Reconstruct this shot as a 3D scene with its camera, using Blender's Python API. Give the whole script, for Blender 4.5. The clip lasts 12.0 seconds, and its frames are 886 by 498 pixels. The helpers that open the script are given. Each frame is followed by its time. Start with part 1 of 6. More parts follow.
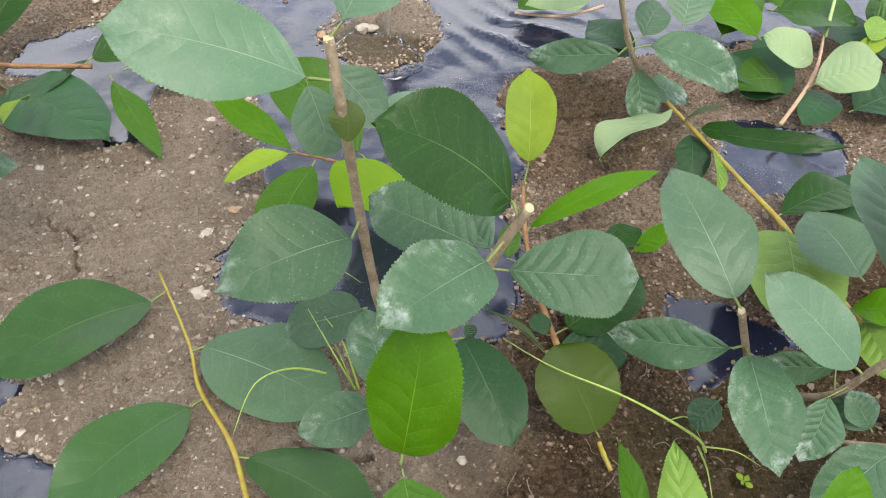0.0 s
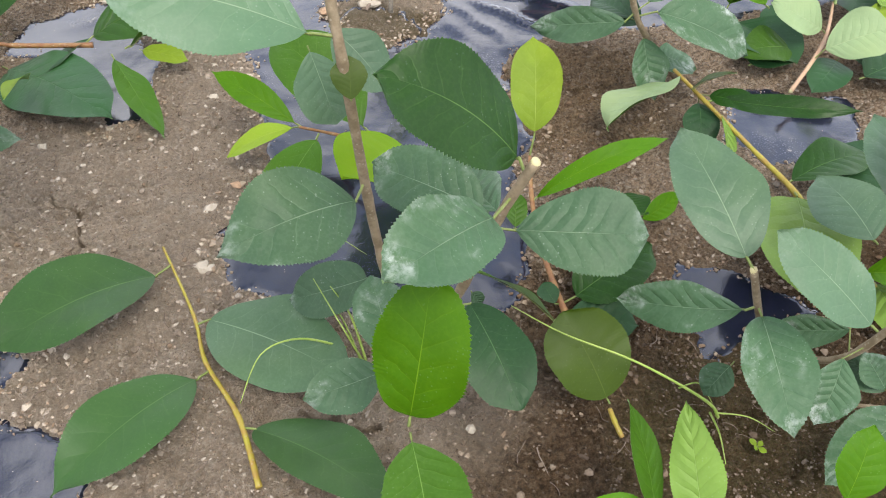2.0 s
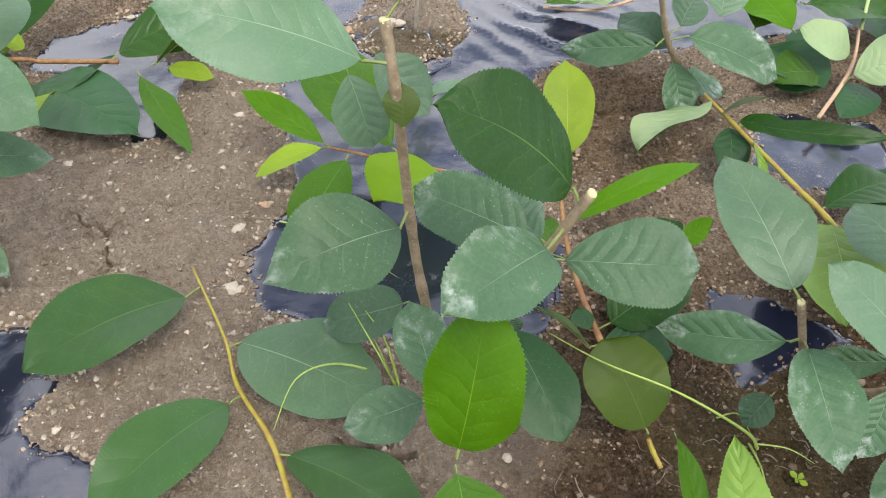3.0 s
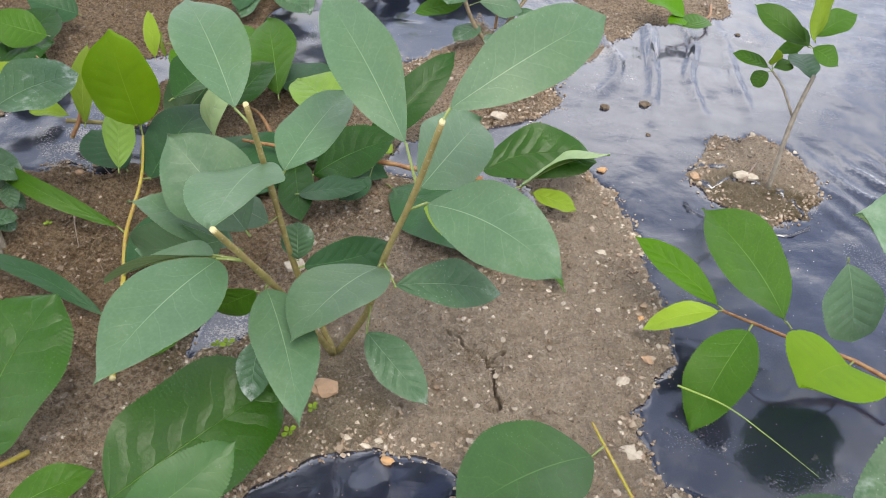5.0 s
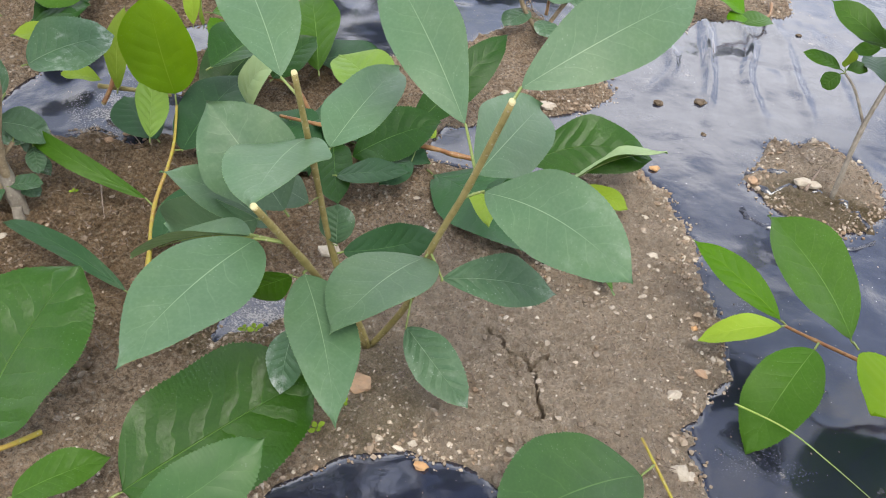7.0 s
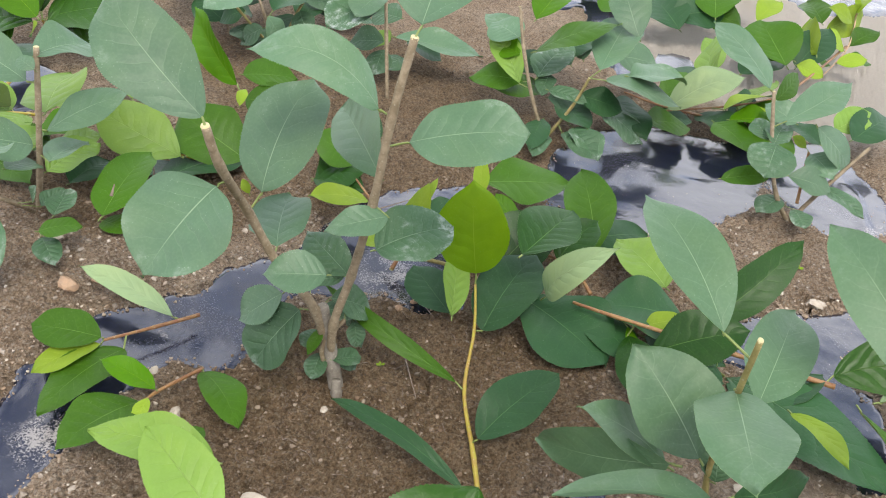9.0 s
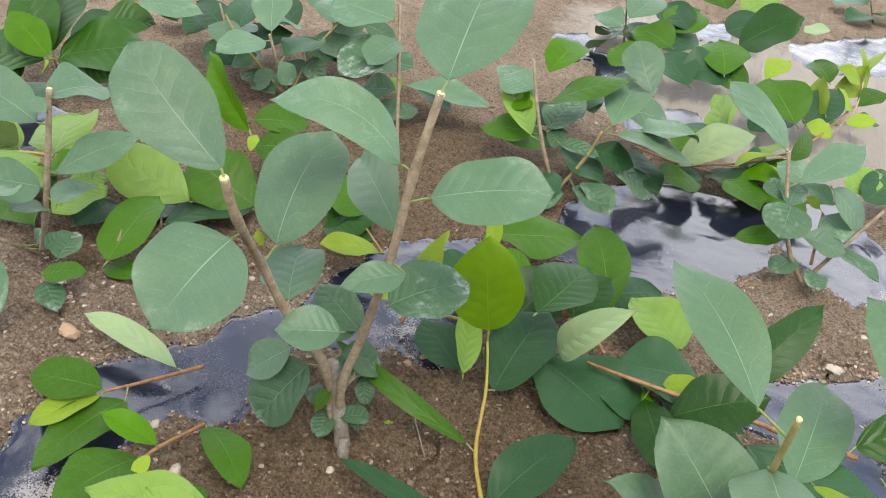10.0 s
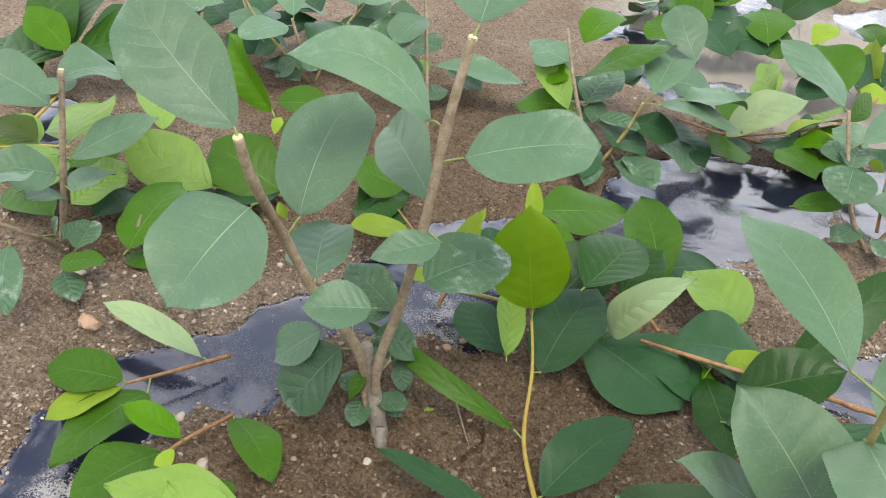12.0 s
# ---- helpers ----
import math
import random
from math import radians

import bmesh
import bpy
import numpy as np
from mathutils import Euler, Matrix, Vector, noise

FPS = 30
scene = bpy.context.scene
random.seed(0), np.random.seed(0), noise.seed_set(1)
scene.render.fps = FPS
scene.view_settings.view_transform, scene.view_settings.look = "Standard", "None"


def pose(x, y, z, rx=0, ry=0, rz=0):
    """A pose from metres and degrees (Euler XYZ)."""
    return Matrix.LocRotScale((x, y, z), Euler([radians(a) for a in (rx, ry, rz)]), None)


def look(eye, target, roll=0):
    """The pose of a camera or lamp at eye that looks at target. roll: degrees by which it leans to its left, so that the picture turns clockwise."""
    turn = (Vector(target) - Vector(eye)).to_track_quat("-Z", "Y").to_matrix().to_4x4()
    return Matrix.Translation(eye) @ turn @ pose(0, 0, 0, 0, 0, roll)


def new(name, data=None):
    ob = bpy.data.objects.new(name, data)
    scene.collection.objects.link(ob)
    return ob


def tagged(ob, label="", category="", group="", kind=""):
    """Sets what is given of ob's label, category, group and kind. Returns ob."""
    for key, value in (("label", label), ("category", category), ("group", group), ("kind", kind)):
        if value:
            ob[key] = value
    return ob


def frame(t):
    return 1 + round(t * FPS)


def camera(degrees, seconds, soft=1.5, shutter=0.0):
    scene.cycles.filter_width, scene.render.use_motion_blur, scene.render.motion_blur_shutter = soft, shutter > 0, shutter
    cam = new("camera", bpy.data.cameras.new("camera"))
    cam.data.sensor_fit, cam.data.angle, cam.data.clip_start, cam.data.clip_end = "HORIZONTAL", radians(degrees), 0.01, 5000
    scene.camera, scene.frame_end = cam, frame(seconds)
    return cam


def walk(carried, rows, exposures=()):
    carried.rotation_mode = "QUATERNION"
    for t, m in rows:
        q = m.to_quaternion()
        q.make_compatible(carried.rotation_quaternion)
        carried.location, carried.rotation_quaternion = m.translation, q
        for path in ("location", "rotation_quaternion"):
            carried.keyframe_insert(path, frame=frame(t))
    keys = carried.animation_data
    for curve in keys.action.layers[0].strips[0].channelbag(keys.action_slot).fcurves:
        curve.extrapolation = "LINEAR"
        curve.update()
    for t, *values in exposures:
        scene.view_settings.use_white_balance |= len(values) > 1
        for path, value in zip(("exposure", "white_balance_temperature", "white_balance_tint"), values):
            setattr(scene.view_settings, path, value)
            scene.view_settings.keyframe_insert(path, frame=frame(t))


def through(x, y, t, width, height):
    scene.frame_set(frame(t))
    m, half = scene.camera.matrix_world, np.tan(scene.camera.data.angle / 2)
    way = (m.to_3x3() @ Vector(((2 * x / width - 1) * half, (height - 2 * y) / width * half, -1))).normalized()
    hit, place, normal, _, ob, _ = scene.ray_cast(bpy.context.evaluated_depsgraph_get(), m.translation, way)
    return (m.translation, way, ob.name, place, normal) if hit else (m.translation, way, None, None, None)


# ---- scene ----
import functools

cam = camera(58.00, 12.0, soft=1.0)
PATH = [
    (0, (0.0276, 0.0616, 0.4053), (0.0360, 0.4058, 0.0427), 2.02),
    (0.5, (0.0447, 0.0386, 0.4416), (0.0508, 0.3789, 0.0754), 1.62),
    (1, (0.0453, 0.0489, 0.4159), (0.0457, 0.3844, 0.0452), 0.81),
    (1.5, (0.0286, 0.0543, 0.3964), (0.0273, 0.3908, 0.0266), 0.36),
    (2, (0.0284, 0.0555, 0.3914), (0.0324, 0.3960, 0.0254), 0.69),
    (2.5, (0.0238, 0.0560, 0.3897), (0.0281, 0.3971, 0.0242), 0.70),
    (3, (0.0069, 0.0636, 0.3929), (0.0116, 0.4099, 0.0322), 1.44),
    (3.5, (-0.0311, 0.0677, 0.4023), (-0.0485, 0.4212, 0.0492), 0.67),
    (3.7, (-0.0492, 0.0675, 0.4105), (-0.0797, 0.4234, 0.0607), 0.48),
    (5.3, (-0.2051, 0.0976, 0.3894), (-0.2746, 0.4756, 0.0696), 5.00),
    (5.5, (-0.2045, 0.1013, 0.3833), (-0.2762, 0.4778, 0.0622), 5.74),
    (6, (-0.2064, 0.1105, 0.3755), (-0.2748, 0.4864, 0.0531), 7.37),
    (6.5, (-0.2100, 0.1110, 0.3744), (-0.2837, 0.4846, 0.0504), 7.05),
    (7, (-0.2163, 0.1125, 0.3743), (-0.2903, 0.4840, 0.0480), 6.44),
    (7.5, (-0.2704, 0.1028, 0.3841), (-0.3656, 0.4713, 0.0599), 3.95),
    (7.7, (-0.2980, 0.0963, 0.3867), (-0.4058, 0.4646, 0.0662), 3.57),
    (9.3, (-0.4211, 0.0932, 0.4231), (-0.5508, 0.4899, 0.1477), 8.42),
    (9.5, (-0.4252, 0.0953, 0.4244), (-0.5589, 0.4944, 0.1546), 8.51),
    (10, (-0.4306, 0.1034, 0.4164), (-0.5622, 0.5086, 0.1546), 9.28),
    (10.5, (-0.4312, 0.1122, 0.3917), (-0.5666, 0.5167, 0.1307), 8.04),
    (11, (-0.4297, 0.1228, 0.3851), (-0.5723, 0.5247, 0.1239), 6.85),
    (11.5, (-0.4353, 0.1242, 0.3847), (-0.5899, 0.5222, 0.1245), 5.51),
    (12, (-0.4374, 0.1274, 0.3766), (-0.5894, 0.5248, 0.1140), 5.69),
]
walk(cam, [(t, look(eye, target, roll)) for t, eye, target, roll in PATH])

# ---- light ----
scene.view_settings.exposure = 0.60
world = bpy.data.worlds.new("sky")
scene.world = world
world.use_nodes = True
wt = world.node_tree
wt.nodes.clear()


def node(tree, kind, **values):
    """A node with its sockets set by name, or by number as i0, i1."""
    n = tree.nodes.new(kind)
    for key, value in values.items():
        sock = n.inputs[int(key[1:])] if key[0] == "i" and key[1:].isdigit() else n.inputs[key.replace("_", " ")]
        if isinstance(value, bpy.types.NodeSocket):
            tree.links.new(value, sock)
        else:
            sock.default_value = value
    return n


def calc(tree, op, a, b=0.0, c=0.0, clamp=False):
    n = tree.nodes.new("ShaderNodeMath")
    n.operation, n.use_clamp = op, clamp
    for i, v in enumerate((a, b, c)):
        if isinstance(v, bpy.types.NodeSocket):
            tree.links.new(v, n.inputs[i])
        else:
            n.inputs[i].default_value = v
    return n.outputs[0]


def blend(tree, factor, a, b, mode="MIX"):
    n = tree.nodes.new("ShaderNodeMix")
    n.data_type, n.blend_type = "RGBA", mode
    for sock, v in ((n.inputs[0], factor), (n.inputs[6], a), (n.inputs[7], b)):
        if isinstance(v, bpy.types.NodeSocket):
            tree.links.new(v, sock)
        else:
            sock.default_value = (*v, 1.0) if isinstance(v, tuple) else v
    return n.outputs[2]


def ramp(tree, value, low, high):
    n = node(tree, "ShaderNodeMapRange", Value=value, From_Min=low, From_Max=high)
    n.interpolation_type = "SMOOTHSTEP"
    return n.outputs[0]


# A bright sky with broken white cloud over it.
sky = wt.nodes.new("ShaderNodeTexSky")
sky.sky_type, sky.sun_disc = "NISHITA", False
sky.sun_elevation, sky.sun_rotation = radians(58), radians(200)
coord = wt.nodes.new("ShaderNodeTexCoord")
cloud = node(wt, "ShaderNodeTexNoise", Vector=coord.outputs["Generated"], Scale=2.6, Detail=6.0, Roughness=0.55)
cover = ramp(wt, cloud.outputs["Fac"], 0.42, 0.60)
upward = node(wt, "ShaderNodeSeparateXYZ", Vector=coord.outputs["Generated"]).outputs[2]
cover = calc(wt, "MAXIMUM", cover, ramp(wt, upward, 0.86, 0.50))
bulk = node(wt, "ShaderNodeTexNoise", Vector=coord.outputs["Generated"], Scale=5.0, Detail=5.0, Roughness=0.55).outputs["Fac"]
white = blend(wt, cover, sky.outputs["Color"], blend(wt, ramp(wt, bulk, 0.38, 0.57), (6.6, 8.0, 11.4), (19.0, 19.2, 20.4)))
back = node(wt, "ShaderNodeBackground", Color=white, Strength=0.090)
node(wt, "ShaderNodeOutputWorld", Surface=back.outputs[0])

sun = new("sun", bpy.data.lights.new("sun", "SUN"))
sun.data.energy, sun.data.angle, sun.data.color = 1.9, radians(30), (1.0, 0.94, 0.81)
sun.matrix_world = look((0.6, -1.0, 2.4), (0.0, 0.0, 0.0))


# ---- materials ----
def material(name):
    m = bpy.data.materials.new(name)
    m.use_nodes = True
    m.node_tree.nodes.clear()
    return m, m.node_tree


def surface(tree, colour, rough, normal=None, metal=0.0, glow=0.0, spec=0.5):
    p = node(tree, "ShaderNodeBsdfPrincipled", Base_Color=colour, Roughness=rough, Metallic=metal)
    p.inputs["Specular IOR Level"].default_value = spec
    if normal is not None:
        tree.links.new(normal, p.inputs["Normal"])
    return p.outputs[0]


def finish(tree, shader):
    node(tree, "ShaderNodeOutputMaterial", Surface=shader)


def leaf_material(name, colour, vein, rough, through, quilt=0.25, dust=0.0, spec=0.5, mottle=0.25):
    """A leaf's face: pale midrib and side veins along the blade, grain, specks, some light let through."""
    m, t = material(name)
    uv = t.nodes.new("ShaderNodeUVMap")
    split = node(t, "ShaderNodeSeparateXYZ", Vector=uv.outputs[0])
    off = calc(t, "ABSOLUTE", calc(t, "MULTIPLY_ADD", split.outputs[0], 2.0, -1.0))
    along = split.outputs[1]
    place = t.nodes.new("ShaderNodeTexCoord").outputs["Object"]
    who = t.nodes.new("ShaderNodeObjectInfo").outputs["Random"]
    big = node(t, "ShaderNodeTexNoise", Vector=place, Scale=45.0, Detail=4.0).outputs["Fac"]
    fine = node(t, "ShaderNodeTexNoise", Vector=place, Scale=420.0, Detail=3.0).outputs["Fac"]
    # side veins run outward and forward
    shift = calc(t, "MULTIPLY", off, calc(t, "MULTIPLY_ADD", off, -0.3, 1.6))
    half_step = calc(t, "MULTIPLY", calc(t, "GREATER_THAN", split.outputs[0], 0.5), 0.45)
    stray = node(t, "ShaderNodeTexNoise", Vector=place, Scale=70.0, Detail=2.0).outputs["Fac"]
    phase = calc(t, "FRACT", calc(t, "ADD", calc(t, "SUBTRACT", calc(t, "MULTIPLY", along, calc(t, "MULTIPLY_ADD", who, 2.0, 6.2)), shift), calc(t, "MULTIPLY_ADD", stray, 0.7, half_step)))
    ridge = calc(t, "ABSOLUTE", calc(t, "MULTIPLY_ADD", phase, 2.0, -1.0))
    side_line = calc(t, "MULTIPLY", ramp(t, ridge, 0.90, 1.0), ramp(t, off, 0.95, 0.4))
    mid_line = calc(t, "MULTIPLY", ramp(t, calc(t, "MULTIPLY", off, calc(t, "MULTIPLY_ADD", along, 0.6, 0.5)), 0.013, 0.004), ramp(t, along, 1.0, 0.35))
    lines = calc(t, "MAXIMUM", calc(t, "MULTIPLY", mid_line, 0.65), calc(t, "MULTIPLY", calc(t, "MULTIPLY", side_line, big), 0.26))
    shade = calc(t, "MULTIPLY_ADD", calc(t, "ADD", calc(t, "MULTIPLY", big, 0.8), calc(t, "MULTIPLY", who, 0.7)), mottle * 2, 1.0 - mottle * 1.5)
    base = blend(t, 1.0, colour, node(t, "ShaderNodeCombineColor", i0=shade, i1=shade, i2=shade).outputs[0], "MULTIPLY")
    cloudy = node(t, "ShaderNodeTexNoise", Vector=place, Scale=22.0, Detail=3.0).outputs["Fac"]
    base = blend(t, calc(t, "MULTIPLY", ramp(t, cloudy, 0.45, 0.72), 0.30), base, tuple(c * k for c, k in zip(colour, (1.35, 1.12, 0.8))))
    net = node(t, "ShaderNodeTexVoronoi", Vector=place, Scale=620.0).outputs["Distance"]
    base = blend(t, calc(t, "MULTIPLY", ramp(t, net, 0.45, 0.75), 0.05), base, vein)
    base = blend(t, calc(t, "MULTIPLY", ramp(t, fine, 0.5, 0.75), 0.05), base, vein)
    base = blend(t, lines, base, vein)
    specks = node(t, "ShaderNodeTexVoronoi", Vector=place, Scale=430.0)
    base = blend(t, calc(t, "MULTIPLY", calc(t, "MULTIPLY", ramp(t, specks.outputs["Distance"], 0.2, 0.1), ramp(t, big, 0.4, 0.7)), 0.09 + 0.32 * dust), base, (0.62, 0.66, 0.58))
    if dust:
        film = ramp(t, calc(t, "ADD", calc(t, "MULTIPLY", big, 0.9), calc(t, "ADD", calc(t, "MULTIPLY", along, 0.32), calc(t, "MULTIPLY", who, 0.14))), 0.72, 0.98)
        spots = ramp(t, node(t, "ShaderNodeTexNoise", Vector=place, Scale=170.0, Detail=6.0, Roughness=0.7).outputs["Fac"], 0.42, 0.68)
        tip = calc(t, "MULTIPLY", ramp(t, calc(t, "ADD", along, calc(t, "MULTIPLY", big, 0.35)), 1.0, 1.22), 0.6)
        rim = calc(t, "MULTIPLY", ramp(t, calc(t, "ADD", split.outputs[0], calc(t, "MULTIPLY", big, 0.45)), 1.0, 1.28), calc(t, "MULTIPLY", ramp(t, who, 0.25, 0.6), 0.38))
        tip = calc(t, "MAXIMUM", calc(t, "MULTIPLY", tip, spots), calc(t, "MULTIPLY", rim, spots))
        base = blend(t, calc(t, "MULTIPLY", calc(t, "MAXIMUM", calc(t, "MULTIPLY", film, spots), tip), dust, clamp=True), base, (0.60, 0.64, 0.60))
    height = calc(t, "ADD", calc(t, "MULTIPLY", calc(t, "SQRT", calc(t, "SUBTRACT", 1.02, ridge)), ramp(t, off, 1.05, 0.3)), calc(t, "MULTIPLY", mid_line, -1.2))
    height = calc(t, "ADD", height, calc(t, "MULTIPLY", fine, 0.25))
    bump = node(t, "ShaderNodeBump", Strength=quilt, Distance=0.0016, Height=height).outputs[0]
    face = surface(t, base, calc(t, "MULTIPLY_ADD", fine, 0.2, rough - 0.1), bump, spec=spec)
    soft = node(t, "ShaderNodeBsdfTranslucent", Color=blend(t, 0.35, base, (0.34, 0.52, 0.04)), Normal=bump).outputs[0]
    finish(t, node(t, "ShaderNodeMixShader", i0=through, i1=face, i2=soft).outputs[0])
    return m


UPPER = {
    "blue": leaf_material("leaf_blue_green", (0.084, 0.160, 0.083), (0.25, 0.35, 0.20), 0.46, 0.10, 0.22, 0.20, spec=0.42),
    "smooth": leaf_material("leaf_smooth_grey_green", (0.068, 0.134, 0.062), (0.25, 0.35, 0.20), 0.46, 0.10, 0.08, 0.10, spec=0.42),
    "leafy": leaf_material("leaf_plain_green", (0.034, 0.092, 0.020), (0.10, 0.19, 0.05), 0.42, 0.10, 0.10, spec=0.34),
    "dusty": leaf_material("leaf_blue_green_dusty", (0.049, 0.112, 0.048), (0.26, 0.36, 0.22), 0.52, 0.10, 0.50, 0.72, spec=0.4),
    "dark": leaf_material("leaf_dark_green", (0.011, 0.049, 0.003), (0.11, 0.21, 0.04), 0.40, 0.10, 0.20, spec=0.26),
    "deep": leaf_material("leaf_deep_green", (0.019, 0.065, 0.020), (0.09, 0.18, 0.06), 0.46, 0.08, 0.18, spec=0.28),
    "glossy": leaf_material("leaf_glossy_green", (0.022, 0.078, 0.002), (0.10, 0.20, 0.03), 0.38, 0.12, 0.62, spec=0.34),
    "deepgloss": leaf_material("leaf_glossy_deep_green", (0.021, 0.078, 0.020), (0.09, 0.18, 0.06), 0.40, 0.10, 0.55, spec=0.34),
    "mid": leaf_material("leaf_mid_green", (0.042, 0.116, 0.004), (0.18, 0.31, 0.06), 0.46, 0.18, 0.24, spec=0.22),
    "bright": leaf_material("leaf_bright_green", (0.064, 0.178, 0.001), (0.20, 0.34, 0.015), 0.48, 0.22, 0.22, spec=0.16),
    "young": leaf_material("leaf_yellow_green", (0.225, 0.335, 0.024), (0.40, 0.48, 0.10), 0.50, 0.24, 0.20, spec=0.2),
    "youngish": leaf_material("leaf_fresh_green", (0.195, 0.350, 0.008), (0.32, 0.44, 0.04), 0.50, 0.50, 0.12, spec=0.2),
    "olive": leaf_material("leaf_olive_green", (0.038, 0.068, 0.003), (0.09, 0.13, 0.015), 0.50, 0.08, 0.08, spec=0.25),
    "pale": leaf_material("leaf_pale_side", (0.270, 0.370, 0.180), (0.42, 0.51, 0.27), 0.52, 0.20, 0.40, spec=0.3),
    "paleg": leaf_material("leaf_pale_green_side", (0.150, 0.260, 0.038), (0.30, 0.42, 0.12), 0.48, 0.12, 0.55, spec=0.3),
}
UNDER = leaf_material("leaf_under_side", (0.210, 0.320, 0.140), (0.36, 0.46, 0.24), 0.55, 0.18, 0.4, spec=0.3)


def bark(name, colour, other, rough=0.6):
    m, t = material(name)
    place = t.nodes.new("ShaderNodeTexCoord").outputs["Object"]
    n = node(t, "ShaderNodeTexNoise", Vector=place, Scale=160.0, Detail=5.0, Roughness=0.65).outputs["Fac"]
    lent = ramp(t, node(t, "ShaderNodeTexVoronoi", Vector=place, Scale=330.0).outputs["Distance"], 0.24, 0.12)
    col = blend(t, ramp(t, n, 0.3, 0.7), colour, other)
    col = blend(t, calc(t, "MULTIPLY", lent, 0.5), col, (0.40, 0.36, 0.27))
    b = node(t, "ShaderNodeBump", Strength=0.5, Distance=0.0008, Height=n).outputs[0]
    finish(t, surface(t, col, rough, b))
    return m


BARK = {
    "brown": bark("bark_brown", (0.17, 0.125, 0.070), (0.30, 0.235, 0.150), 0.75),
    "green": bark("bark_olive", (0.185, 0.150, 0.045), (0.28, 0.23, 0.085), 0.7),
    "yellow": bark("bark_yellow_green", (0.34, 0.30, 0.03), (0.33, 0.20, 0.045), 0.5),
    "red": bark("bark_red_brown", (0.21, 0.085, 0.035), (0.30, 0.17, 0.06), 0.5),
    "pink": bark("bark_pale_pink", (0.48, 0.27, 0.17), (0.50, 0.36, 0.22), 0.5),
    "grey": bark("bark_grey", (0.15, 0.125, 0.095), (0.26, 0.23, 0.185), 0.8),
    "young": bark("bark_young", (0.33, 0.45, 0.14), (0.40, 0.50, 0.20), 0.45),
}
STALK = bark("leaf_stalk", (0.15, 0.20, 0.045), (0.21, 0.25, 0.07), 0.55)
CUT = bark("cut_wood", (0.56, 0.50, 0.29), (0.46, 0.40, 0.19), 0.7)


def spots(t, place, wobble, where):
    """One soft, ragged patch for each (x, y, radius)."""
    out = None
    for cx, cy, r in where:
        away = node(t, "ShaderNodeVectorMath", i0=place, i1=(cx, cy, 0.0))
        away.operation = "DISTANCE"
        spot = ramp(t, calc(t, "ADD", calc(t, "DIVIDE", away.outputs["Value"], r), wobble), 1.0, 0.55)
        out = spot if out is None else calc(t, "MAXIMUM", out, spot)
    return out


# Wet front of the heap; near-right patches also hold painted shade under leaves.
WET_SHADED = ((-0.045, 0.700, 0.045), (0.0, 0.690, 0.045), (0.20, 0.25, 0.22), (0.33, 0.30, 0.20))
# Damp soil; the near-right patches stand for shade between the leaves as well.
DAMP_SHADED = ((-0.58, 0.47, 0.19), (-0.50, 0.52, 0.12), (0.19, 0.24, 0.25), (0.33, 0.30, 0.22), (0.16, 0.59, 0.10), (-0.62, 0.80, 0.22), (-0.86, 0.62, 0.13), (-0.84, 0.95, 0.25))


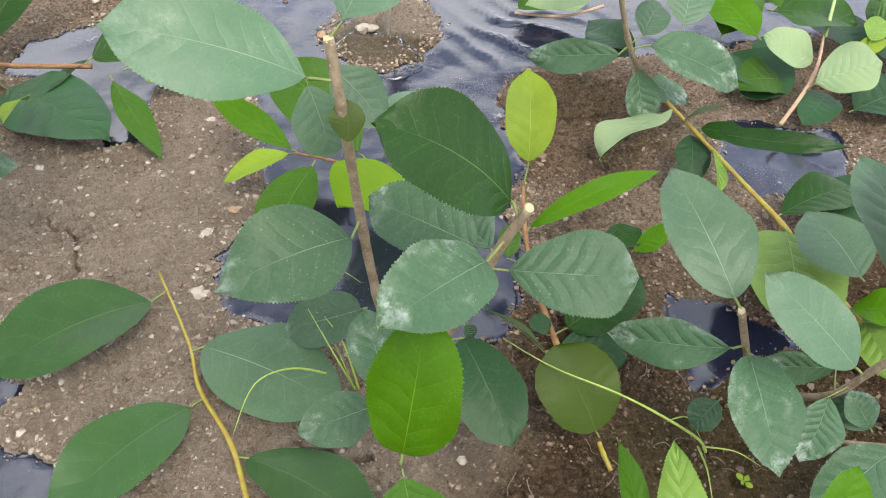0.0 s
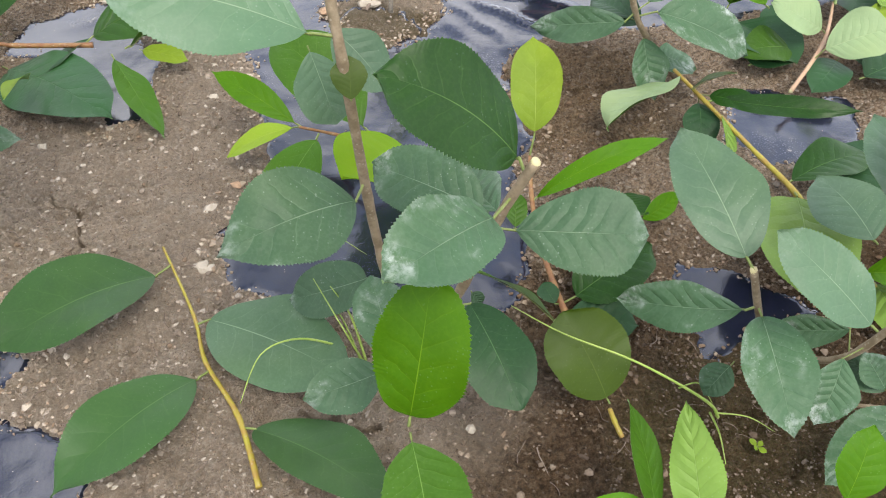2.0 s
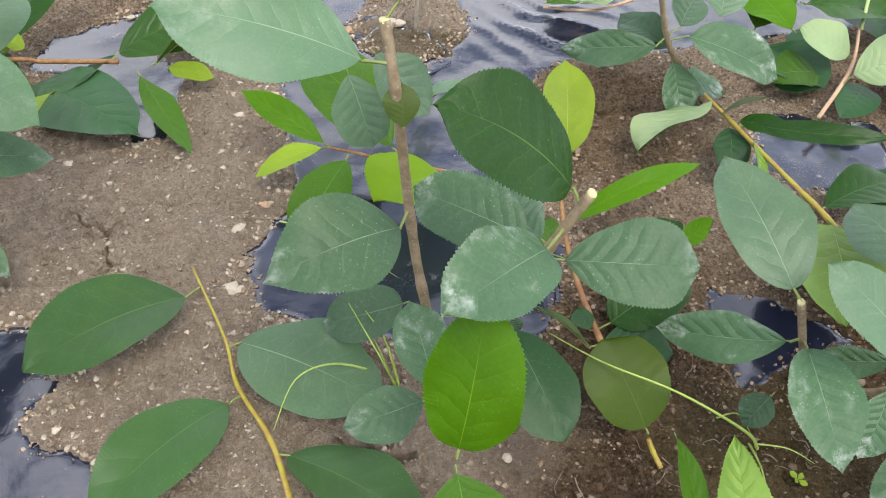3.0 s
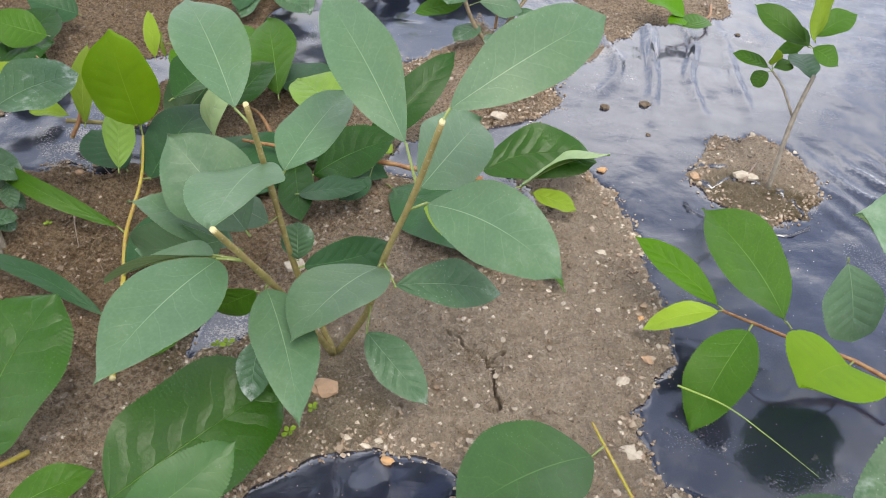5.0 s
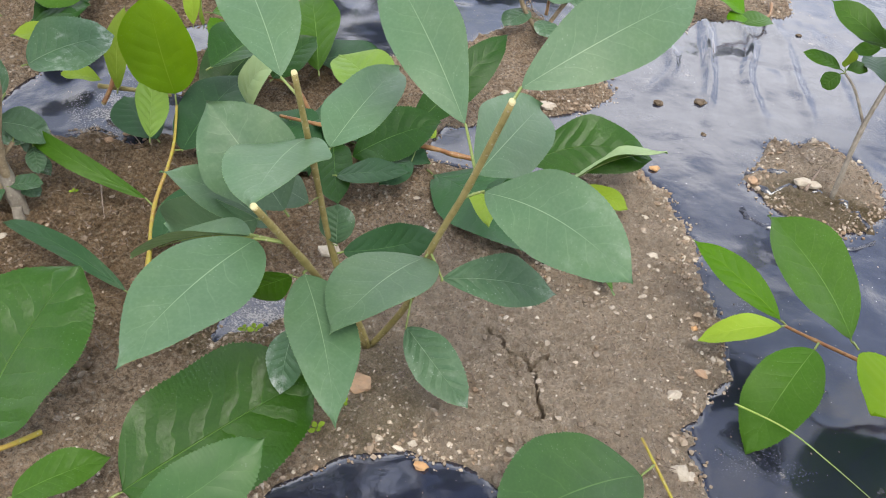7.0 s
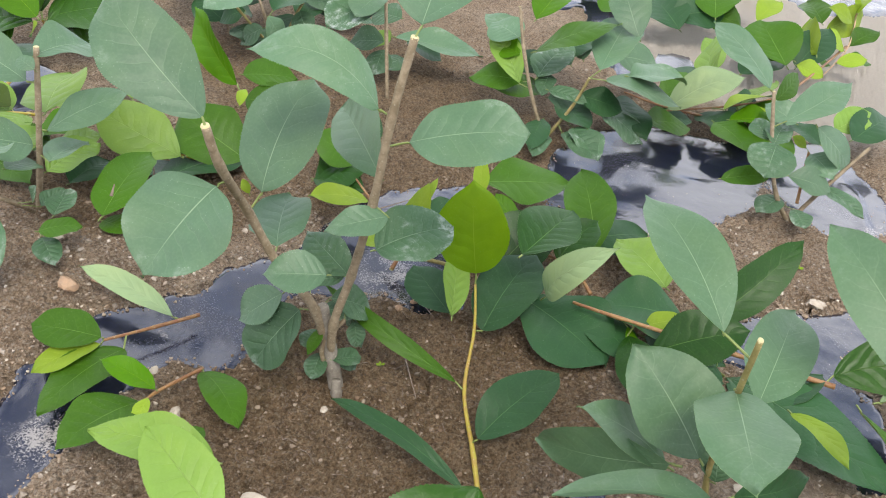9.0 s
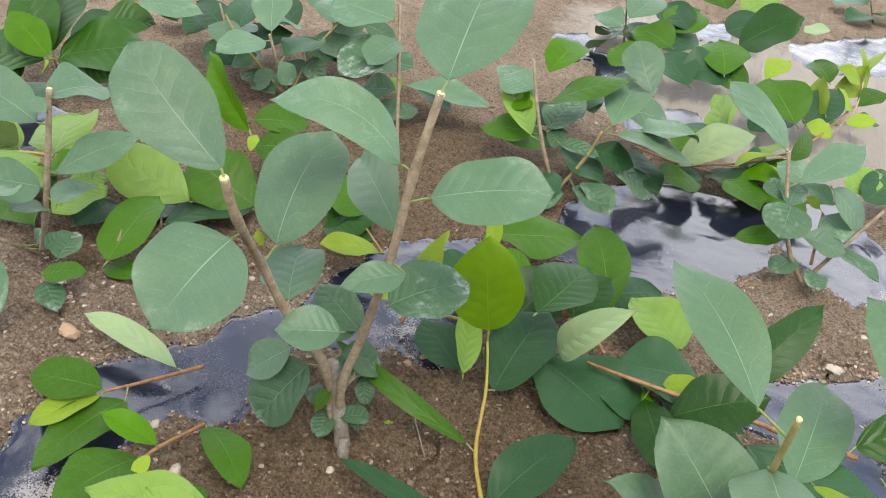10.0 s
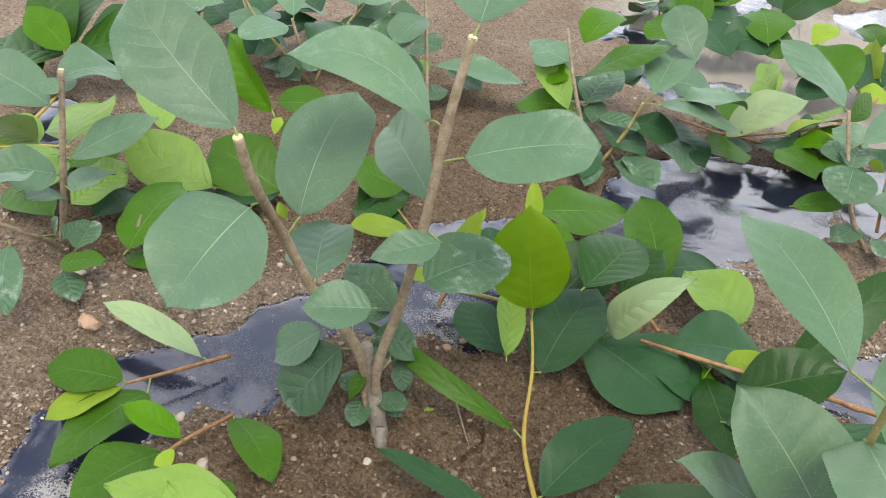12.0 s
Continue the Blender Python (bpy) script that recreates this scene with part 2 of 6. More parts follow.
def soil_material():
    m, t = material("sandy_soil")
    place = t.nodes.new("ShaderNodeTexCoord").outputs["Object"]
    wide = node(t, "ShaderNodeTexNoise", Vector=place, Scale=6.0, Detail=5.0).outputs["Fac"]
    mid = node(t, "ShaderNodeTexNoise", Vector=place, Scale=70.0, Detail=6.0, Roughness=0.7).outputs["Fac"]
    fine = node(t, "ShaderNodeTexNoise", Vector=place, Scale=800.0, Detail=4.0, Roughness=0.75).outputs["Fac"]
    crumb = node(t, "ShaderNodeTexVoronoi", Vector=place, Scale=300.0)
    small = node(t, "ShaderNodeTexVoronoi", Vector=place, Scale=640.0)
    tone = node(t, "ShaderNodeSeparateColor", Color=crumb.outputs["Color"])
    tone2 = node(t, "ShaderNodeSeparateColor", Color=small.outputs["Color"])
    col = blend(t, ramp(t, wide, 0.35, 0.68), (0.470, 0.325, 0.205), (0.615, 0.455, 0.315))
    col = blend(t, calc(t, "MULTIPLY", ramp(t, mid, 0.44, 0.68), 0.62), col, (0.150, 0.104, 0.068))
    crust = node(t, "ShaderNodeTexNoise", Vector=place, Scale=28.0, Detail=7.0, Roughness=0.72, Distortion=0.6).outputs["Fac"]
    col = blend(t, calc(t, "MULTIPLY", ramp(t, crust, 0.50, 0.70), 0.55), col, (0.165, 0.118, 0.080))
    col = blend(t, calc(t, "MULTIPLY", ramp(t, crust, 0.46, 0.30), 0.35), col, (0.46, 0.375, 0.285))
    # single grains and crumbs each have their own tone
    col = blend(t, calc(t, "MULTIPLY", tone2.outputs[0], 0.34), col, (0.115, 0.088, 0.058))
    col = blend(t, calc(t, "MULTIPLY", ramp(t, tone2.outputs[1], 0.72, 0.97), 0.50), col, (0.54, 0.46, 0.36))
    body = ramp(t, crumb.outputs["Distance"], 0.55, 0.25)
    col = blend(t, calc(t, "MULTIPLY", calc(t, "MULTIPLY", ramp(t, tone.outputs[0], 0.80, 0.92), body), 0.6), col, (0.52, 0.45, 0.36))
    col = blend(t, calc(t, "MULTIPLY", calc(t, "MULTIPLY", ramp(t, tone.outputs[1], 0.75, 0.90), body), 0.6), col, (0.095, 0.066, 0.046))
    gritty = node(t, "ShaderNodeTexNoise", Vector=place, Scale=330.0, Detail=5.0, Roughness=0.85).outputs["Fac"]
    col = blend(t, calc(t, "MULTIPLY", ramp(t, gritty, 0.52, 0.40), 0.68), col, (0.105, 0.073, 0.048))
    col = blend(t, calc(t, "MULTIPLY", ramp(t, gritty, 0.53, 0.63), 0.70), col, (0.64, 0.53, 0.41))
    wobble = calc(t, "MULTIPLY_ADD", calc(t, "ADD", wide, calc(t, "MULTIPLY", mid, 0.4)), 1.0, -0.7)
    damp_shade = spots(t, place, wobble, DAMP_SHADED)
    # moisture and the painted leaf shade both darken the soil colour
    col = blend(t, damp_shade, col, (0.66, 0.62, 0.54), "MULTIPLY")
    col = blend(t, spots(t, place, wobble, WET_SHADED), col, (0.56, 0.51, 0.46), "MULTIPLY")
    dry = spots(t, place, wobble, ((-0.36, 1.40, 0.30), (-0.20, 1.45, 0.30), (-0.50, 1.75, 0.3), (-0.20, 1.75, 0.3)))
    col = blend(t, calc(t, "MULTIPLY", dry, 0.85), col, (0.70, 0.63, 0.54))
    sandy = spots(t, place, wobble, ((-0.21, 0.46, 0.17), (-0.20, 0.32, 0.15), (-0.13, 0.58, 0.20), (-0.10, 0.38, 0.18), (-0.02, 0.32, 0.12), (0.0, 0.77, 0.06), (-0.05, 0.75, 0.05)))
    col = blend(t, calc(t, "MULTIPLY", sandy, 0.42), col, (0.58, 0.485, 0.385))
    green = spots(t, place, wobble, ((-0.312, 0.400, 0.055), (-0.40, 0.42, 0.05), (0.21, 0.27, 0.10), (-0.04, 0.700, 0.05), (0.0, 0.690, 0.05)))
    moss = calc(t, "MAXIMUM", calc(t, "MULTIPLY", green, 0.5), calc(t, "MULTIPLY", ramp(t, node(t, "ShaderNodeTexNoise", Vector=place, Scale=13.0, Detail=4.0).outputs["Fac"], 0.62, 0.74), 0.25))
    col = blend(t, calc(t, "MULTIPLY", moss, ramp(t, fine, 0.35, 0.6)), col, (0.115, 0.110, 0.035))
    h = calc(t, "ADD", calc(t, "MULTIPLY", mid, 1.2), calc(t, "MULTIPLY_ADD", fine, 0.95, calc(t, "MULTIPLY_ADD", gritty, 1.3, calc(t, "MULTIPLY", crust, 1.6))))
    h = calc(t, "ADD", h, calc(t, "MULTIPLY", ramp(t, crumb.outputs["Distance"], 0.6, 0.1), calc(t, "MULTIPLY", tone.outputs[2], 0.55)))
    h = calc(t, "ADD", h, calc(t, "MULTIPLY", ramp(t, small.outputs["Distance"], 0.7, 0.1), calc(t, "MULTIPLY", tone2.outputs[2], 0.28)))
    b = node(t, "ShaderNodeBump", Strength=1.0, Distance=0.0050, Height=h).outputs[0]
    finish(t, surface(t, col, 0.93, b, spec=0.2))
    return m


def film_material(name="black_plastic_film", dull=0.0):
    m, t = material(name)
    place = t.nodes.new("ShaderNodeTexCoord").outputs["Object"]
    wide = node(t, "ShaderNodeTexNoise", Vector=place, Scale=9.0, Detail=4.0).outputs["Fac"]
    mid = node(t, "ShaderNodeTexNoise", Vector=place, Scale=48.0, Detail=6.0, Roughness=0.7).outputs["Fac"]
    fine = node(t, "ShaderNodeTexNoise", Vector=place, Scale=700.0, Detail=3.0, Roughness=0.7).outputs["Fac"]
    wobble = calc(t, "MULTIPLY_ADD", calc(t, "ADD", wide, mid), 0.9, -0.9)
    # far stretches of film that get a painted sky sheen
    pale = spots(t, place, wobble, ((-0.12, 0.90, 0.20), (0.0, 1.02, 0.20), (-0.16, 0.98, 0.20), (-0.40, 1.35, 0.25)))
    crusts = spots(t, place, calc(t, "MULTIPLY", wobble, 1.6), ((-0.628, 0.632, 0.040), (-0.74, 0.345, 0.035), (-0.61, 0.585, 0.035), (-0.392, 0.433, 0.030), (-0.19, 0.945, 0.04), (-0.36, 1.35, 0.15)))
    dust = calc(t, "MULTIPLY", ramp(t, wide, 0.42, 0.75), ramp(t, fine, 0.42, 0.7))
    crust = calc(t, "MULTIPLY", ramp(t, mid, 0.60, 0.70), ramp(t, wide, 0.52, 0.66))
    crust = calc(t, "MAXIMUM", crust, calc(t, "MULTIPLY", crusts, ramp(t, calc(t, "ADD", mid, calc(t, "MULTIPLY", fine, 0.9)), 0.90, 1.12)))
    specks = ramp(t, node(t, "ShaderNodeTexVoronoi", Vector=place, Scale=120.0).outputs["Distance"], 0.06, 0.03)
    # pale tint in the colour imitates bright sky reflection on the far film
    sky_sheen = calc(t, "MULTIPLY", pale, calc(t, "MULTIPLY_ADD", ramp(t, mid, 0.35, 0.65), 0.10, 0.03))
    col = blend(t, calc(t, "MAXIMUM", calc(t, "MULTIPLY", dust, 0.12), sky_sheen), (0.013, 0.015, 0.030), (0.36, 0.35, 0.37))
    col = blend(t, calc(t, "MULTIPLY", crust, 0.7), col, (0.42, 0.38, 0.34))
    col = blend(t, calc(t, "MULTIPLY", specks, 0.6), col, (0.42, 0.39, 0.35))
    rough = calc(t, "ADD", calc(t, "MULTIPLY", calc(t, "MAXIMUM", dust, crust), 0.4), calc(t, "MULTIPLY_ADD", mid, 0.08, 0.06 + dull))
    h = calc(t, "ADD", calc(t, "MULTIPLY", wide, 1.7), calc(t, "MULTIPLY", mid, 0.14))
    b = node(t, "ShaderNodeBump", Strength=0.30, Distance=0.006, Height=h).outputs[0]
    shine = surface(t, col, rough, b, spec=1.0)
    shine.node.inputs["IOR"].default_value = 1.57
    finish(t, shine)
    return m


def stone_material(name, a, b, dirty=False):
    m, t = material(name)
    place = t.nodes.new("ShaderNodeTexCoord").outputs["Object"]
    isle = t.nodes.new("ShaderNodeNewGeometry").outputs["Random Per Island"]
    n = node(t, "ShaderNodeTexNoise", Vector=place, Scale=300.0, Detail=5.0).outputs["Fac"]
    col = blend(t, calc(t, "POWER", isle, 2.2), a, b)
    col = blend(t, calc(t, "MULTIPLY", ramp(t, n, 0.4, 0.7), 0.4), col, (0.26, 0.20, 0.15))
    if dirty:
        rust = ramp(t, calc(t, "FRACT", calc(t, "MULTIPLY", isle, 37.0)), 0.80, 0.90)
        col = blend(t, calc(t, "MULTIPLY", rust, 0.13), col, (0.46, 0.25, 0.11))
        wide = node(t, "ShaderNodeTexNoise", Vector=place, Scale=6.0, Detail=5.0).outputs["Fac"]
        # stones darken with the same patches of damp and painted shade
        damp_shade = spots(t, place, calc(t, "MULTIPLY_ADD", wide, 1.4, -0.7), DAMP_SHADED)
        col = blend(t, damp_shade, col, (0.64, 0.58, 0.52), "MULTIPLY")
    bump = node(t, "ShaderNodeBump", Strength=0.4, Distance=0.001, Height=n).outputs[0]
    finish(t, surface(t, col, 0.85, bump, spec=0.3))
    return m


SOIL, FILM, TORN = soil_material(), film_material(), film_material("torn_plastic_film", 0.16)
GRIT = stone_material("grit", (0.14, 0.105, 0.075), (0.50, 0.43, 0.35), True)
STONE = stone_material("pebble_stone", (0.36, 0.29, 0.21), (0.46, 0.40, 0.32))
BROWN = stone_material("brown_stone", (0.34, 0.21, 0.12), (0.40, 0.26, 0.16))
CLOD = stone_material("soil_clod", (0.060, 0.042, 0.026), (0.10, 0.072, 0.046))
ORANGE = stone_material("ochre_stone", (0.50, 0.28, 0.12), (0.52, 0.30, 0.14))
GRASS = bark("grass_blade", (0.26, 0.38, 0.06), (0.36, 0.46, 0.10), 0.45)
TWIG = bark("dry_twig", (0.17, 0.12, 0.09), (0.26, 0.20, 0.15), 0.8)


# ---- ground ----
def mesh_object(name, verts, faces, mats, parent=None, index=None, uvs=None, smooth=True):
    me = bpy.data.meshes.new(name)
    me.from_pydata(verts, [], faces)
    for mat in mats:
        me.materials.append(mat)
    if index is not None:
        me.polygons.foreach_set("material_index", index)
    if smooth:
        me.polygons.foreach_set("use_smooth", [True] * len(me.polygons))
    if uvs is not None:
        layer = me.uv_layers.new(name="uv")
        corner = np.empty(len(me.loops), dtype=np.int32)
        me.loops.foreach_get("vertex_index", corner)
        layer.data.foreach_set("uv", np.asarray(uvs, dtype=np.float32)[corner].ravel())
    me.update()
    ob = new(name, me)
    ob.parent = parent
    return ob


# Where the film lies bare, in the plan.
BARE = [
    [(-0.420, 0.080), (-0.335, 0.318), (-0.323, 0.328), (-0.310, 0.346), (-0.298, 0.357), (-0.270, 0.364), (-0.243, 0.361), (-0.220, 0.358), (-0.227, 0.334), (-0.210, 0.327), (-0.224, 0.301), (-0.212, 0.282), (-0.189, 0.281), (-0.170, 0.270), (-0.161, 0.260), (-0.130, 0.080)],
    [(-0.231, 0.778), (-0.193, 0.753), (-0.157, 0.690), (-0.142, 0.679), (-0.127, 0.644), (-0.116, 0.589), (-0.105, 0.555), (-0.093, 0.523), (-0.097, 0.490), (-0.107, 0.460), (-0.116, 0.445), (-0.118, 0.422), (-0.101, 0.391), (-0.060, 0.386), (-0.029, 0.373), (0.008, 0.348), (0.043, 0.353), (0.072, 0.382), (0.091, 0.409), (0.097, 0.451), (0.081, 0.473), (0.089, 0.516), (0.102, 0.550), (0.083, 0.624), (0.096, 0.671), (0.127, 0.684), (0.191, 0.698), (1.900, 1.100), (1.900, 1.950), (0.250, 1.750), (-0.050, 1.400), (-0.020, 1.100), (-0.055, 1.082), (-0.109, 1.050), (-0.141, 1.019), (-0.170, 0.960), (-0.207, 0.888), (-0.214, 0.846), (-0.204, 0.814)],
    [(-0.534, 0.812), (-0.562, 0.923), (-0.540, 0.990), (-0.491, 1.064), (-0.365, 1.083), (-0.248, 1.168), (-0.171, 0.975), (-0.245, 0.899), (-0.291, 0.953), (-0.326, 1.003), (-0.333, 0.935), (-0.364, 0.876), (-0.440, 0.803), (-0.496, 0.791), (-0.361, 0.834), (-0.469, 0.794)],
    [(-0.980, 0.120), (-0.759, 0.312), (-0.780, 0.340), (-0.795, 0.374), (-0.790, 0.400), (-0.789, 0.439), (-0.764, 0.477), (-0.742, 0.526), (-0.748, 0.551), (-0.729, 0.591), (-0.697, 0.586), (-0.684, 0.565), (-0.694, 0.519), (-0.682, 0.471), (-0.687, 0.456), (-0.719, 0.438), (-0.727, 0.412), (-0.733, 0.370), (-0.732, 0.338), (-0.731, 0.319), (-0.720, 0.100)],
    [(-0.713, 0.598), (-0.711, 0.650), (-0.696, 0.716), (-0.686, 0.748), (-0.618, 0.801), (-0.596, 0.759), (-0.619, 0.710), (-0.568, 0.654), (-0.554, 0.618), (-0.582, 0.596), (-0.624, 0.596), (-0.686, 0.568)],
    [(-0.350, 0.659), (-0.342, 0.705), (-0.277, 0.746), (-0.229, 0.781), (-0.243, 0.685), (-0.214, 0.651), (-0.213, 0.617), (-0.204, 0.571), (-0.231, 0.554), (-0.268, 0.603), (-0.308, 0.652)],
    [(-0.414, 0.413), (-0.418, 0.453), (-0.395, 0.480), (-0.387, 0.450), (-0.398, 0.429)],
    [(0.192, 0.411), (0.219, 0.412), (0.269, 0.375), (0.220, 0.356), (0.191, 0.335)],
    [(0.280, 0.611), (0.367, 0.596), (0.361, 0.521), (0.277, 0.512), (0.256, 0.541)],
    [(-0.283, 0.748), (-0.221, 0.772), (-0.208, 0.734), (-0.254, 0.715), (-0.282, 0.706)],
    [(-1.250, 0.620), (-1.164, 0.684), (-1.188, 0.781), (-1.103, 0.774), (-1.093, 0.694), (-1.107, 0.632)],
    [(-0.777, 1.598), (-0.715, 1.661), (-0.658, 1.519), (-0.713, 1.448)],
    [(-0.518, 1.353), (-0.466, 1.368), (-0.441, 1.306), (-0.481, 1.235)],
    [(-0.346, 1.974), (-0.131, 2.260), (2.200, 2.900), (2.200, 2.450), (-0.154, 1.872), (-0.281, 1.770), (-0.330, 1.829)],
    [(-0.680, 1.561), (-0.620, 1.579), (-0.563, 1.392), (-0.503, 1.282), (-0.537, 1.214), (-0.612, 1.316)],
    [(-0.543, 1.995), (-0.467, 2.051), (-0.462, 1.861), (-0.513, 1.806)],
]
# Soil that lies on or comes up through the film.
HEAPS = [
    [(-0.088, 0.725), (-0.070, 0.760), (-0.064, 0.798), (-0.015, 0.822), (0.023, 0.796), (0.043, 0.743), (0.020, 0.693), (-0.009, 0.671), (-0.054, 0.680)],
    [(-0.167, 1.016), (-0.145, 1.123), (-0.030, 1.186), (-0.062, 1.079), (-0.109, 1.053)],
]


def signed(polygon, x, y):
    """The distance to a polygon's edge, positive inside."""
    best, inside = np.full(x.shape, 1e9), np.zeros(x.shape, bool)
    for (ax, ay), (bx, by) in zip(polygon, polygon[1:] + polygon[:1]):
        dx, dy = bx - ax, by - ay
        k = np.clip(((x - ax) * dx + (y - ay) * dy) / (dx * dx + dy * dy), 0, 1)
        best = np.minimum(best, np.hypot(x - ax - k * dx, y - ay - k * dy))
        if dy:
            inside ^= ((ay > y) != (by > y)) & (x < dx * (y - ay) / dy + ax)
    return np.where(inside, best, -best)


rng = np.random.default_rng(7)


@functools.lru_cache(maxsize=None)
def lattice(seed, size=257):
    return np.random.default_rng(seed).random((size, size))


def value_noise(x, y, scale, seed):
    g = lattice(seed)
    u, v = x * scale + 1000.0, y * scale + 1000.0
    i, j = np.floor(u).astype(int), np.floor(v).astype(int)
    a, b = u - i, v - j
    a, b = a * a * (3 - 2 * a), b * b * (3 - 2 * b)
    i, j = i % 256, j % 256
    return (g[i, j] * (1 - a) + g[i + 1, j] * a) * (1 - b) + (g[i, j + 1] * (1 - a) + g[i + 1, j + 1] * a) * b - 0.5


def fractal(x, y, scale, seed, octaves=4):
    return sum(value_noise(x, y, scale * 2**k, seed + k) * 0.5**k for k in range(octaves))


HILLS = ((-0.58, 0.5, 0.17, -0.014), (-0.25, 0.36, 0.07, 0.01), (-0.84, 0.46, 0.1, 0.02))


def lie(x, y):
    """The lie of the bed under the film."""
    z = -0.0055 + 0.005 * fractal(x, y, 4.0, 11, 2)
    for cx, cy, r, h in HILLS:
        z = z + h * np.exp(-((x - cx) ** 2 + (y - cy) ** 2) / (r * r))
    return z


CRACKS = [
    [(-0.252, 0.473), (-0.244, 0.466), (-0.236, 0.459), (-0.227, 0.456), (-0.22, 0.452), (-0.217, 0.443), (-0.212, 0.434), (-0.21, 0.425), (-0.205, 0.411)],
    [(-0.22, 0.452), (-0.215, 0.459), (-0.209, 0.465)],
    [(-0.046, 0.29), (-0.03, 0.287), (-0.014, 0.283), (-0.001, 0.284)],
    [(0.123, 0.606), (0.138, 0.598), (0.158, 0.602), (0.172, 0.604)],
    [(-0.546, 0.483), (-0.544, 0.493), (-0.539, 0.502), (-0.544, 0.515)],
    [(-0.282, 0.718), (-0.266, 0.772), (-0.247, 0.791)],
    [(-0.266, 0.772), (-0.284, 0.782)],
]


def bare_depth(x, y):
    wx, wy = x + 0.010 * fractal(x, y, 55.0, 3, 4), y + 0.010 * fractal(x, y, 55.0, 23, 4)
    bare = np.full(x.shape, -1.0)
    for p in BARE:
        bare = np.maximum(bare, signed(p, wx, wy))
    for p in HEAPS:
        bare = np.minimum(bare, -signed(p, wx, wy))
    return bare


def soil_height(x, y):
    bare = bare_depth(x, y)
    over = np.clip(-bare / 0.035, 0, 1)
    z = lie(x, y) - 0.0015 + 0.0075 * over**0.55 + np.where(bare > 0, -np.clip(bare, 0, 0.02) * 0.6, 0.0)
    z = z + (0.0052 * fractal(x, y, 60.0, 31, 4) + 0.0046 * fractal(x, y, 210.0, 41, 2)) * np.clip(0.5 + over, 0, 1)
    near = (x > -0.7) & (x < 0.3) & (y > 0.2) & (y < 0.9)
    for line in CRACKS:
        far = np.full(x.shape, 1.0)
        kx, ky = x + 0.006 * fractal(x, y, 110.0, 51, 3), y + 0.006 * fractal(x, y, 110.0, 61, 3)
        for (ax, ay), (bx, by) in zip(line, line[1:]):
            dx, dy = bx - ax, by - ay
            k = np.clip(((kx - ax) * dx + (ky - ay) * dy) / (dx * dx + dy * dy), 0, 1)
            far = np.minimum(far, np.hypot(kx - ax - k * dx, ky - ay - k * dy))
        z = z - np.where(near, 0.026 * np.clip(3.0 * (1.0 - far / 0.0012), 0, 1), 0)
    return z, bare


def spread(fine_low, fine_high, step, low, high, dense=()):
    """Coordinates: even in the middle, ever wider outward."""
    mid = np.arange(fine_low, fine_high, step)
    for a, b in dense:
        mid = np.concatenate([mid[mid < a], np.arange(a, b, step * 0.27), mid[mid > b + step * 0.2]])
    up, at, s = [], fine_high, step
    while at < high:
        up.append(at)
        s = min(s * 1.05, 4.0)
        at += s
    down, at, s = [], fine_low, step
    while at > low:
        s = min(s * 1.05, 4.0)
        at -= s
        down.append(at)
    return np.array(down[::-1] + list(mid) + up)


def sheet(name, xs, ys, height, mat):
    x, y = np.meshgrid(xs, ys)
    z = height(x, y)
    verts = np.stack([x.ravel(), y.ravel(), z.ravel()], 1)
    n = len(xs)
    i = (np.arange(len(ys) - 1)[:, None] * n + np.arange(n - 1)[None]).ravel()
    faces = np.stack([i, i + 1, i + 1 + n, i + n], 1)
    me = bpy.data.meshes.new(name)
    me.vertices.add(len(verts))
    me.vertices.foreach_set("co", verts.ravel())
    me.loops.add(faces.size)
    me.loops.foreach_set("vertex_index", faces.ravel().astype(np.int32))
    me.polygons.add(len(faces))
    me.polygons.foreach_set("loop_start", np.arange(0, faces.size, 4, dtype=np.int32))
    me.update(calc_edges=True)
    me.polygons.foreach_set("use_smooth", np.ones(len(faces), bool))
    me.materials.append(mat)
    return new(name, me)


def film_height(x, y):
    z = lie(x, y) + 0.0012 * fractal(x, y, 25.0, 71, 3) - 0.018 * np.clip((-bare_depth(x, y) - 0.004) / 0.02, 0, 1)
    # long folds that fan out over the far part of the film
    fold = np.clip(1 - np.abs(y - 0.96) / 0.16, 0, 1) * np.clip(1 - np.abs(x + 0.12) / 0.16, 0, 1)
    z = z + 0.008 * fold * np.maximum(0, np.sin(x * 130 + 7 * fractal(x, y, 6.0, 81, 2))) ** 6
    pull = np.exp(-(((x - 0.11) / 0.07) ** 2 + ((y - 0.74) / 0.06) ** 2))
    z = z + 0.004 * pull * np.maximum(0, np.sin((x * 0.7 + y) * 150 + 14 * fractal(x, y, 9.0, 85, 3))) ** 3
    return z - 0.02 * np.clip((np.hypot(x + 0.3, y - 0.8) - 3.0) / 3.0, 0, 1)


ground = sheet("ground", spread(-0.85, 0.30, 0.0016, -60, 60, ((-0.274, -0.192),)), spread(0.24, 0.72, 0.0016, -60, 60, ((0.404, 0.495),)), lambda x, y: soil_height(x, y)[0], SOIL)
tagged(ground, "sandy brown soil with grit, cracks and crumbs", "soil", kind="structure")
film = sheet("mulch_film", spread(-1.0, 0.42, 0.005, -6, 6), spread(0.2, 1.1, 0.005, -6, 6), film_height, FILM)
tagged(film, "black plastic mulch film, dusty and wrinkled, partly under soil", "plastic film", kind="structure")


# ---- plants ----
def shrub_root(place, label="young pruned shrub with cut stems and blue-green leaves"):
    ob = new("shrub")
    ob.location = place
    return tagged(ob, label, "shrub", "pruned shrubs in the bed")


def shoot_root(place, label="cut leafy shoot lying on the ground among the shrubs"):
    ob = new("cut_shoot")
    ob.location = place
    return tagged(ob, label, "cut shoot", "cut shoots on the ground")


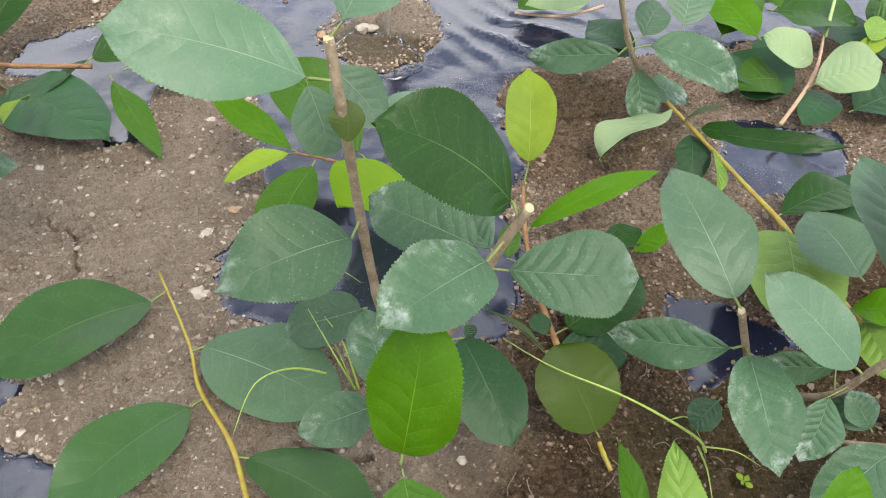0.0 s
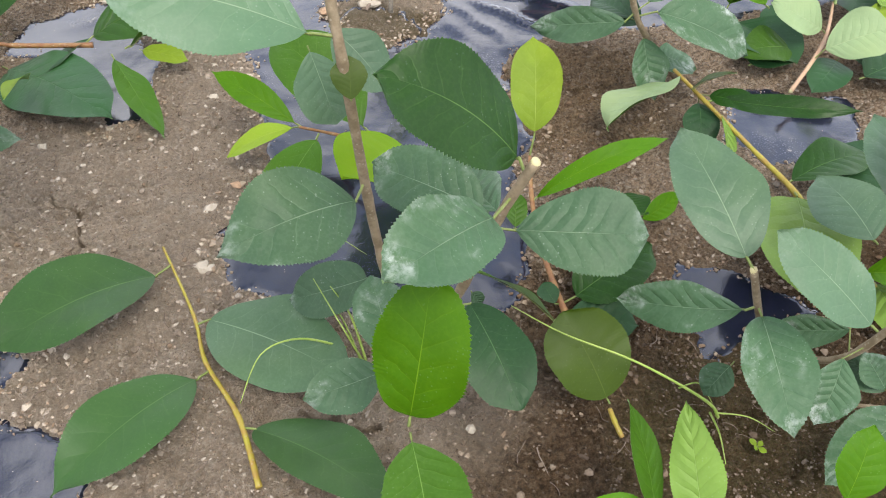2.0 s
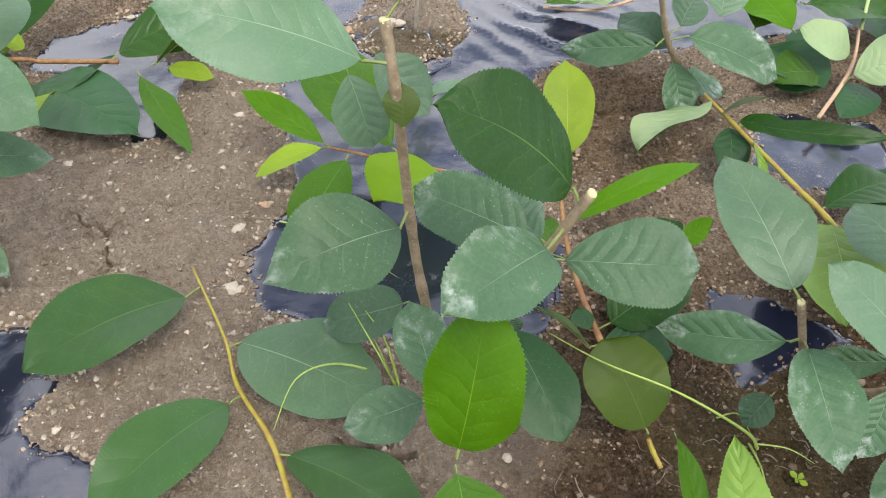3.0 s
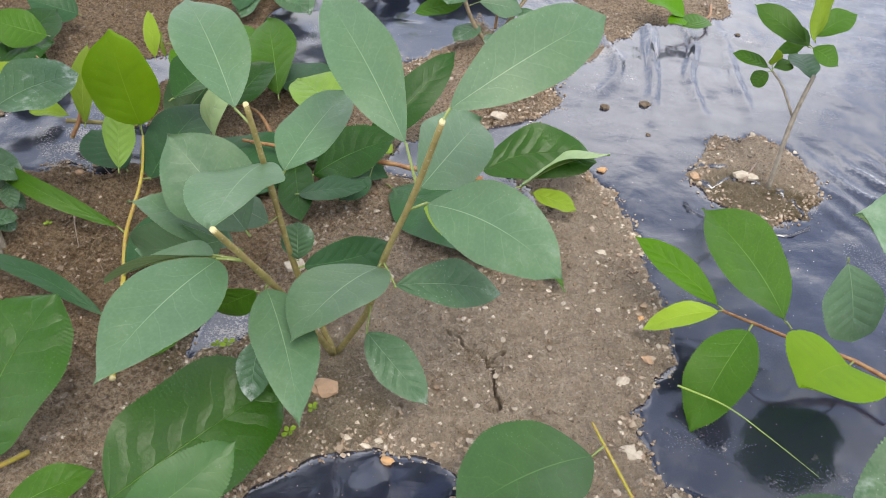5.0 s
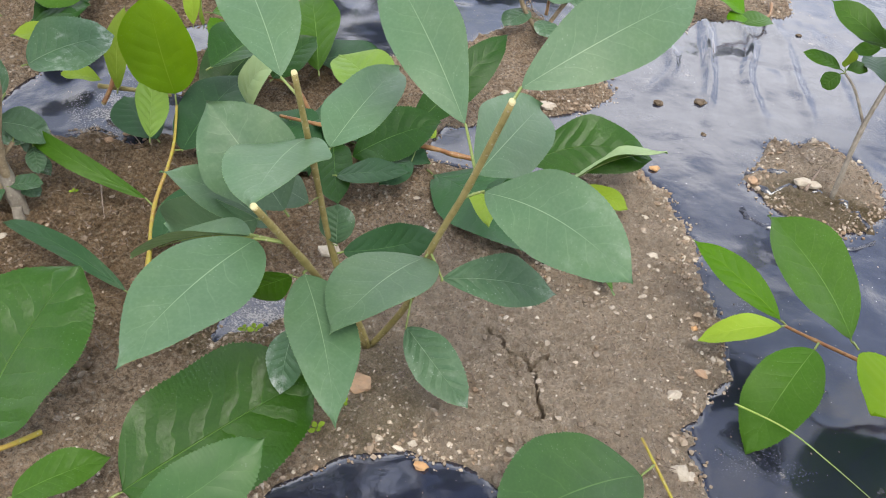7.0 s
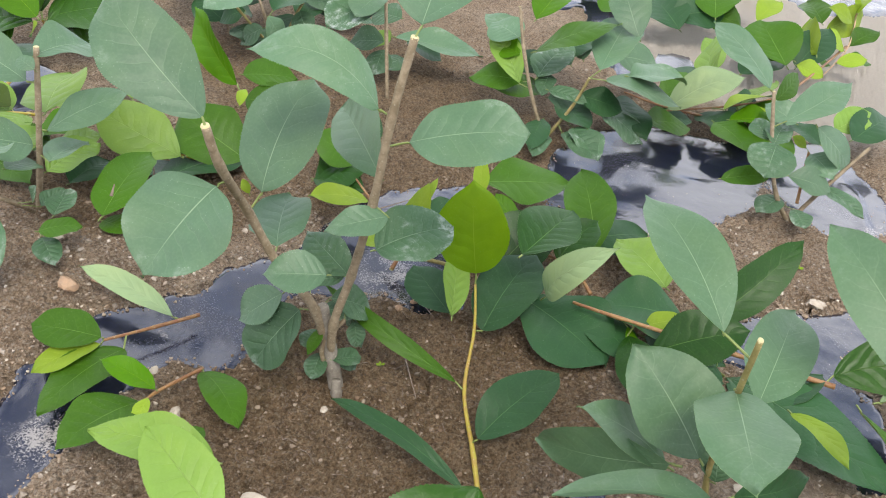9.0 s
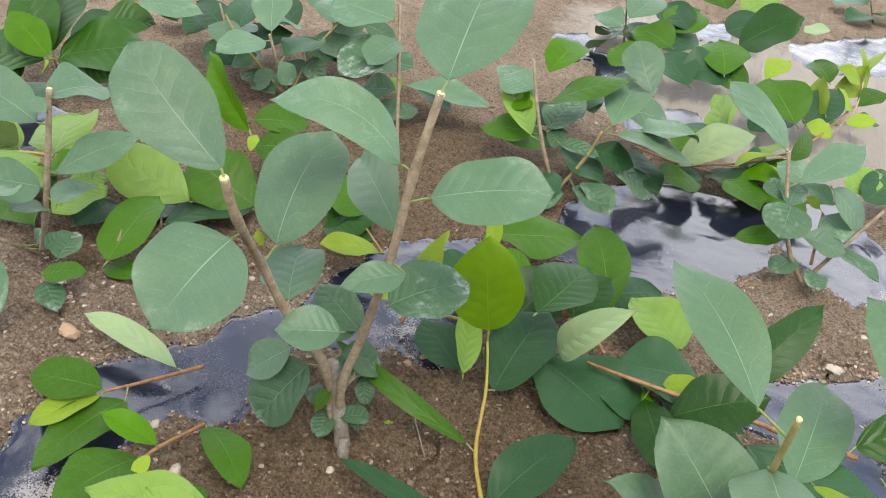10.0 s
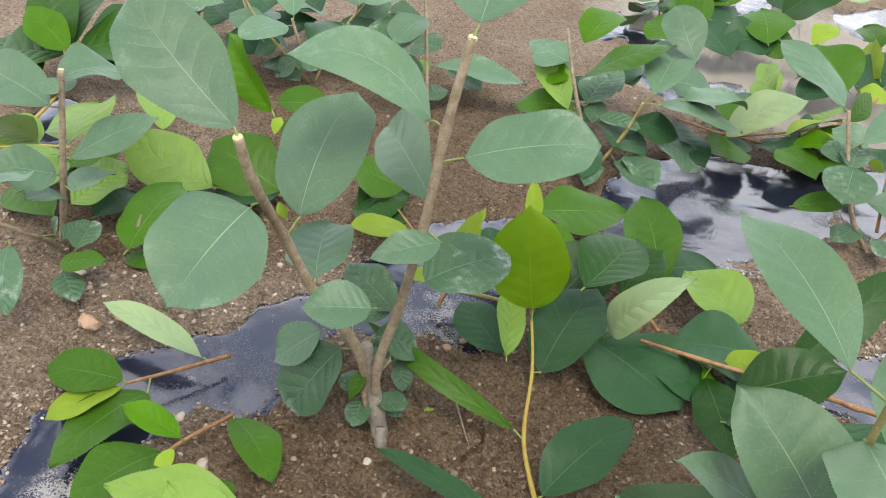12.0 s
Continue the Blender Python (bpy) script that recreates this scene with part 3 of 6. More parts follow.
def loose_root(place):
    return shoot_root(place, "cut shoot with large glossy green leaves lying on the soil")


def tube(points, r0, r1, sides=8, rough=0.0, cap=True):
    """Vertices and faces of a tapered tube through points."""
    pts = [Vector(p) for p in points]
    # rounded bends
    fine = []
    for k in range(len(pts) - 1):
        a, b = pts[max(k - 1, 0)], pts[min(k + 2, len(pts) - 1)]
        p, q = pts[k], pts[k + 1]
        for s in range(6):
            f = s / 6
            fine.append(0.5 * ((2 * p) + (q - a) * f + (2 * a - 5 * p + 4 * q - b) * f * f + (3 * p - a - 3 * q + b) * f**3))
    fine.append(pts[-1])
    verts, faces, n = [], [], len(fine)
    ref = Vector((0.31, 0.9, 0.2))
    for k, p in enumerate(fine):
        d = (fine[min(k + 1, n - 1)] - fine[max(k - 1, 0)]).normalized()
        u = d.cross(ref).normalized()
        w = d.cross(u)
        r = r0 + (r1 - r0) * k / (n - 1)
        r *= 1 + rough * (random.random() - 0.5) + (0.16 if rough and k % 6 == 0 and 0 < k < n - 1 else 0)
        for s in range(sides):
            g = 2 * math.pi * s / sides
            verts.append(tuple(p + (u * math.cos(g) + w * math.sin(g)) * r))
    for k in range(n - 1):
        for s in range(sides):
            a, b = k * sides + s, k * sides + (s + 1) % sides
            faces.append((a, b, b + sides, a + sides))
    if cap:
        faces.append(tuple(range(sides))[::-1])
        faces.append(tuple(range((n - 1) * sides, n * sides)))
    return verts, faces, fine


def stem(root, points, r0, r1, mat, cut=False):
    org = root.location
    verts, faces, fine = tube([Vector(p) - org for p in points], r0, r1, 9, 0.12)
    ob = mesh_object("stem", verts, faces, [BARK[mat]], root)
    WOOD.setdefault(root.name, []).extend(p + org for p in fine)
    if cut:
        end, d = fine[-1], (fine[-1] - fine[-3]).normalized()
        slant = (d + Vector((0.25, -0.3, 0.2))).normalized()
        u = slant.cross(Vector((0.3, 0.9, 0.1))).normalized()
        w = slant.cross(u)
        ring = lambda r, k: [tuple(end + d * k + (u * math.cos(g) + w * math.sin(g)) * r) for g in np.linspace(0, 2 * math.pi, 12, endpoint=False)]
        v = ring(r1 * 1.02, -0.0004) + ring(r1 * 0.98, 0.0006) + ring(r1 * 0.25, 0.0008)
        f = [(a, (a + 1) % 12, 12 + (a + 1) % 12, 12 + a) for a in range(12)] + [(12 + a, 12 + (a + 1) % 12, 24 + (a + 1) % 12, 24 + a) for a in range(12)]
        f.append(tuple(range(24, 36)))
        tagged(mesh_object("cut_end", v, f, [CUT], ob), "pale cut end of a pruned stem")
    return ob


WOOD = {}
FACE, LEVEL = Vector((0.0, -0.5, 0.87)), Vector((0.0, -0.12, 0.99))


def leaf(root, base, tip, width, kind, roll=0, arch=0.05, blunt=False, rows=0, flat=False, belly=0.0, point=0.0, sway=None, wings=None, toward=None):
    """A serrated leaf from where its stalk begins to its tip. belly: where along it the blade is widest; point: 0.5 for a round
    tip, 1 for a sharp one; sway: how far the midrib bows to one side; wings: degrees by which the two halves rise from the
    midrib; toward: where its upper side looks."""
    b, t = Vector(base), Vector(tip)
    rnd = random.Random(round(b.x * 1000) * 7919 + round(b.y * 1000) * 31 + round(t.x * 1000))
    length = (t - b).length
    y = (t - b) / length
    face = Vector(toward) if toward else LEVEL if flat else FACE
    n = (face - y * face.dot(y)).normalized()
    n = Matrix.Rotation(radians(roll), 3, y) @ n
    x = y.cross(n)
    stalk = length * (0.07 if length > 0.03 else 0.12)
    blade = length - stalk
    cols = 13 if b.y < 0.72 and length > 0.035 else 9
    teeth_count = int(np.clip(blade / 0.0016, 9, 50))
    if b.y > 0.9:
        teeth_count = min(teeth_count, 20)
    rows = rows or teeth_count * 3 + 1
    v = np.linspace(0, 1, rows)
    q = point or (rnd.uniform(0.60, 0.70) if blunt else rnd.uniform(0.78, 0.96))
    at = belly or (rnd.uniform(0.52, 0.57) if blunt else rnd.uniform(0.44, 0.50))
    p = q * at / (1 - at)
    half = v**p * (1 - v) ** q
    # a short drawn-out tip
    half = half * (1 - 0.46 * np.exp(-((1 - v) / 0.075) ** 2))
    half = half / half.max() * width / 2
    saw = (np.arange(rows) % 3) / 2.0
    bite = 0.0011 if kind in ("dusty", "dark", "bright", "mid", "glossy", "deepgloss") else 0.0008
    bite = min(bite, width * 0.026) * (0.5 if kind == "smooth" else 1.0)
    edge = saw * np.repeat([rnd.uniform(0.45, 1.25) for _ in range(rows // 3 + 1)], 3)[:rows] * bite * np.clip((v - 0.14) * 6, 0, 1) * np.clip((1 - v) * 8, 0.0, 1)
    bend, wave, phase = arch + rnd.uniform(-0.02, 0.03), rnd.uniform(0.02, 0.075), rnd.uniform(0, 6.3)
    auto = rnd.uniform(-0.03, 0.03)
    sway = auto if sway is None else sway
    tilt = rnd.uniform(2, 17)
    left, right = wings or (tilt + rnd.uniform(-5, 5), tilt + rnd.uniform(-5, 5))
    lop, ripple = rnd.uniform(-0.06, 0.06), rnd.uniform(0.003, 0.009)
    spine = bend * length * 4 * v * (1 - v)
    u = np.linspace(-1, 1, cols)
    u = np.sign(u) * np.abs(u) ** 0.85
    uu, vv = np.meshgrid(u, v)
    side = np.sign(uu)
    reach = np.abs(uu) * (half[:, None] * (1 + lop * side) * (1 + 0.022 * np.sin(vv * 13 + phase * 3 + side)) + edge[:, None] * np.abs(uu) ** 5)
    rise = np.radians(np.where(uu < 0, left, right)) * (1 - 0.35 * vv)
    px = side * reach * np.cos(rise) + (sway * length * 4 * v * (1 - v))[:, None]
    py = stalk + blade * (vv + 0.015 * np.abs(uu) * np.sin(vv * 9 + phase))
    pz = spine[:, None] + reach * np.sin(rise)
    # a slow wave along the edge, and soft swells between the side veins
    pz = pz + wave * width * np.sin(vv * 7.5 + phase + 0.9 * side) * uu**2 * np.clip(vv * 4, 0, 1)
    pz = pz + ripple * width * 0.5 * np.sin((vv * 7.5 - np.abs(uu) * 1.3 + 0.25 * side) * 6.283) * np.sin(np.abs(uu) * 3.1416) * np.sin(vv * 3.1416)
    top = np.stack([px, py, pz], -1).reshape(-1, 3)
    inner = np.stack([px, py, pz - 0.00015 - 0.0002 * (1 - uu**2)], -1).reshape(-1, 3)
    uv_top = np.stack([uu * 0.5 + 0.5, vv], -1).reshape(-1, 2)
    count = rows * cols
    under = np.arange(count) + count
    i = (np.arange(rows - 1)[:, None] * cols + np.arange(cols - 1)[None]).ravel()
    quads = np.stack([i, i + 1, i + 1 + cols, i + cols], 1)
    low = under[quads][:, ::-1]
    verts = np.concatenate([top, inner])
    # the stalk runs on as a rib under the blade
    k = int(rows * 0.75)
    near = min(WOOD.get(root.name, [b]), key=lambda w: (w - b).length)
    joint = Matrix((x, y, n)) @ (near - b)
    start = [tuple(joint)] if 0.0015 < joint.length < 0.019 else [(0, 0, 0)]
    path = start + [(0.0, stalk * 0.8, 0.0)] + [(float(sway * length * 4 * v[j] * (1 - v[j])), float(stalk + blade * v[j]), float(spine[j]) - 0.0009) for j in (0, k // 3, 2 * k // 3, k)]
    rib = max(0.0004, min(0.00075, length * 0.010))
    tv, tf, _ = tube(path, rib * 1.1, rib * 0.3, 5)
    faces = [tuple(map(int, f)) for f in quads] + [tuple(map(int, f)) for f in low] + [tuple(j + 2 * count for j in f) for f in tf]
    index = [0] * len(quads) + [1] * len(low) + [2] * len(tf)
    uvs = np.concatenate([uv_top, uv_top, np.zeros((len(tv), 2))])
    back_side = UPPER["mid"] if kind in ("pale", "paleg") else UPPER[kind] if kind == "youngish" else UNDER
    ob = mesh_object("leaf", [tuple(c) for c in verts] + tv, faces, [UPPER[kind], back_side, STALK], root, index, uvs)
    m = Matrix((x, y, n)).transposed().to_4x4()
    m.translation = b - root.location
    ob.matrix_basis = m
    return ob


# -- plants --

a_root = shrub_root((0.008, 0.344, 0.0), "pruned shrub with two cut stems and dusty blue-green leaves")
stem(a_root, [(0.014, 0.326, -0.000), (0.000, 0.337, 0.080), (-0.005, 0.338, 0.124), (-0.010, 0.334, 0.200), (-0.014, 0.341, 0.231)], 0.0027, 0.0022, "brown", cut=True)
stem(a_root, [(0.016, 0.327, -0.000), (0.029, 0.315, 0.050), (0.042, 0.305, 0.100), (0.055, 0.297, 0.152), (0.067, 0.293, 0.186)], 0.0027, 0.0022, "brown", cut=True)
leaf(a_root, (-0.017, 0.334, 0.216), (-0.099, 0.326, 0.244), 0.044, "blue", belly=0.5, point=0.8, wings=(6, 4))
leaf(a_root, (-0.011, 0.347, 0.232), (0.015, 0.373, 0.270), 0.042, "blue", blunt=True)
leaf(a_root, (0.065, 0.302, 0.178), (0.005, 0.297, 0.224), 0.042, "dark", belly=0.5, point=0.52, sway=0.06)
leaf(a_root, (-0.006, 0.330, 0.132), (-0.067, 0.289, 0.135), 0.046, "dusty", arch=0.12, belly=0.46, point=0.95)
leaf(a_root, (0.054, 0.285, 0.166), (0.010, 0.236, 0.180), 0.034, "dusty", belly=0.5, point=0.5)
leaf(a_root, (0.054, 0.337, 0.116), (-0.004, 0.368, 0.119), 0.038, "dusty", point=0.55)
leaf(a_root, (0.059, 0.331, 0.120), (0.040, 0.386, 0.100), 0.031, "dusty", blunt=True)
leaf(a_root, (0.059, 0.302, 0.139), (0.121, 0.296, 0.142), 0.039, "dusty", belly=0.62, point=0.5)
leaf(a_root, (0.017, 0.229, 0.096), (0.027, 0.261, 0.160), 0.040, "bright", roll=-5, belly=0.48, point=0.6)
leaf(a_root, (0.017, 0.237, 0.077), (0.027, 0.200, 0.035), 0.040, "mid", blunt=True)
leaf(a_root, (0.044, 0.315, 0.076), (0.069, 0.260, 0.059), 0.036, "deep", belly=0.56, point=0.5)
leaf(a_root, (0.009, 0.282, 0.060), (-0.006, 0.327, 0.080), 0.028, "dusty", blunt=True)
leaf(a_root, (0.004, 0.283, 0.058), (-0.036, 0.267, 0.056), 0.027, "dusty", point=0.8)
leaf(a_root, (-0.007, 0.324, 0.190), (-0.008, 0.337, 0.205), 0.015, "olive", blunt=True)
leaf(a_root, (-0.027, 0.417, 0.170), (0.002, 0.403, 0.140), 0.029, "blue")
leaf(a_root, (-0.044, 0.442, 0.142), (-0.030, 0.425, 0.100), 0.032, "blue", blunt=True)
leaf(a_root, (-0.006, 0.411, 0.140), (0.037, 0.423, 0.150), 0.019, "blue", roll=-53)
leaf(a_root, (-0.007, 0.350, 0.052), (-0.059, 0.355, 0.025), 0.031, "dusty", point=0.6)
leaf(a_root, (0.047, 0.333, 0.060), (0.053, 0.331, 0.050), 0.008, "dusty")

k_root = shoot_root((0.005, 0.519, 0.0), "red-stemmed cut shoot with bright young leaves on black film")
stem(k_root, [(-0.072, 0.516, 0.026), (-0.048, 0.523, 0.014), (-0.023, 0.502, 0.024), (0.018, 0.506, 0.012), (0.048, 0.490, 0.010)], 0.0010, 0.0017, "red")
leaf(k_root, (-0.070, 0.516, 0.026), (-0.138, 0.551, 0.050), 0.021, "bright", belly=0.5, point=0.95)
leaf(k_root, (-0.073, 0.511, 0.031), (-0.122, 0.496, 0.014), 0.020, "young", flat=True, point=0.9)
leaf(k_root, (-0.021, 0.524, 0.014), (-0.094, 0.576, 0.065), 0.063, "mid", roll=23, belly=0.52, point=0.75)
leaf(k_root, (-0.055, 0.500, 0.033), (-0.087, 0.434, -0.008), 0.039, "mid", flat=True, roll=7, belly=0.45, point=0.8)
leaf(k_root, (0.016, 0.502, 0.013), (-0.034, 0.445, 0.039), 0.065, "youngish", flat=True, point=0.55)

j_root = shoot_root((-0.114, 0.344, 0.0), "yellow-stemmed cut shoot with four dark oval leaves on soil")
stem(j_root, [(-0.150, 0.412, 0.009), (-0.119, 0.357, 0.007), (-0.105, 0.323, 0.007), (-0.080, 0.287, 0.007), (-0.062, 0.245, 0.008)], 0.0008, 0.0018, "yellow")
leaf(j_root, (-0.144, 0.391, 0.009), (-0.217, 0.317, 0.027), 0.062, "leafy", flat=True, belly=0.5, point=0.78)
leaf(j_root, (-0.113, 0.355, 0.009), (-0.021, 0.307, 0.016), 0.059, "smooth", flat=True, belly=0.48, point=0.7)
leaf(j_root, (-0.103, 0.316, 0.008), (-0.160, 0.232, 0.022), 0.045, "leafy", flat=True, belly=0.48, point=0.85)
leaf(j_root, (-0.074, 0.282, 0.007), (0.008, 0.230, 0.018), 0.047, "leafy", flat=True, roll=-27, belly=0.45, point=0.85)

l_root = shoot_root((-0.330, 0.657, 0.0), "long red-brown cut shoot with large glossy and pale leaves")
stem(l_root, [(-0.465, 0.626, 0.021), (-0.425, 0.619, 0.026), (-0.335, 0.620, 0.027), (-0.318, 0.627, 0.021), (-0.258, 0.633, 0.018)], 0.0013, 0.0022, "red")
leaf(l_root, (-0.265, 0.641, 0.020), (-0.169, 0.666, 0.031), 0.050, "glossy", sway=-0.1, belly=0.5, point=0.65)
leaf(l_root, (-0.230, 0.628, 0.018), (-0.160, 0.660, 0.045), 0.034, "pale", roll=-53)
leaf(l_root, (-0.218, 0.627, 0.018), (-0.178, 0.622, 0.011), 0.023, "young", flat=True)
leaf(l_root, (-0.241, 0.624, 0.015), (-0.178, 0.529, 0.005), 0.027, "mid", flat=True, roll=-30)
leaf(l_root, (-0.342, 0.633, -0.003), (-0.218, 0.543, 0.011), 0.067, "deepgloss", flat=True)
leaf(l_root, (-0.399, 0.604, 0.011), (-0.331, 0.624, 0.049), 0.046, "dark")
leaf(l_root, (-0.384, 0.638, 0.016), (-0.352, 0.637, 0.022), 0.016, "young", flat=True)
leaf(l_root, (-0.408, 0.634, 0.005), (-0.336, 0.627, 0.008), 0.043, "deep", flat=True)
leaf(l_root, (-0.417, 0.620, 0.015), (-0.386, 0.550, 0.008), 0.032, "dark", flat=True, roll=20)
leaf(l_root, (-0.491, 0.623, 0.015), (-0.439, 0.598, 0.103), 0.028, "pale", arch=0.15, roll=20)
leaf(l_root, (-0.394, 0.685, 0.021), (-0.452, 0.724, 0.032), 0.056, "paleg", flat=True)
leaf(l_root, (-0.513, 0.632, 0.007), (-0.425, 0.585, 0.004), 0.080, "deep", flat=True, blunt=True)
leaf(l_root, (-0.372, 0.660, 0.015), (-0.447, 0.635, 0.019), 0.063, "deep", flat=True)
leaf(l_root, (-0.408, 0.626, 0.019), (-0.378, 0.639, 0.029), 0.020, "young", flat=True, blunt=True)
leaf(l_root, (-0.419, 0.626, 0.018), (-0.393, 0.590, -0.010), 0.014, "bright", flat=True)
leaf(l_root, (-0.376, 0.629, 0.016), (-0.350, 0.645, 0.022), 0.013, "young", flat=True, roll=19)
leaf(l_root, (-0.398, 0.627, 0.007), (-0.351, 0.637, 0.008), 0.036, "deep", flat=True)
leaf(l_root, (-0.455, 0.637, 0.010), (-0.401, 0.599, 0.006), 0.039, "deep", flat=True)
leaf(l_root, (-0.364, 0.649, 0.017), (-0.306, 0.729, 0.079), 0.036, "dark", roll=15)
leaf(l_root, (-0.336, 0.643, 0.021), (-0.357, 0.645, 0.032), 0.017, "young", flat=True)

r_root = shoot_root((-0.523, 0.733, 0.0))
stem(r_root, [(-0.574, 0.643, 0.005), (-0.600, 0.638, 0.006), (-0.636, 0.631, 0.006)], 0.0017, 0.0021, "green", cut=True)
stem(r_root, [(-0.631, 0.642, 0.033), (-0.623, 0.636, 0.024), (-0.622, 0.632, 0.012), (-0.625, 0.619, -0.002)], 0.0014, 0.0020, "red", cut=True)
stem(r_root, [(-0.517, 0.688, 0.016), (-0.481, 0.690, 0.011), (-0.456, 0.664, 0.007)], 0.0011, 0.0018, "red")
leaf(r_root, (-0.512, 0.601, 0.064), (-0.492, 0.686, 0.068), 0.051, "dark")
leaf(r_root, (-0.463, 0.704, 0.018), (-0.507, 0.793, 0.051), 0.049, "mid")
leaf(r_root, (-0.598, 0.752, 0.030), (-0.515, 0.795, 0.032), 0.070, "mid", flat=True)
leaf(r_root, (-0.482, 0.737, 0.011), (-0.427, 0.773, 0.015), 0.053, "deep", flat=True)
leaf(r_root, (-0.595, 0.742, 0.018), (-0.593, 0.741, 0.049), 0.013, "young", roll=-37)
leaf(r_root, (-0.548, 0.566, 0.010), (-0.564, 0.610, 0.048), 0.026, "paleg", roll=40)
leaf(r_root, (-0.620, 0.679, 0.008), (-0.597, 0.719, 0.020), 0.038, "deep", flat=True)
leaf(r_root, (-0.553, 0.586, -0.003), (-0.607, 0.624, 0.007), 0.039, "deep", flat=True)
leaf(r_root, (-0.632, 0.713, 0.007), (-0.629, 0.725, 0.038), 0.014, "young", roll=-39)

s_root = shoot_root((-0.484, 0.452, 0.0), "yellow-stemmed cut shoot with narrow leaves lying on soil")
stem(s_root, [(-0.543, 0.602, 0.025), (-0.528, 0.565, 0.009), (-0.514, 0.511, -0.003), (-0.486, 0.456, -0.003), (-0.448, 0.376, -0.000)], 0.0010, 0.0020, "yellow", cut=True)
leaf(s_root, (-0.543, 0.603, 0.028), (-0.562, 0.615, 0.112), 0.058, "youngish", belly=0.46, point=0.75)
leaf(s_root, (-0.515, 0.513, -0.002), (-0.644, 0.533, 0.031), 0.015, "mid", arch=0.10, point=0.9, roll=-10)
leaf(s_root, (-0.473, 0.421, 0.002), (-0.594, 0.453, 0.002), 0.015, "deep", flat=True, arch=0.10)
leaf(s_root, (-0.491, 0.463, 0.000), (-0.452, 0.533, 0.025), 0.040, "deep", flat=True, point=0.75)
leaf(s_root, (-0.451, 0.389, 0.003), (-0.418, 0.434, 0.012), 0.024, "mid", flat=True, roll=51)
leaf(s_root, (-0.524, 0.565, 0.006), (-0.510, 0.662, 0.030), 0.053, "deep", flat=True, point=0.65, belly=0.5)
leaf(s_root, (-0.617, 0.629, 0.004), (-0.611, 0.652, 0.074), 0.025, "young")
leaf(s_root, (-0.626, 0.625, 0.017), (-0.652, 0.609, 0.025), 0.021, "young", flat=True)

b_root = shrub_root((-0.320, 0.431, 0.0), "pruned shrub with three cut stems and smooth blue-green leaves")
stem(b_root, [(-0.320, 0.432, 0.000), (-0.346, 0.441, 0.059), (-0.353, 0.431, 0.130), (-0.356, 0.418, 0.189)], 0.0021, 0.0015, "green", cut=True)
stem(b_root, [(-0.319, 0.434, 0.000), (-0.296, 0.427, 0.051), (-0.283, 0.414, 0.106), (-0.266, 0.405, 0.158), (-0.251, 0.394, 0.212)], 0.0021, 0.0015, "green", cut=True)
stem(b_root, [(-0.322, 0.432, 0.000), (-0.329, 0.398, 0.071), (-0.332, 0.368, 0.122), (-0.339, 0.338, 0.174)], 0.0021, 0.0015, "green", cut=True)
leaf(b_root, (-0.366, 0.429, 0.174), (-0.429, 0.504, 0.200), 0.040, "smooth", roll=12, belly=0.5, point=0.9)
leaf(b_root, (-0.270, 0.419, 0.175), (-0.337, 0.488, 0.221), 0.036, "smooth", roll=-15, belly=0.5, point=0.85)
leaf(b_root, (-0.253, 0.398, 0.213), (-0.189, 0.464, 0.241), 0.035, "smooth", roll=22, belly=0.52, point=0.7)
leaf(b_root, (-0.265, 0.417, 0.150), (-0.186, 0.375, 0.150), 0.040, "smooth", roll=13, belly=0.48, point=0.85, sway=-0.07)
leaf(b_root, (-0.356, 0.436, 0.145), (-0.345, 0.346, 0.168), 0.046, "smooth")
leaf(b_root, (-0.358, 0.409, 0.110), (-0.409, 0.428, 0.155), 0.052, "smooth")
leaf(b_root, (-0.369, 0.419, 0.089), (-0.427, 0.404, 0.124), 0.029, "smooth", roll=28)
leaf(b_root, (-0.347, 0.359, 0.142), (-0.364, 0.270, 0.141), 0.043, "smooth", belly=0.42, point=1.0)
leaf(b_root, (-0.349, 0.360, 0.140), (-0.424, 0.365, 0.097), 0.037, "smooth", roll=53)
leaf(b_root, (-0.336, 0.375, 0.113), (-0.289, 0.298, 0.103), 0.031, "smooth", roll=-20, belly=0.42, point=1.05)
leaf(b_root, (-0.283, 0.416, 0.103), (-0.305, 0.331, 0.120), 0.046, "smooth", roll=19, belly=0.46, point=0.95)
leaf(b_root, (-0.276, 0.400, 0.102), (-0.216, 0.424, 0.089), 0.028, "dusty", point=0.95, belly=0.5)
leaf(b_root, (-0.293, 0.408, 0.056), (-0.247, 0.381, 0.033), 0.026, "dusty", point=0.9)
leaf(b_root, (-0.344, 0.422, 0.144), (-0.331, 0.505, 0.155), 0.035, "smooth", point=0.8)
leaf(b_root, (-0.337, 0.366, 0.081), (-0.337, 0.345, 0.050), 0.020, "dusty")
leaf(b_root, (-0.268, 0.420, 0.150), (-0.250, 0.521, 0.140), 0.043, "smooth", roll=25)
leaf(b_root, (-0.343, 0.437, 0.069), (-0.348, 0.454, 0.089), 0.021, "dusty", blunt=True)
leaf(b_root, (-0.337, 0.423, 0.080), (-0.293, 0.471, 0.070), 0.028, "deep", roll=39)
leaf(b_root, (-0.347, 0.389, 0.090), (-0.382, 0.397, 0.058), 0.020, "mid", roll=-57)
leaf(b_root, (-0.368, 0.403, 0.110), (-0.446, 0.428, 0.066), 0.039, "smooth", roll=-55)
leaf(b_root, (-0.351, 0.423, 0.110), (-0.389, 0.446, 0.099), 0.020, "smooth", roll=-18)

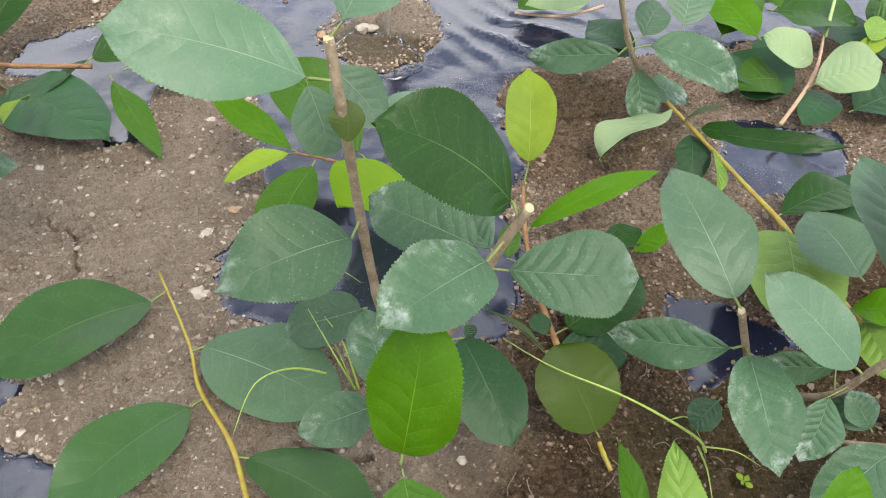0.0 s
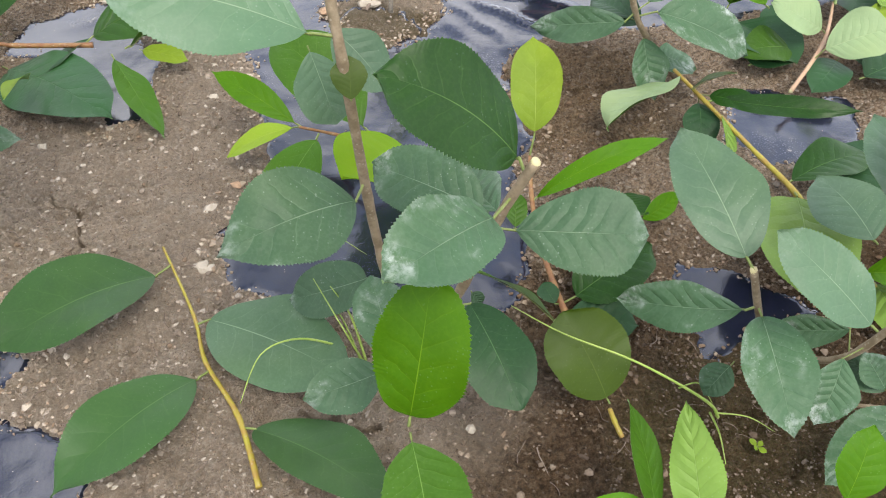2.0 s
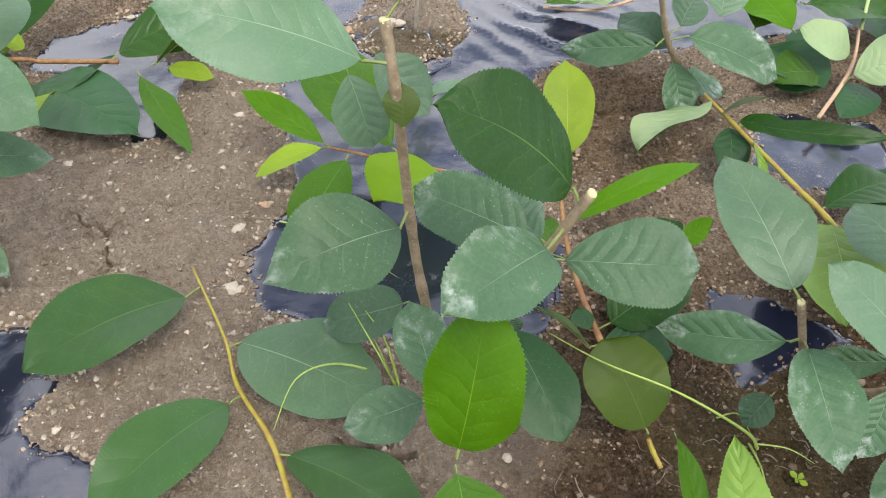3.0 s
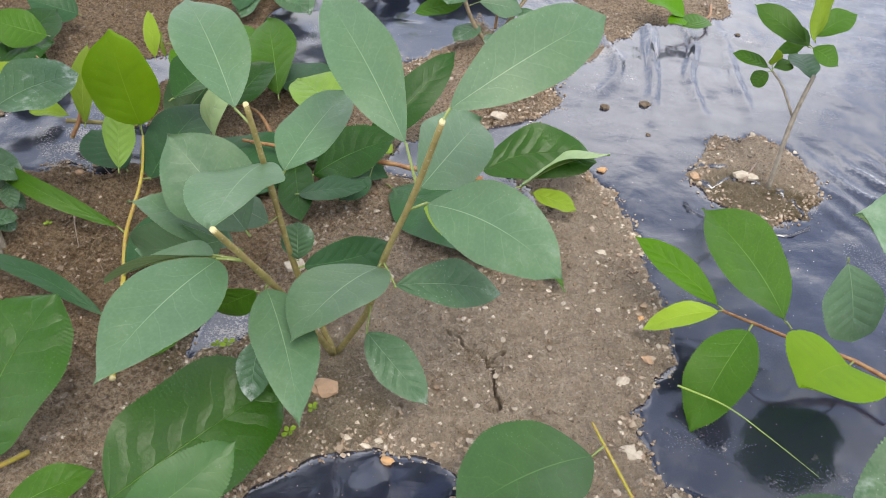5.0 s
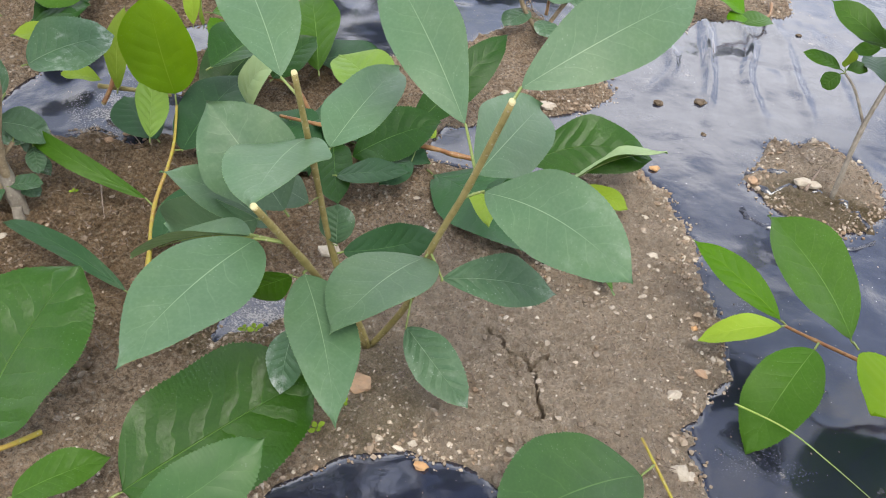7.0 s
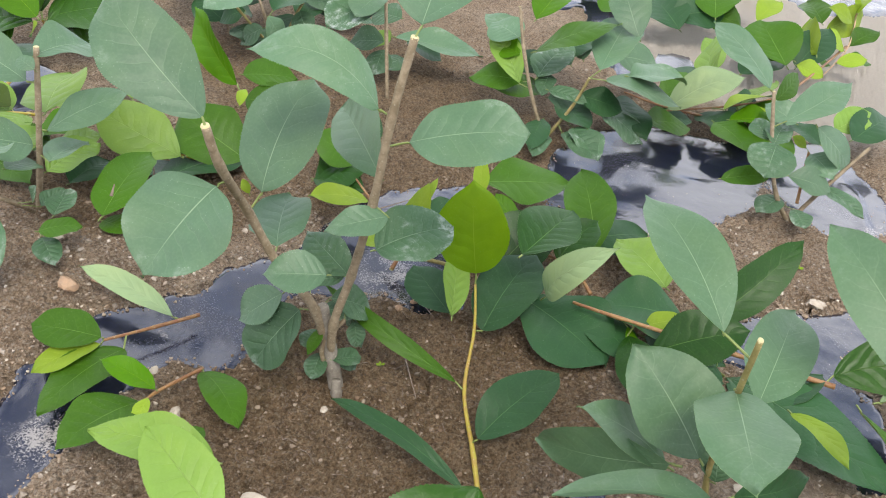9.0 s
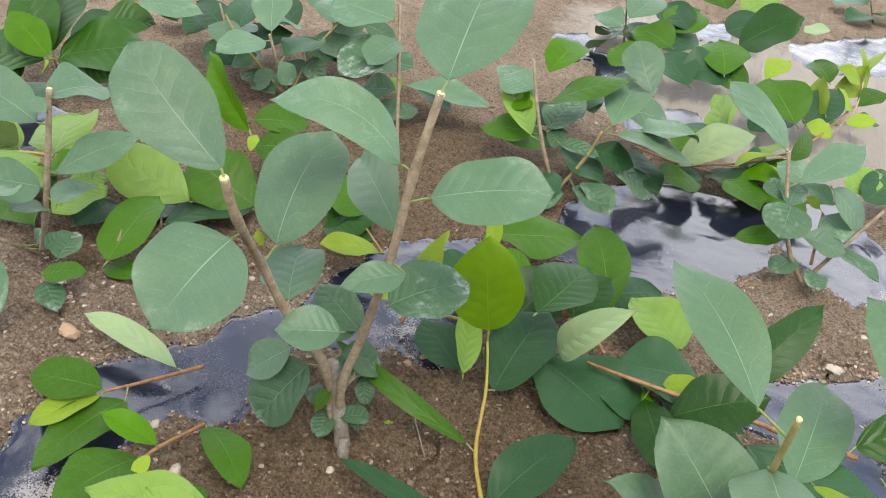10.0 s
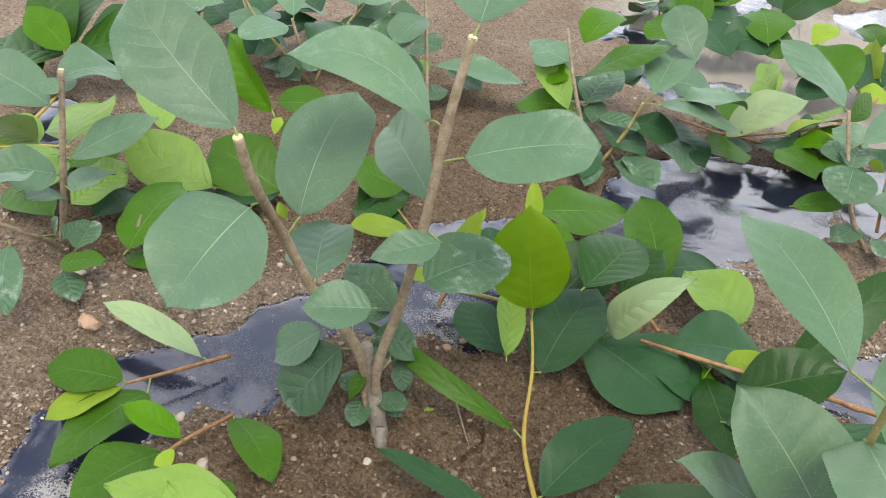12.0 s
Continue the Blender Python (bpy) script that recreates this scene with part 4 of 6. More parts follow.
g_root = loose_root((-0.494, 0.295, 0.0))
stem(g_root, [(-0.488, 0.289, 0.010), (-0.474, 0.294, 0.008), (-0.463, 0.313, 0.003)], 0.0012, 0.0016, "yellow")
leaf(g_root, (-0.485, 0.288, 0.013), (-0.463, 0.371, 0.074), 0.072, "glossy", belly=0.5, point=0.58)
leaf(g_root, (-0.403, 0.283, 0.013), (-0.326, 0.364, 0.048), 0.073, "glossy", belly=0.5, point=0.55)
leaf(g_root, (-0.448, 0.269, 0.013), (-0.410, 0.301, 0.022), 0.024, "mid", flat=True)
leaf(g_root, (-0.366, 0.245, 0.060), (-0.320, 0.296, 0.086), 0.031, "leafy", roll=21)
leaf(g_root, (-0.338, 0.275, 0.050), (-0.324, 0.288, 0.080), 0.015, "young", roll=-29)
leaf(g_root, (-0.561, 0.248, 0.012), (-0.491, 0.295, 0.013), 0.041, "glossy", flat=True)

g2_root = shoot_root((-0.569, 0.322, 0.0), "cut shoot with pale upturned leaf and pinkish stem")
stem(g2_root, [(-0.580, 0.314, 0.026), (-0.559, 0.315, 0.011), (-0.534, 0.312, 0.002)], 0.0012, 0.0020, "red")
leaf(g2_root, (-0.580, 0.314, 0.026), (-0.659, 0.344, 0.046), 0.039, "paleg")
leaf(g2_root, (-0.583, 0.290, 0.017), (-0.584, 0.312, 0.036), 0.021, "dark")
leaf(g2_root, (-0.578, 0.311, 0.006), (-0.559, 0.348, 0.009), 0.030, "mid", flat=True)
leaf(g2_root, (-0.538, 0.306, 0.004), (-0.548, 0.358, 0.008), 0.029, "deep", flat=True)

c_root = shrub_root((-0.612, 0.491, 0.0), "tall pruned shrub with two cut stems and blue-green leaves")
stem(c_root, [(-0.613, 0.487, -0.013), (-0.611, 0.485, 0.039), (-0.601, 0.489, 0.085), (-0.587, 0.485, 0.150), (-0.579, 0.485, 0.212), (-0.573, 0.494, 0.259)], 0.0035, 0.0025, "brown", cut=True)
stem(c_root, [(-0.615, 0.489, -0.013), (-0.623, 0.480, 0.051), (-0.641, 0.462, 0.095), (-0.655, 0.449, 0.140), (-0.651, 0.417, 0.190), (-0.652, 0.408, 0.217)], 0.0034, 0.0025, "brown", cut=True)
stem(c_root, [(-0.610, 0.483, -0.013), (-0.618, 0.482, 0.017), (-0.607, 0.495, 0.039)], 0.0021, 0.0015, "brown")
leaf(c_root, (-0.651, 0.409, 0.218), (-0.722, 0.423, 0.266), 0.047, "blue", belly=0.55, point=0.58)
leaf(c_root, (-0.654, 0.423, 0.177), (-0.672, 0.370, 0.133), 0.071, "blue", belly=0.38, point=0.85)
leaf(c_root, (-0.582, 0.487, 0.213), (-0.660, 0.459, 0.242), 0.034, "blue", arch=0.14, sway=0.1, point=0.7)
leaf(c_root, (-0.578, 0.498, 0.190), (-0.505, 0.527, 0.206), 0.050, "blue", belly=0.54, point=0.58)
leaf(c_root, (-0.651, 0.453, 0.147), (-0.651, 0.521, 0.205), 0.056, "blue", point=0.62, belly=0.52)
leaf(c_root, (-0.600, 0.515, 0.090), (-0.556, 0.559, 0.101), 0.049, "dusty", point=0.55)
leaf(c_root, (-0.634, 0.482, 0.050), (-0.659, 0.456, 0.005), 0.047, "dusty", point=0.55)
leaf(c_root, (-0.573, 0.498, 0.260), (-0.585, 0.591, 0.304), 0.066, "blue", point=0.58, belly=0.52)
leaf(c_root, (-0.647, 0.467, 0.102), (-0.671, 0.526, 0.108), 0.044, "blue", blunt=True)
leaf(c_root, (-0.596, 0.450, 0.113), (-0.633, 0.429, 0.113), 0.030, "blue")
leaf(c_root, (-0.574, 0.486, 0.145), (-0.606, 0.457, 0.139), 0.023, "blue")
leaf(c_root, (-0.587, 0.500, 0.157), (-0.662, 0.585, 0.157), 0.040, "blue", blunt=True, roll=-24)
leaf(c_root, (-0.608, 0.503, 0.071), (-0.660, 0.530, 0.078), 0.030, "dusty")
leaf(c_root, (-0.648, 0.481, 0.058), (-0.676, 0.463, 0.032), 0.028, "blue")
leaf(c_root, (-0.621, 0.488, 0.009), (-0.618, 0.467, -0.002), 0.017, "dusty", flat=True, blunt=True)
leaf(c_root, (-0.612, 0.480, 0.009), (-0.592, 0.496, 0.007), 0.019, "dusty", flat=True, blunt=True)
leaf(c_root, (-0.623, 0.498, 0.051), (-0.601, 0.525, 0.028), 0.029, "dusty", blunt=True)
leaf(c_root, (-0.615, 0.514, 0.009), (-0.601, 0.515, 0.001), 0.012, "dusty", flat=True)
leaf(c_root, (-0.665, 0.466, 0.140), (-0.671, 0.467, 0.150), 0.006, "young")

h_root = shoot_root((-0.744, 0.452, 0.0), "short cut shoot with green leaves lying on black film")
stem(h_root, [(-0.754, 0.413, 0.018), (-0.738, 0.446, 0.012), (-0.724, 0.480, 0.005)], 0.0010, 0.0017, "red")
leaf(h_root, (-0.730, 0.466, 0.007), (-0.810, 0.453, 0.037), 0.021, "pale", flat=True, arch=0.08)
leaf(h_root, (-0.752, 0.414, 0.020), (-0.798, 0.394, 0.028), 0.035, "mid", flat=True, point=0.7)
leaf(h_root, (-0.752, 0.412, 0.018), (-0.775, 0.368, 0.014), 0.025, "young", flat=True)
leaf(h_root, (-0.741, 0.422, 0.012), (-0.750, 0.346, 0.009), 0.038, "mid", flat=True, point=0.8)

i_root = shoot_root((-0.702, 0.418, 0.0), "short cut shoot with young leaves at the film edge")
stem(i_root, [(-0.701, 0.380, 0.006), (-0.699, 0.399, 0.006), (-0.689, 0.435, 0.002)], 0.0010, 0.0015, "red")
leaf(i_root, (-0.695, 0.398, 0.009), (-0.740, 0.393, 0.023), 0.019, "bright", flat=True)
leaf(i_root, (-0.704, 0.391, 0.004), (-0.717, 0.328, 0.012), 0.041, "mid", flat=True)
leaf(i_root, (-0.697, 0.390, 0.012), (-0.691, 0.366, 0.007), 0.011, "young", flat=True)
leaf(i_root, (-0.689, 0.435, 0.002), (-0.635, 0.400, 0.002), 0.029, "mid", flat=True, roll=-14, point=0.75)
leaf(i_root, (-0.620, 0.362, 0.015), (-0.701, 0.340, 0.025), 0.036, "paleg", flat=True)
leaf(i_root, (-0.656, 0.364, 0.004), (-0.652, 0.387, 0.006), 0.017, "mid", flat=True)

t_root = shoot_root((-0.862, 0.714, 0.0), "cut shoot with large yellow-green leaves turned over")
stem(t_root, [(-0.873, 0.639, 0.030), (-0.843, 0.659, 0.020), (-0.813, 0.692, 0.011)], 0.0010, 0.0018, "yellow")
leaf(t_root, (-0.851, 0.638, 0.028), (-0.947, 0.631, 0.057), 0.057, "paleg")
leaf(t_root, (-0.811, 0.680, 0.019), (-0.889, 0.680, 0.050), 0.067, "mid", blunt=True)
leaf(t_root, (-0.823, 0.686, 0.090), (-0.904, 0.732, 0.139), 0.044, "bright", roll=-55)
leaf(t_root, (-0.840, 0.508, 0.035), (-0.859, 0.600, 0.052), 0.045, "mid")
leaf(t_root, (-0.870, 0.609, 0.013), (-0.828, 0.705, 0.015), 0.057, "deep", flat=True)
leaf(t_root, (-0.943, 0.553, 0.025), (-0.923, 0.606, 0.039), 0.046, "paleg", flat=True)
leaf(t_root, (-0.983, 0.721, 0.020), (-1.054, 0.771, 0.040), 0.038, "paleg", roll=45)
leaf(t_root, (-0.858, 0.740, 0.050), (-0.804, 0.757, 0.050), 0.045, "mid")
leaf(t_root, (-0.838, 0.705, 0.060), (-0.845, 0.728, 0.070), 0.011, "young", roll=17)
leaf(t_root, (-0.871, 0.754, 0.070), (-0.827, 0.800, 0.060), 0.043, "mid")
leaf(t_root, (-0.747, 0.690, 0.013), (-0.708, 0.734, 0.022), 0.048, "dark", flat=True)
leaf(t_root, (-0.674, 0.680, 0.019), (-0.722, 0.640, 0.030), 0.031, "young", flat=True)
leaf(t_root, (-0.737, 0.685, 0.012), (-0.735, 0.786, 0.033), 0.043, "dark", flat=True, roll=18)
stem(t_root, [(-0.701, 0.695, 0.028), (-0.674, 0.680, 0.017)], 0.0008, 0.0014, "red")

p_root = shrub_root((-0.927, 0.528, 0.0), "low pruned shrub with one upright cut stem")
stem(p_root, [(-0.925, 0.526, 0.006), (-0.914, 0.525, 0.047), (-0.904, 0.528, 0.112), (-0.908, 0.540, 0.156)], 0.0029, 0.0022, "brown", cut=True)
stem(p_root, [(-0.925, 0.523, 0.006), (-0.903, 0.487, 0.042), (-0.914, 0.468, 0.059)], 0.0022, 0.0017, "brown")
leaf(p_root, (-0.895, 0.524, 0.145), (-0.915, 0.527, 0.150), 0.014, "blue")
leaf(p_root, (-0.910, 0.534, 0.150), (-0.894, 0.584, 0.148), 0.049, "blue", blunt=True)
leaf(p_root, (-0.905, 0.527, 0.088), (-0.854, 0.575, 0.119), 0.039, "blue")
leaf(p_root, (-0.906, 0.528, 0.130), (-1.000, 0.541, 0.140), 0.043, "blue", blunt=True)
leaf(p_root, (-0.910, 0.526, 0.075), (-0.939, 0.487, 0.093), 0.042, "blue")
leaf(p_root, (-0.896, 0.518, 0.067), (-0.900, 0.570, 0.063), 0.034, "blue")
leaf(p_root, (-0.937, 0.560, 0.081), (-0.990, 0.650, 0.075), 0.061, "paleg")
leaf(p_root, (-0.998, 0.549, 0.023), (-0.993, 0.606, 0.033), 0.047, "paleg", flat=True)
leaf(p_root, (-0.894, 0.499, 0.034), (-0.886, 0.523, 0.043), 0.021, "dusty", flat=True)
leaf(p_root, (-0.870, 0.491, 0.038), (-0.882, 0.526, 0.043), 0.023, "dusty", flat=True)
leaf(p_root, (-0.864, 0.467, 0.040), (-0.839, 0.491, 0.040), 0.026, "mid", flat=True)
leaf(p_root, (-0.868, 0.475, 0.031), (-0.834, 0.454, 0.026), 0.021, "dusty", flat=True)
leaf(p_root, (-0.873, 0.443, 0.072), (-0.848, 0.411, 0.035), 0.025, "dusty")
leaf(p_root, (-0.916, 0.493, 0.067), (-0.912, 0.528, 0.056), 0.030, "blue")
leaf(p_root, (-0.891, 0.442, 0.104), (-0.898, 0.489, 0.095), 0.039, "blue")
leaf(p_root, (-0.891, 0.493, 0.043), (-0.884, 0.494, 0.061), 0.015, "dusty")

u_root = shoot_root((-1.239, 0.851, 0.0), "glossy green shoot tip lying among other cut shoots")
stem(u_root, [(-1.165, 0.787, 0.050), (-1.174, 0.789, 0.020), (-1.096, 0.624, 0.010)], 0.0012, 0.0022, "yellow")
leaf(u_root, (-1.147, 0.766, 0.060), (-1.229, 0.790, 0.090), 0.044, "bright")
leaf(u_root, (-1.165, 0.787, 0.050), (-1.109, 0.825, 0.030), 0.057, "glossy")
leaf(u_root, (-1.170, 0.792, 0.050), (-1.089, 0.868, 0.063), 0.090, "glossy")
leaf(u_root, (-1.164, 0.780, 0.050), (-1.265, 0.759, 0.030), 0.075, "glossy")
leaf(u_root, (-1.175, 0.795, 0.050), (-1.218, 0.875, 0.103), 0.073, "dark")
leaf(u_root, (-1.173, 0.795, 0.050), (-1.249, 0.835, 0.110), 0.061, "glossy")
leaf(u_root, (-1.141, 0.758, 0.060), (-1.157, 0.760, 0.040), 0.021, "young")
leaf(u_root, (-1.244, 0.888, 0.012), (-1.206, 0.980, 0.046), 0.084, "deep")
leaf(u_root, (-1.068, 0.641, 0.014), (-1.137, 0.643, 0.023), 0.056, "paleg", flat=True)

m2_root = shrub_root((-0.785, 0.939, 0.0))
stem(m2_root, [(-0.780, 0.933, -0.000), (-0.797, 0.955, 0.070), (-0.827, 1.002, 0.150)], 0.0025, 0.0020, "brown", cut=True)
leaf(m2_root, (-0.811, 0.979, 0.110), (-0.858, 0.916, 0.080), 0.067, "dusty", blunt=True)
leaf(m2_root, (-0.808, 0.970, 0.120), (-0.821, 0.915, 0.100), 0.048, "blue", blunt=True)
leaf(m2_root, (-0.811, 0.970, 0.140), (-0.912, 0.992, 0.140), 0.072, "blue")
leaf(m2_root, (-0.810, 0.986, 0.050), (-0.859, 0.975, 0.040), 0.040, "dusty")
leaf(m2_root, (-0.813, 0.991, 0.040), (-0.812, 0.959, 0.012), 0.034, "dusty")
leaf(m2_root, (-0.815, 1.007, 0.050), (-0.698, 1.037, 0.041), 0.051, "blue", roll=-19)
leaf(m2_root, (-0.846, 1.026, 0.020), (-0.834, 1.050, 0.040), 0.027, "paleg")

m3_root = shrub_root((-0.969, 0.984, 0.0))
stem(m3_root, [(-0.969, 0.984, -0.000), (-0.962, 0.944, 0.060), (-0.973, 0.945, 0.090)], 0.0022, 0.0017, "brown", cut=True)
stem(m3_root, [(-0.966, 0.986, -0.000), (-0.955, 1.017, 0.050), (-0.939, 1.061, 0.090)], 0.0019, 0.0015, "green")
stem(m3_root, [(-0.972, 0.981, -0.000), (-1.012, 0.943, 0.070), (-1.039, 0.945, 0.100)], 0.0019, 0.0015, "green")
leaf(m3_root, (-0.969, 0.941, 0.090), (-1.013, 1.021, 0.142), 0.051, "blue")
leaf(m3_root, (-0.971, 0.938, 0.085), (-1.000, 0.873, 0.080), 0.051, "blue")
leaf(m3_root, (-0.959, 0.946, 0.060), (-0.945, 0.958, 0.030), 0.028, "blue", blunt=True)
leaf(m3_root, (-0.962, 0.958, 0.060), (-0.961, 1.049, 0.060), 0.053, "deep")
leaf(m3_root, (-0.955, 1.017, 0.050), (-0.930, 1.005, 0.020), 0.032, "dusty")
leaf(m3_root, (-0.938, 1.044, 0.090), (-0.972, 1.143, 0.105), 0.060, "blue")
leaf(m3_root, (-1.012, 0.943, 0.070), (-1.064, 0.943, 0.080), 0.038, "blue")
leaf(m3_root, (-1.026, 0.950, 0.080), (-1.051, 1.040, 0.100), 0.053, "deep")
leaf(m3_root, (-0.969, 0.955, 0.040), (-1.000, 0.944, 0.012), 0.035, "dusty")
leaf(m3_root, (-1.204, 1.055, 0.032), (-1.247, 1.111, 0.009), 0.084, "dusty", flat=True)
leaf(m3_root, (-1.187, 0.950, 0.080), (-1.097, 0.976, 0.080), 0.042, "blue")
leaf(m3_root, (-1.005, 0.970, 0.050), (-1.039, 0.955, 0.030), 0.034, "deep")

n1_root = shrub_root((-0.584, 0.950, 0.0))
stem(n1_root, [(-0.579, 0.945, -0.000), (-0.599, 0.942, 0.040), (-0.622, 0.952, 0.090), (-0.643, 0.976, 0.135)], 0.0024, 0.0019, "brown", cut=True)
stem(n1_root, [(-0.578, 0.946, -0.000), (-0.558, 0.964, 0.040), (-0.547, 0.972, 0.075)], 0.0022, 0.0017, "green", cut=True)
leaf(n1_root, (-0.629, 0.976, 0.080), (-0.669, 0.987, 0.080), 0.033, "bright")
leaf(n1_root, (-0.635, 0.975, 0.100), (-0.682, 1.004, 0.100), 0.045, "blue")
leaf(n1_root, (-0.620, 0.976, 0.050), (-0.690, 0.968, 0.040), 0.039, "mid")
leaf(n1_root, (-0.633, 1.014, 0.110), (-0.624, 1.111, 0.130), 0.051, "bright")
leaf(n1_root, (-0.625, 0.991, 0.080), (-0.531, 1.017, 0.129), 0.050, "mid", roll=-20)
leaf(n1_root, (-0.507, 1.027, 0.112), (-0.548, 1.075, 0.157), 0.049, "blue", blunt=True)
leaf(n1_root, (-0.538, 0.968, 0.084), (-0.531, 1.074, 0.121), 0.055, "blue", blunt=True)
leaf(n1_root, (-0.534, 0.974, 0.077), (-0.441, 1.000, 0.057), 0.066, "blue", roll=-34)
leaf(n1_root, (-0.512, 1.001, 0.077), (-0.443, 1.046, 0.070), 0.066, "blue", roll=-31)
leaf(n1_root, (-0.612, 0.983, 0.052), (-0.599, 1.089, 0.064), 0.046, "dusty")
leaf(n1_root, (-0.595, 0.974, 0.048), (-0.541, 0.970, 0.045), 0.021, "dusty")
leaf(n1_root, (-0.552, 0.952, 0.021), (-0.507, 0.913, 0.007), 0.038, "dusty", flat=True)
leaf(n1_root, (-0.531, 0.986, 0.041), (-0.470, 0.987, 0.008), 0.053, "dusty", flat=True)
leaf(n1_root, (-0.586, 0.955, 0.022), (-0.579, 0.882, 0.013), 0.031, "deep", flat=True)
leaf(n1_root, (-0.604, 1.021, 0.050), (-0.598, 0.970, 0.040), 0.025, "dusty")
leaf(n1_root, (-0.557, 0.977, 0.050), (-0.502, 0.988, 0.040), 0.040, "deep")
leaf(n1_root, (-0.577, 1.088, 0.050), (-0.610, 1.160, 0.050), 0.037, "blue")

n2_root = shrub_root((-0.299, 0.913, 0.0), "pruned shrub with narrow blue-green leaves beside the film")
stem(n2_root, [(-0.298, 0.911, -0.000), (-0.320, 0.909, 0.030), (-0.339, 0.914, 0.075), (-0.355, 0.933, 0.125)], 0.0025, 0.0019, "brown", cut=True)
stem(n2_root, [(-0.296, 0.912, -0.000), (-0.277, 0.928, 0.035), (-0.244, 0.965, 0.080)], 0.0025, 0.0019, "brown")
stem(n2_root, [(-0.295, 0.918, 0.020), (-0.297, 0.954, 0.050), (-0.298, 0.962, 0.060)], 0.0017, 0.0013, "red")
leaf(n2_root, (-0.353, 0.929, 0.124), (-0.434, 0.979, 0.166), 0.049, "blue", roll=21)
leaf(n2_root, (-0.338, 0.916, 0.101), (-0.281, 0.997, 0.132), 0.039, "blue")
leaf(n2_root, (-0.336, 0.913, 0.083), (-0.339, 0.867, 0.061), 0.048, "dusty", blunt=True)
leaf(n2_root, (-0.339, 0.904, 0.080), (-0.332, 0.946, 0.090), 0.027, "dusty")
leaf(n2_root, (-0.343, 0.915, 0.080), (-0.363, 0.938, 0.090), 0.026, "dusty")
leaf(n2_root, (-0.298, 0.962, 0.060), (-0.269, 0.932, 0.050), 0.034, "blue")
leaf(n2_root, (-0.299, 0.968, 0.060), (-0.319, 0.970, 0.070), 0.013, "young")
leaf(n2_root, (-0.304, 0.948, 0.097), (-0.253, 0.966, 0.051), 0.039, "blue")
leaf(n2_root, (-0.312, 0.920, 0.022), (-0.333, 0.881, 0.015), 0.026, "dusty", flat=True, blunt=True)
leaf(n2_root, (-0.300, 0.902, 0.022), (-0.285, 0.877, 0.015), 0.024, "dusty", flat=True, blunt=True)
leaf(n2_root, (-0.348, 0.975, 0.100), (-0.333, 1.023, 0.120), 0.023, "mid", roll=35)
leaf(n2_root, (-0.380, 0.882, 0.040), (-0.330, 0.903, 0.050), 0.024, "mid")
leaf(n2_root, (-0.279, 0.931, 0.040), (-0.232, 0.905, 0.030), 0.023, "dusty", roll=-14)
leaf(n2_root, (-0.317, 0.913, 0.050), (-0.268, 0.925, 0.040), 0.033, "blue")

w_root = shoot_root((-0.398, 1.126, 0.0), "heap of cut shoots with pale curled leaves")
stem(w_root, [(-0.462, 1.069, 0.020), (-0.379, 1.124, 0.030), (-0.319, 1.217, 0.030), (-0.244, 1.452, 0.040)], 0.0010, 0.0020, "red")
leaf(w_root, (-0.462, 1.069, 0.020), (-0.381, 1.112, 0.071), 0.052, "pale", arch=0.12)
leaf(w_root, (-0.481, 1.016, 0.022), (-0.425, 1.054, 0.013), 0.055, "mid", flat=True)
leaf(w_root, (-0.403, 1.075, 0.022), (-0.351, 1.034, 0.011), 0.054, "mid", flat=True)
leaf(w_root, (-0.386, 1.088, 0.022), (-0.328, 1.098, 0.033), 0.048, "bright", flat=True)
leaf(w_root, (-0.397, 1.093, 0.030), (-0.334, 1.157, 0.040), 0.038, "young", roll=-43)
leaf(w_root, (-0.324, 1.278, 0.040), (-0.380, 1.359, 0.077), 0.084, "mid")
leaf(w_root, (-0.314, 1.315, 0.030), (-0.282, 1.406, 0.072), 0.057, "deep")
leaf(w_root, (-0.385, 1.399, 0.060), (-0.357, 1.469, 0.080), 0.037, "young")
leaf(w_root, (-0.290, 1.328, 0.050), (-0.308, 1.428, 0.076), 0.044, "young", roll=-65)
leaf(w_root, (-0.285, 1.442, 0.060), (-0.227, 1.540, 0.070), 0.048, "young", roll=56)
leaf(w_root, (-0.266, 1.322, 0.050), (-0.224, 1.340, 0.060), 0.026, "young")
leaf(w_root, (-0.442, 1.399, 0.050), (-0.470, 1.496, 0.078), 0.083, "mid", blunt=True)
leaf(w_root, (-0.449, 1.497, 0.040), (-0.527, 1.543, 0.006), 0.084, "deep")
leaf(w_root, (-0.472, 1.722, 0.040), (-0.400, 1.795, 0.062), 0.084, "deep")
leaf(w_root, (-0.416, 1.166, 0.020), (-0.433, 1.259, 0.067), 0.044, "paleg", roll=-54)
leaf(w_root, (-0.477, 1.118, 0.022), (-0.431, 1.207, 0.033), 0.055, "deep", flat=True)
leaf(w_root, (-0.317, 1.309, 0.040), (-0.274, 1.310, 0.030), 0.032, "young")
leaf(w_root, (-0.326, 1.959, 0.022), (-0.272, 1.996, 0.033), 0.053, "pale", flat=True, blunt=True)

x_root = loose_root((-0.231, 0.652, 0.0))
leaf(x_root, (-0.292, 0.583, 0.022), (-0.266, 0.500, 0.061), 0.017, "young")
leaf(x_root, (-0.293, 0.595, 0.011), (-0.265, 0.647, 0.015), 0.025, "deep", flat=True, roll=-20)

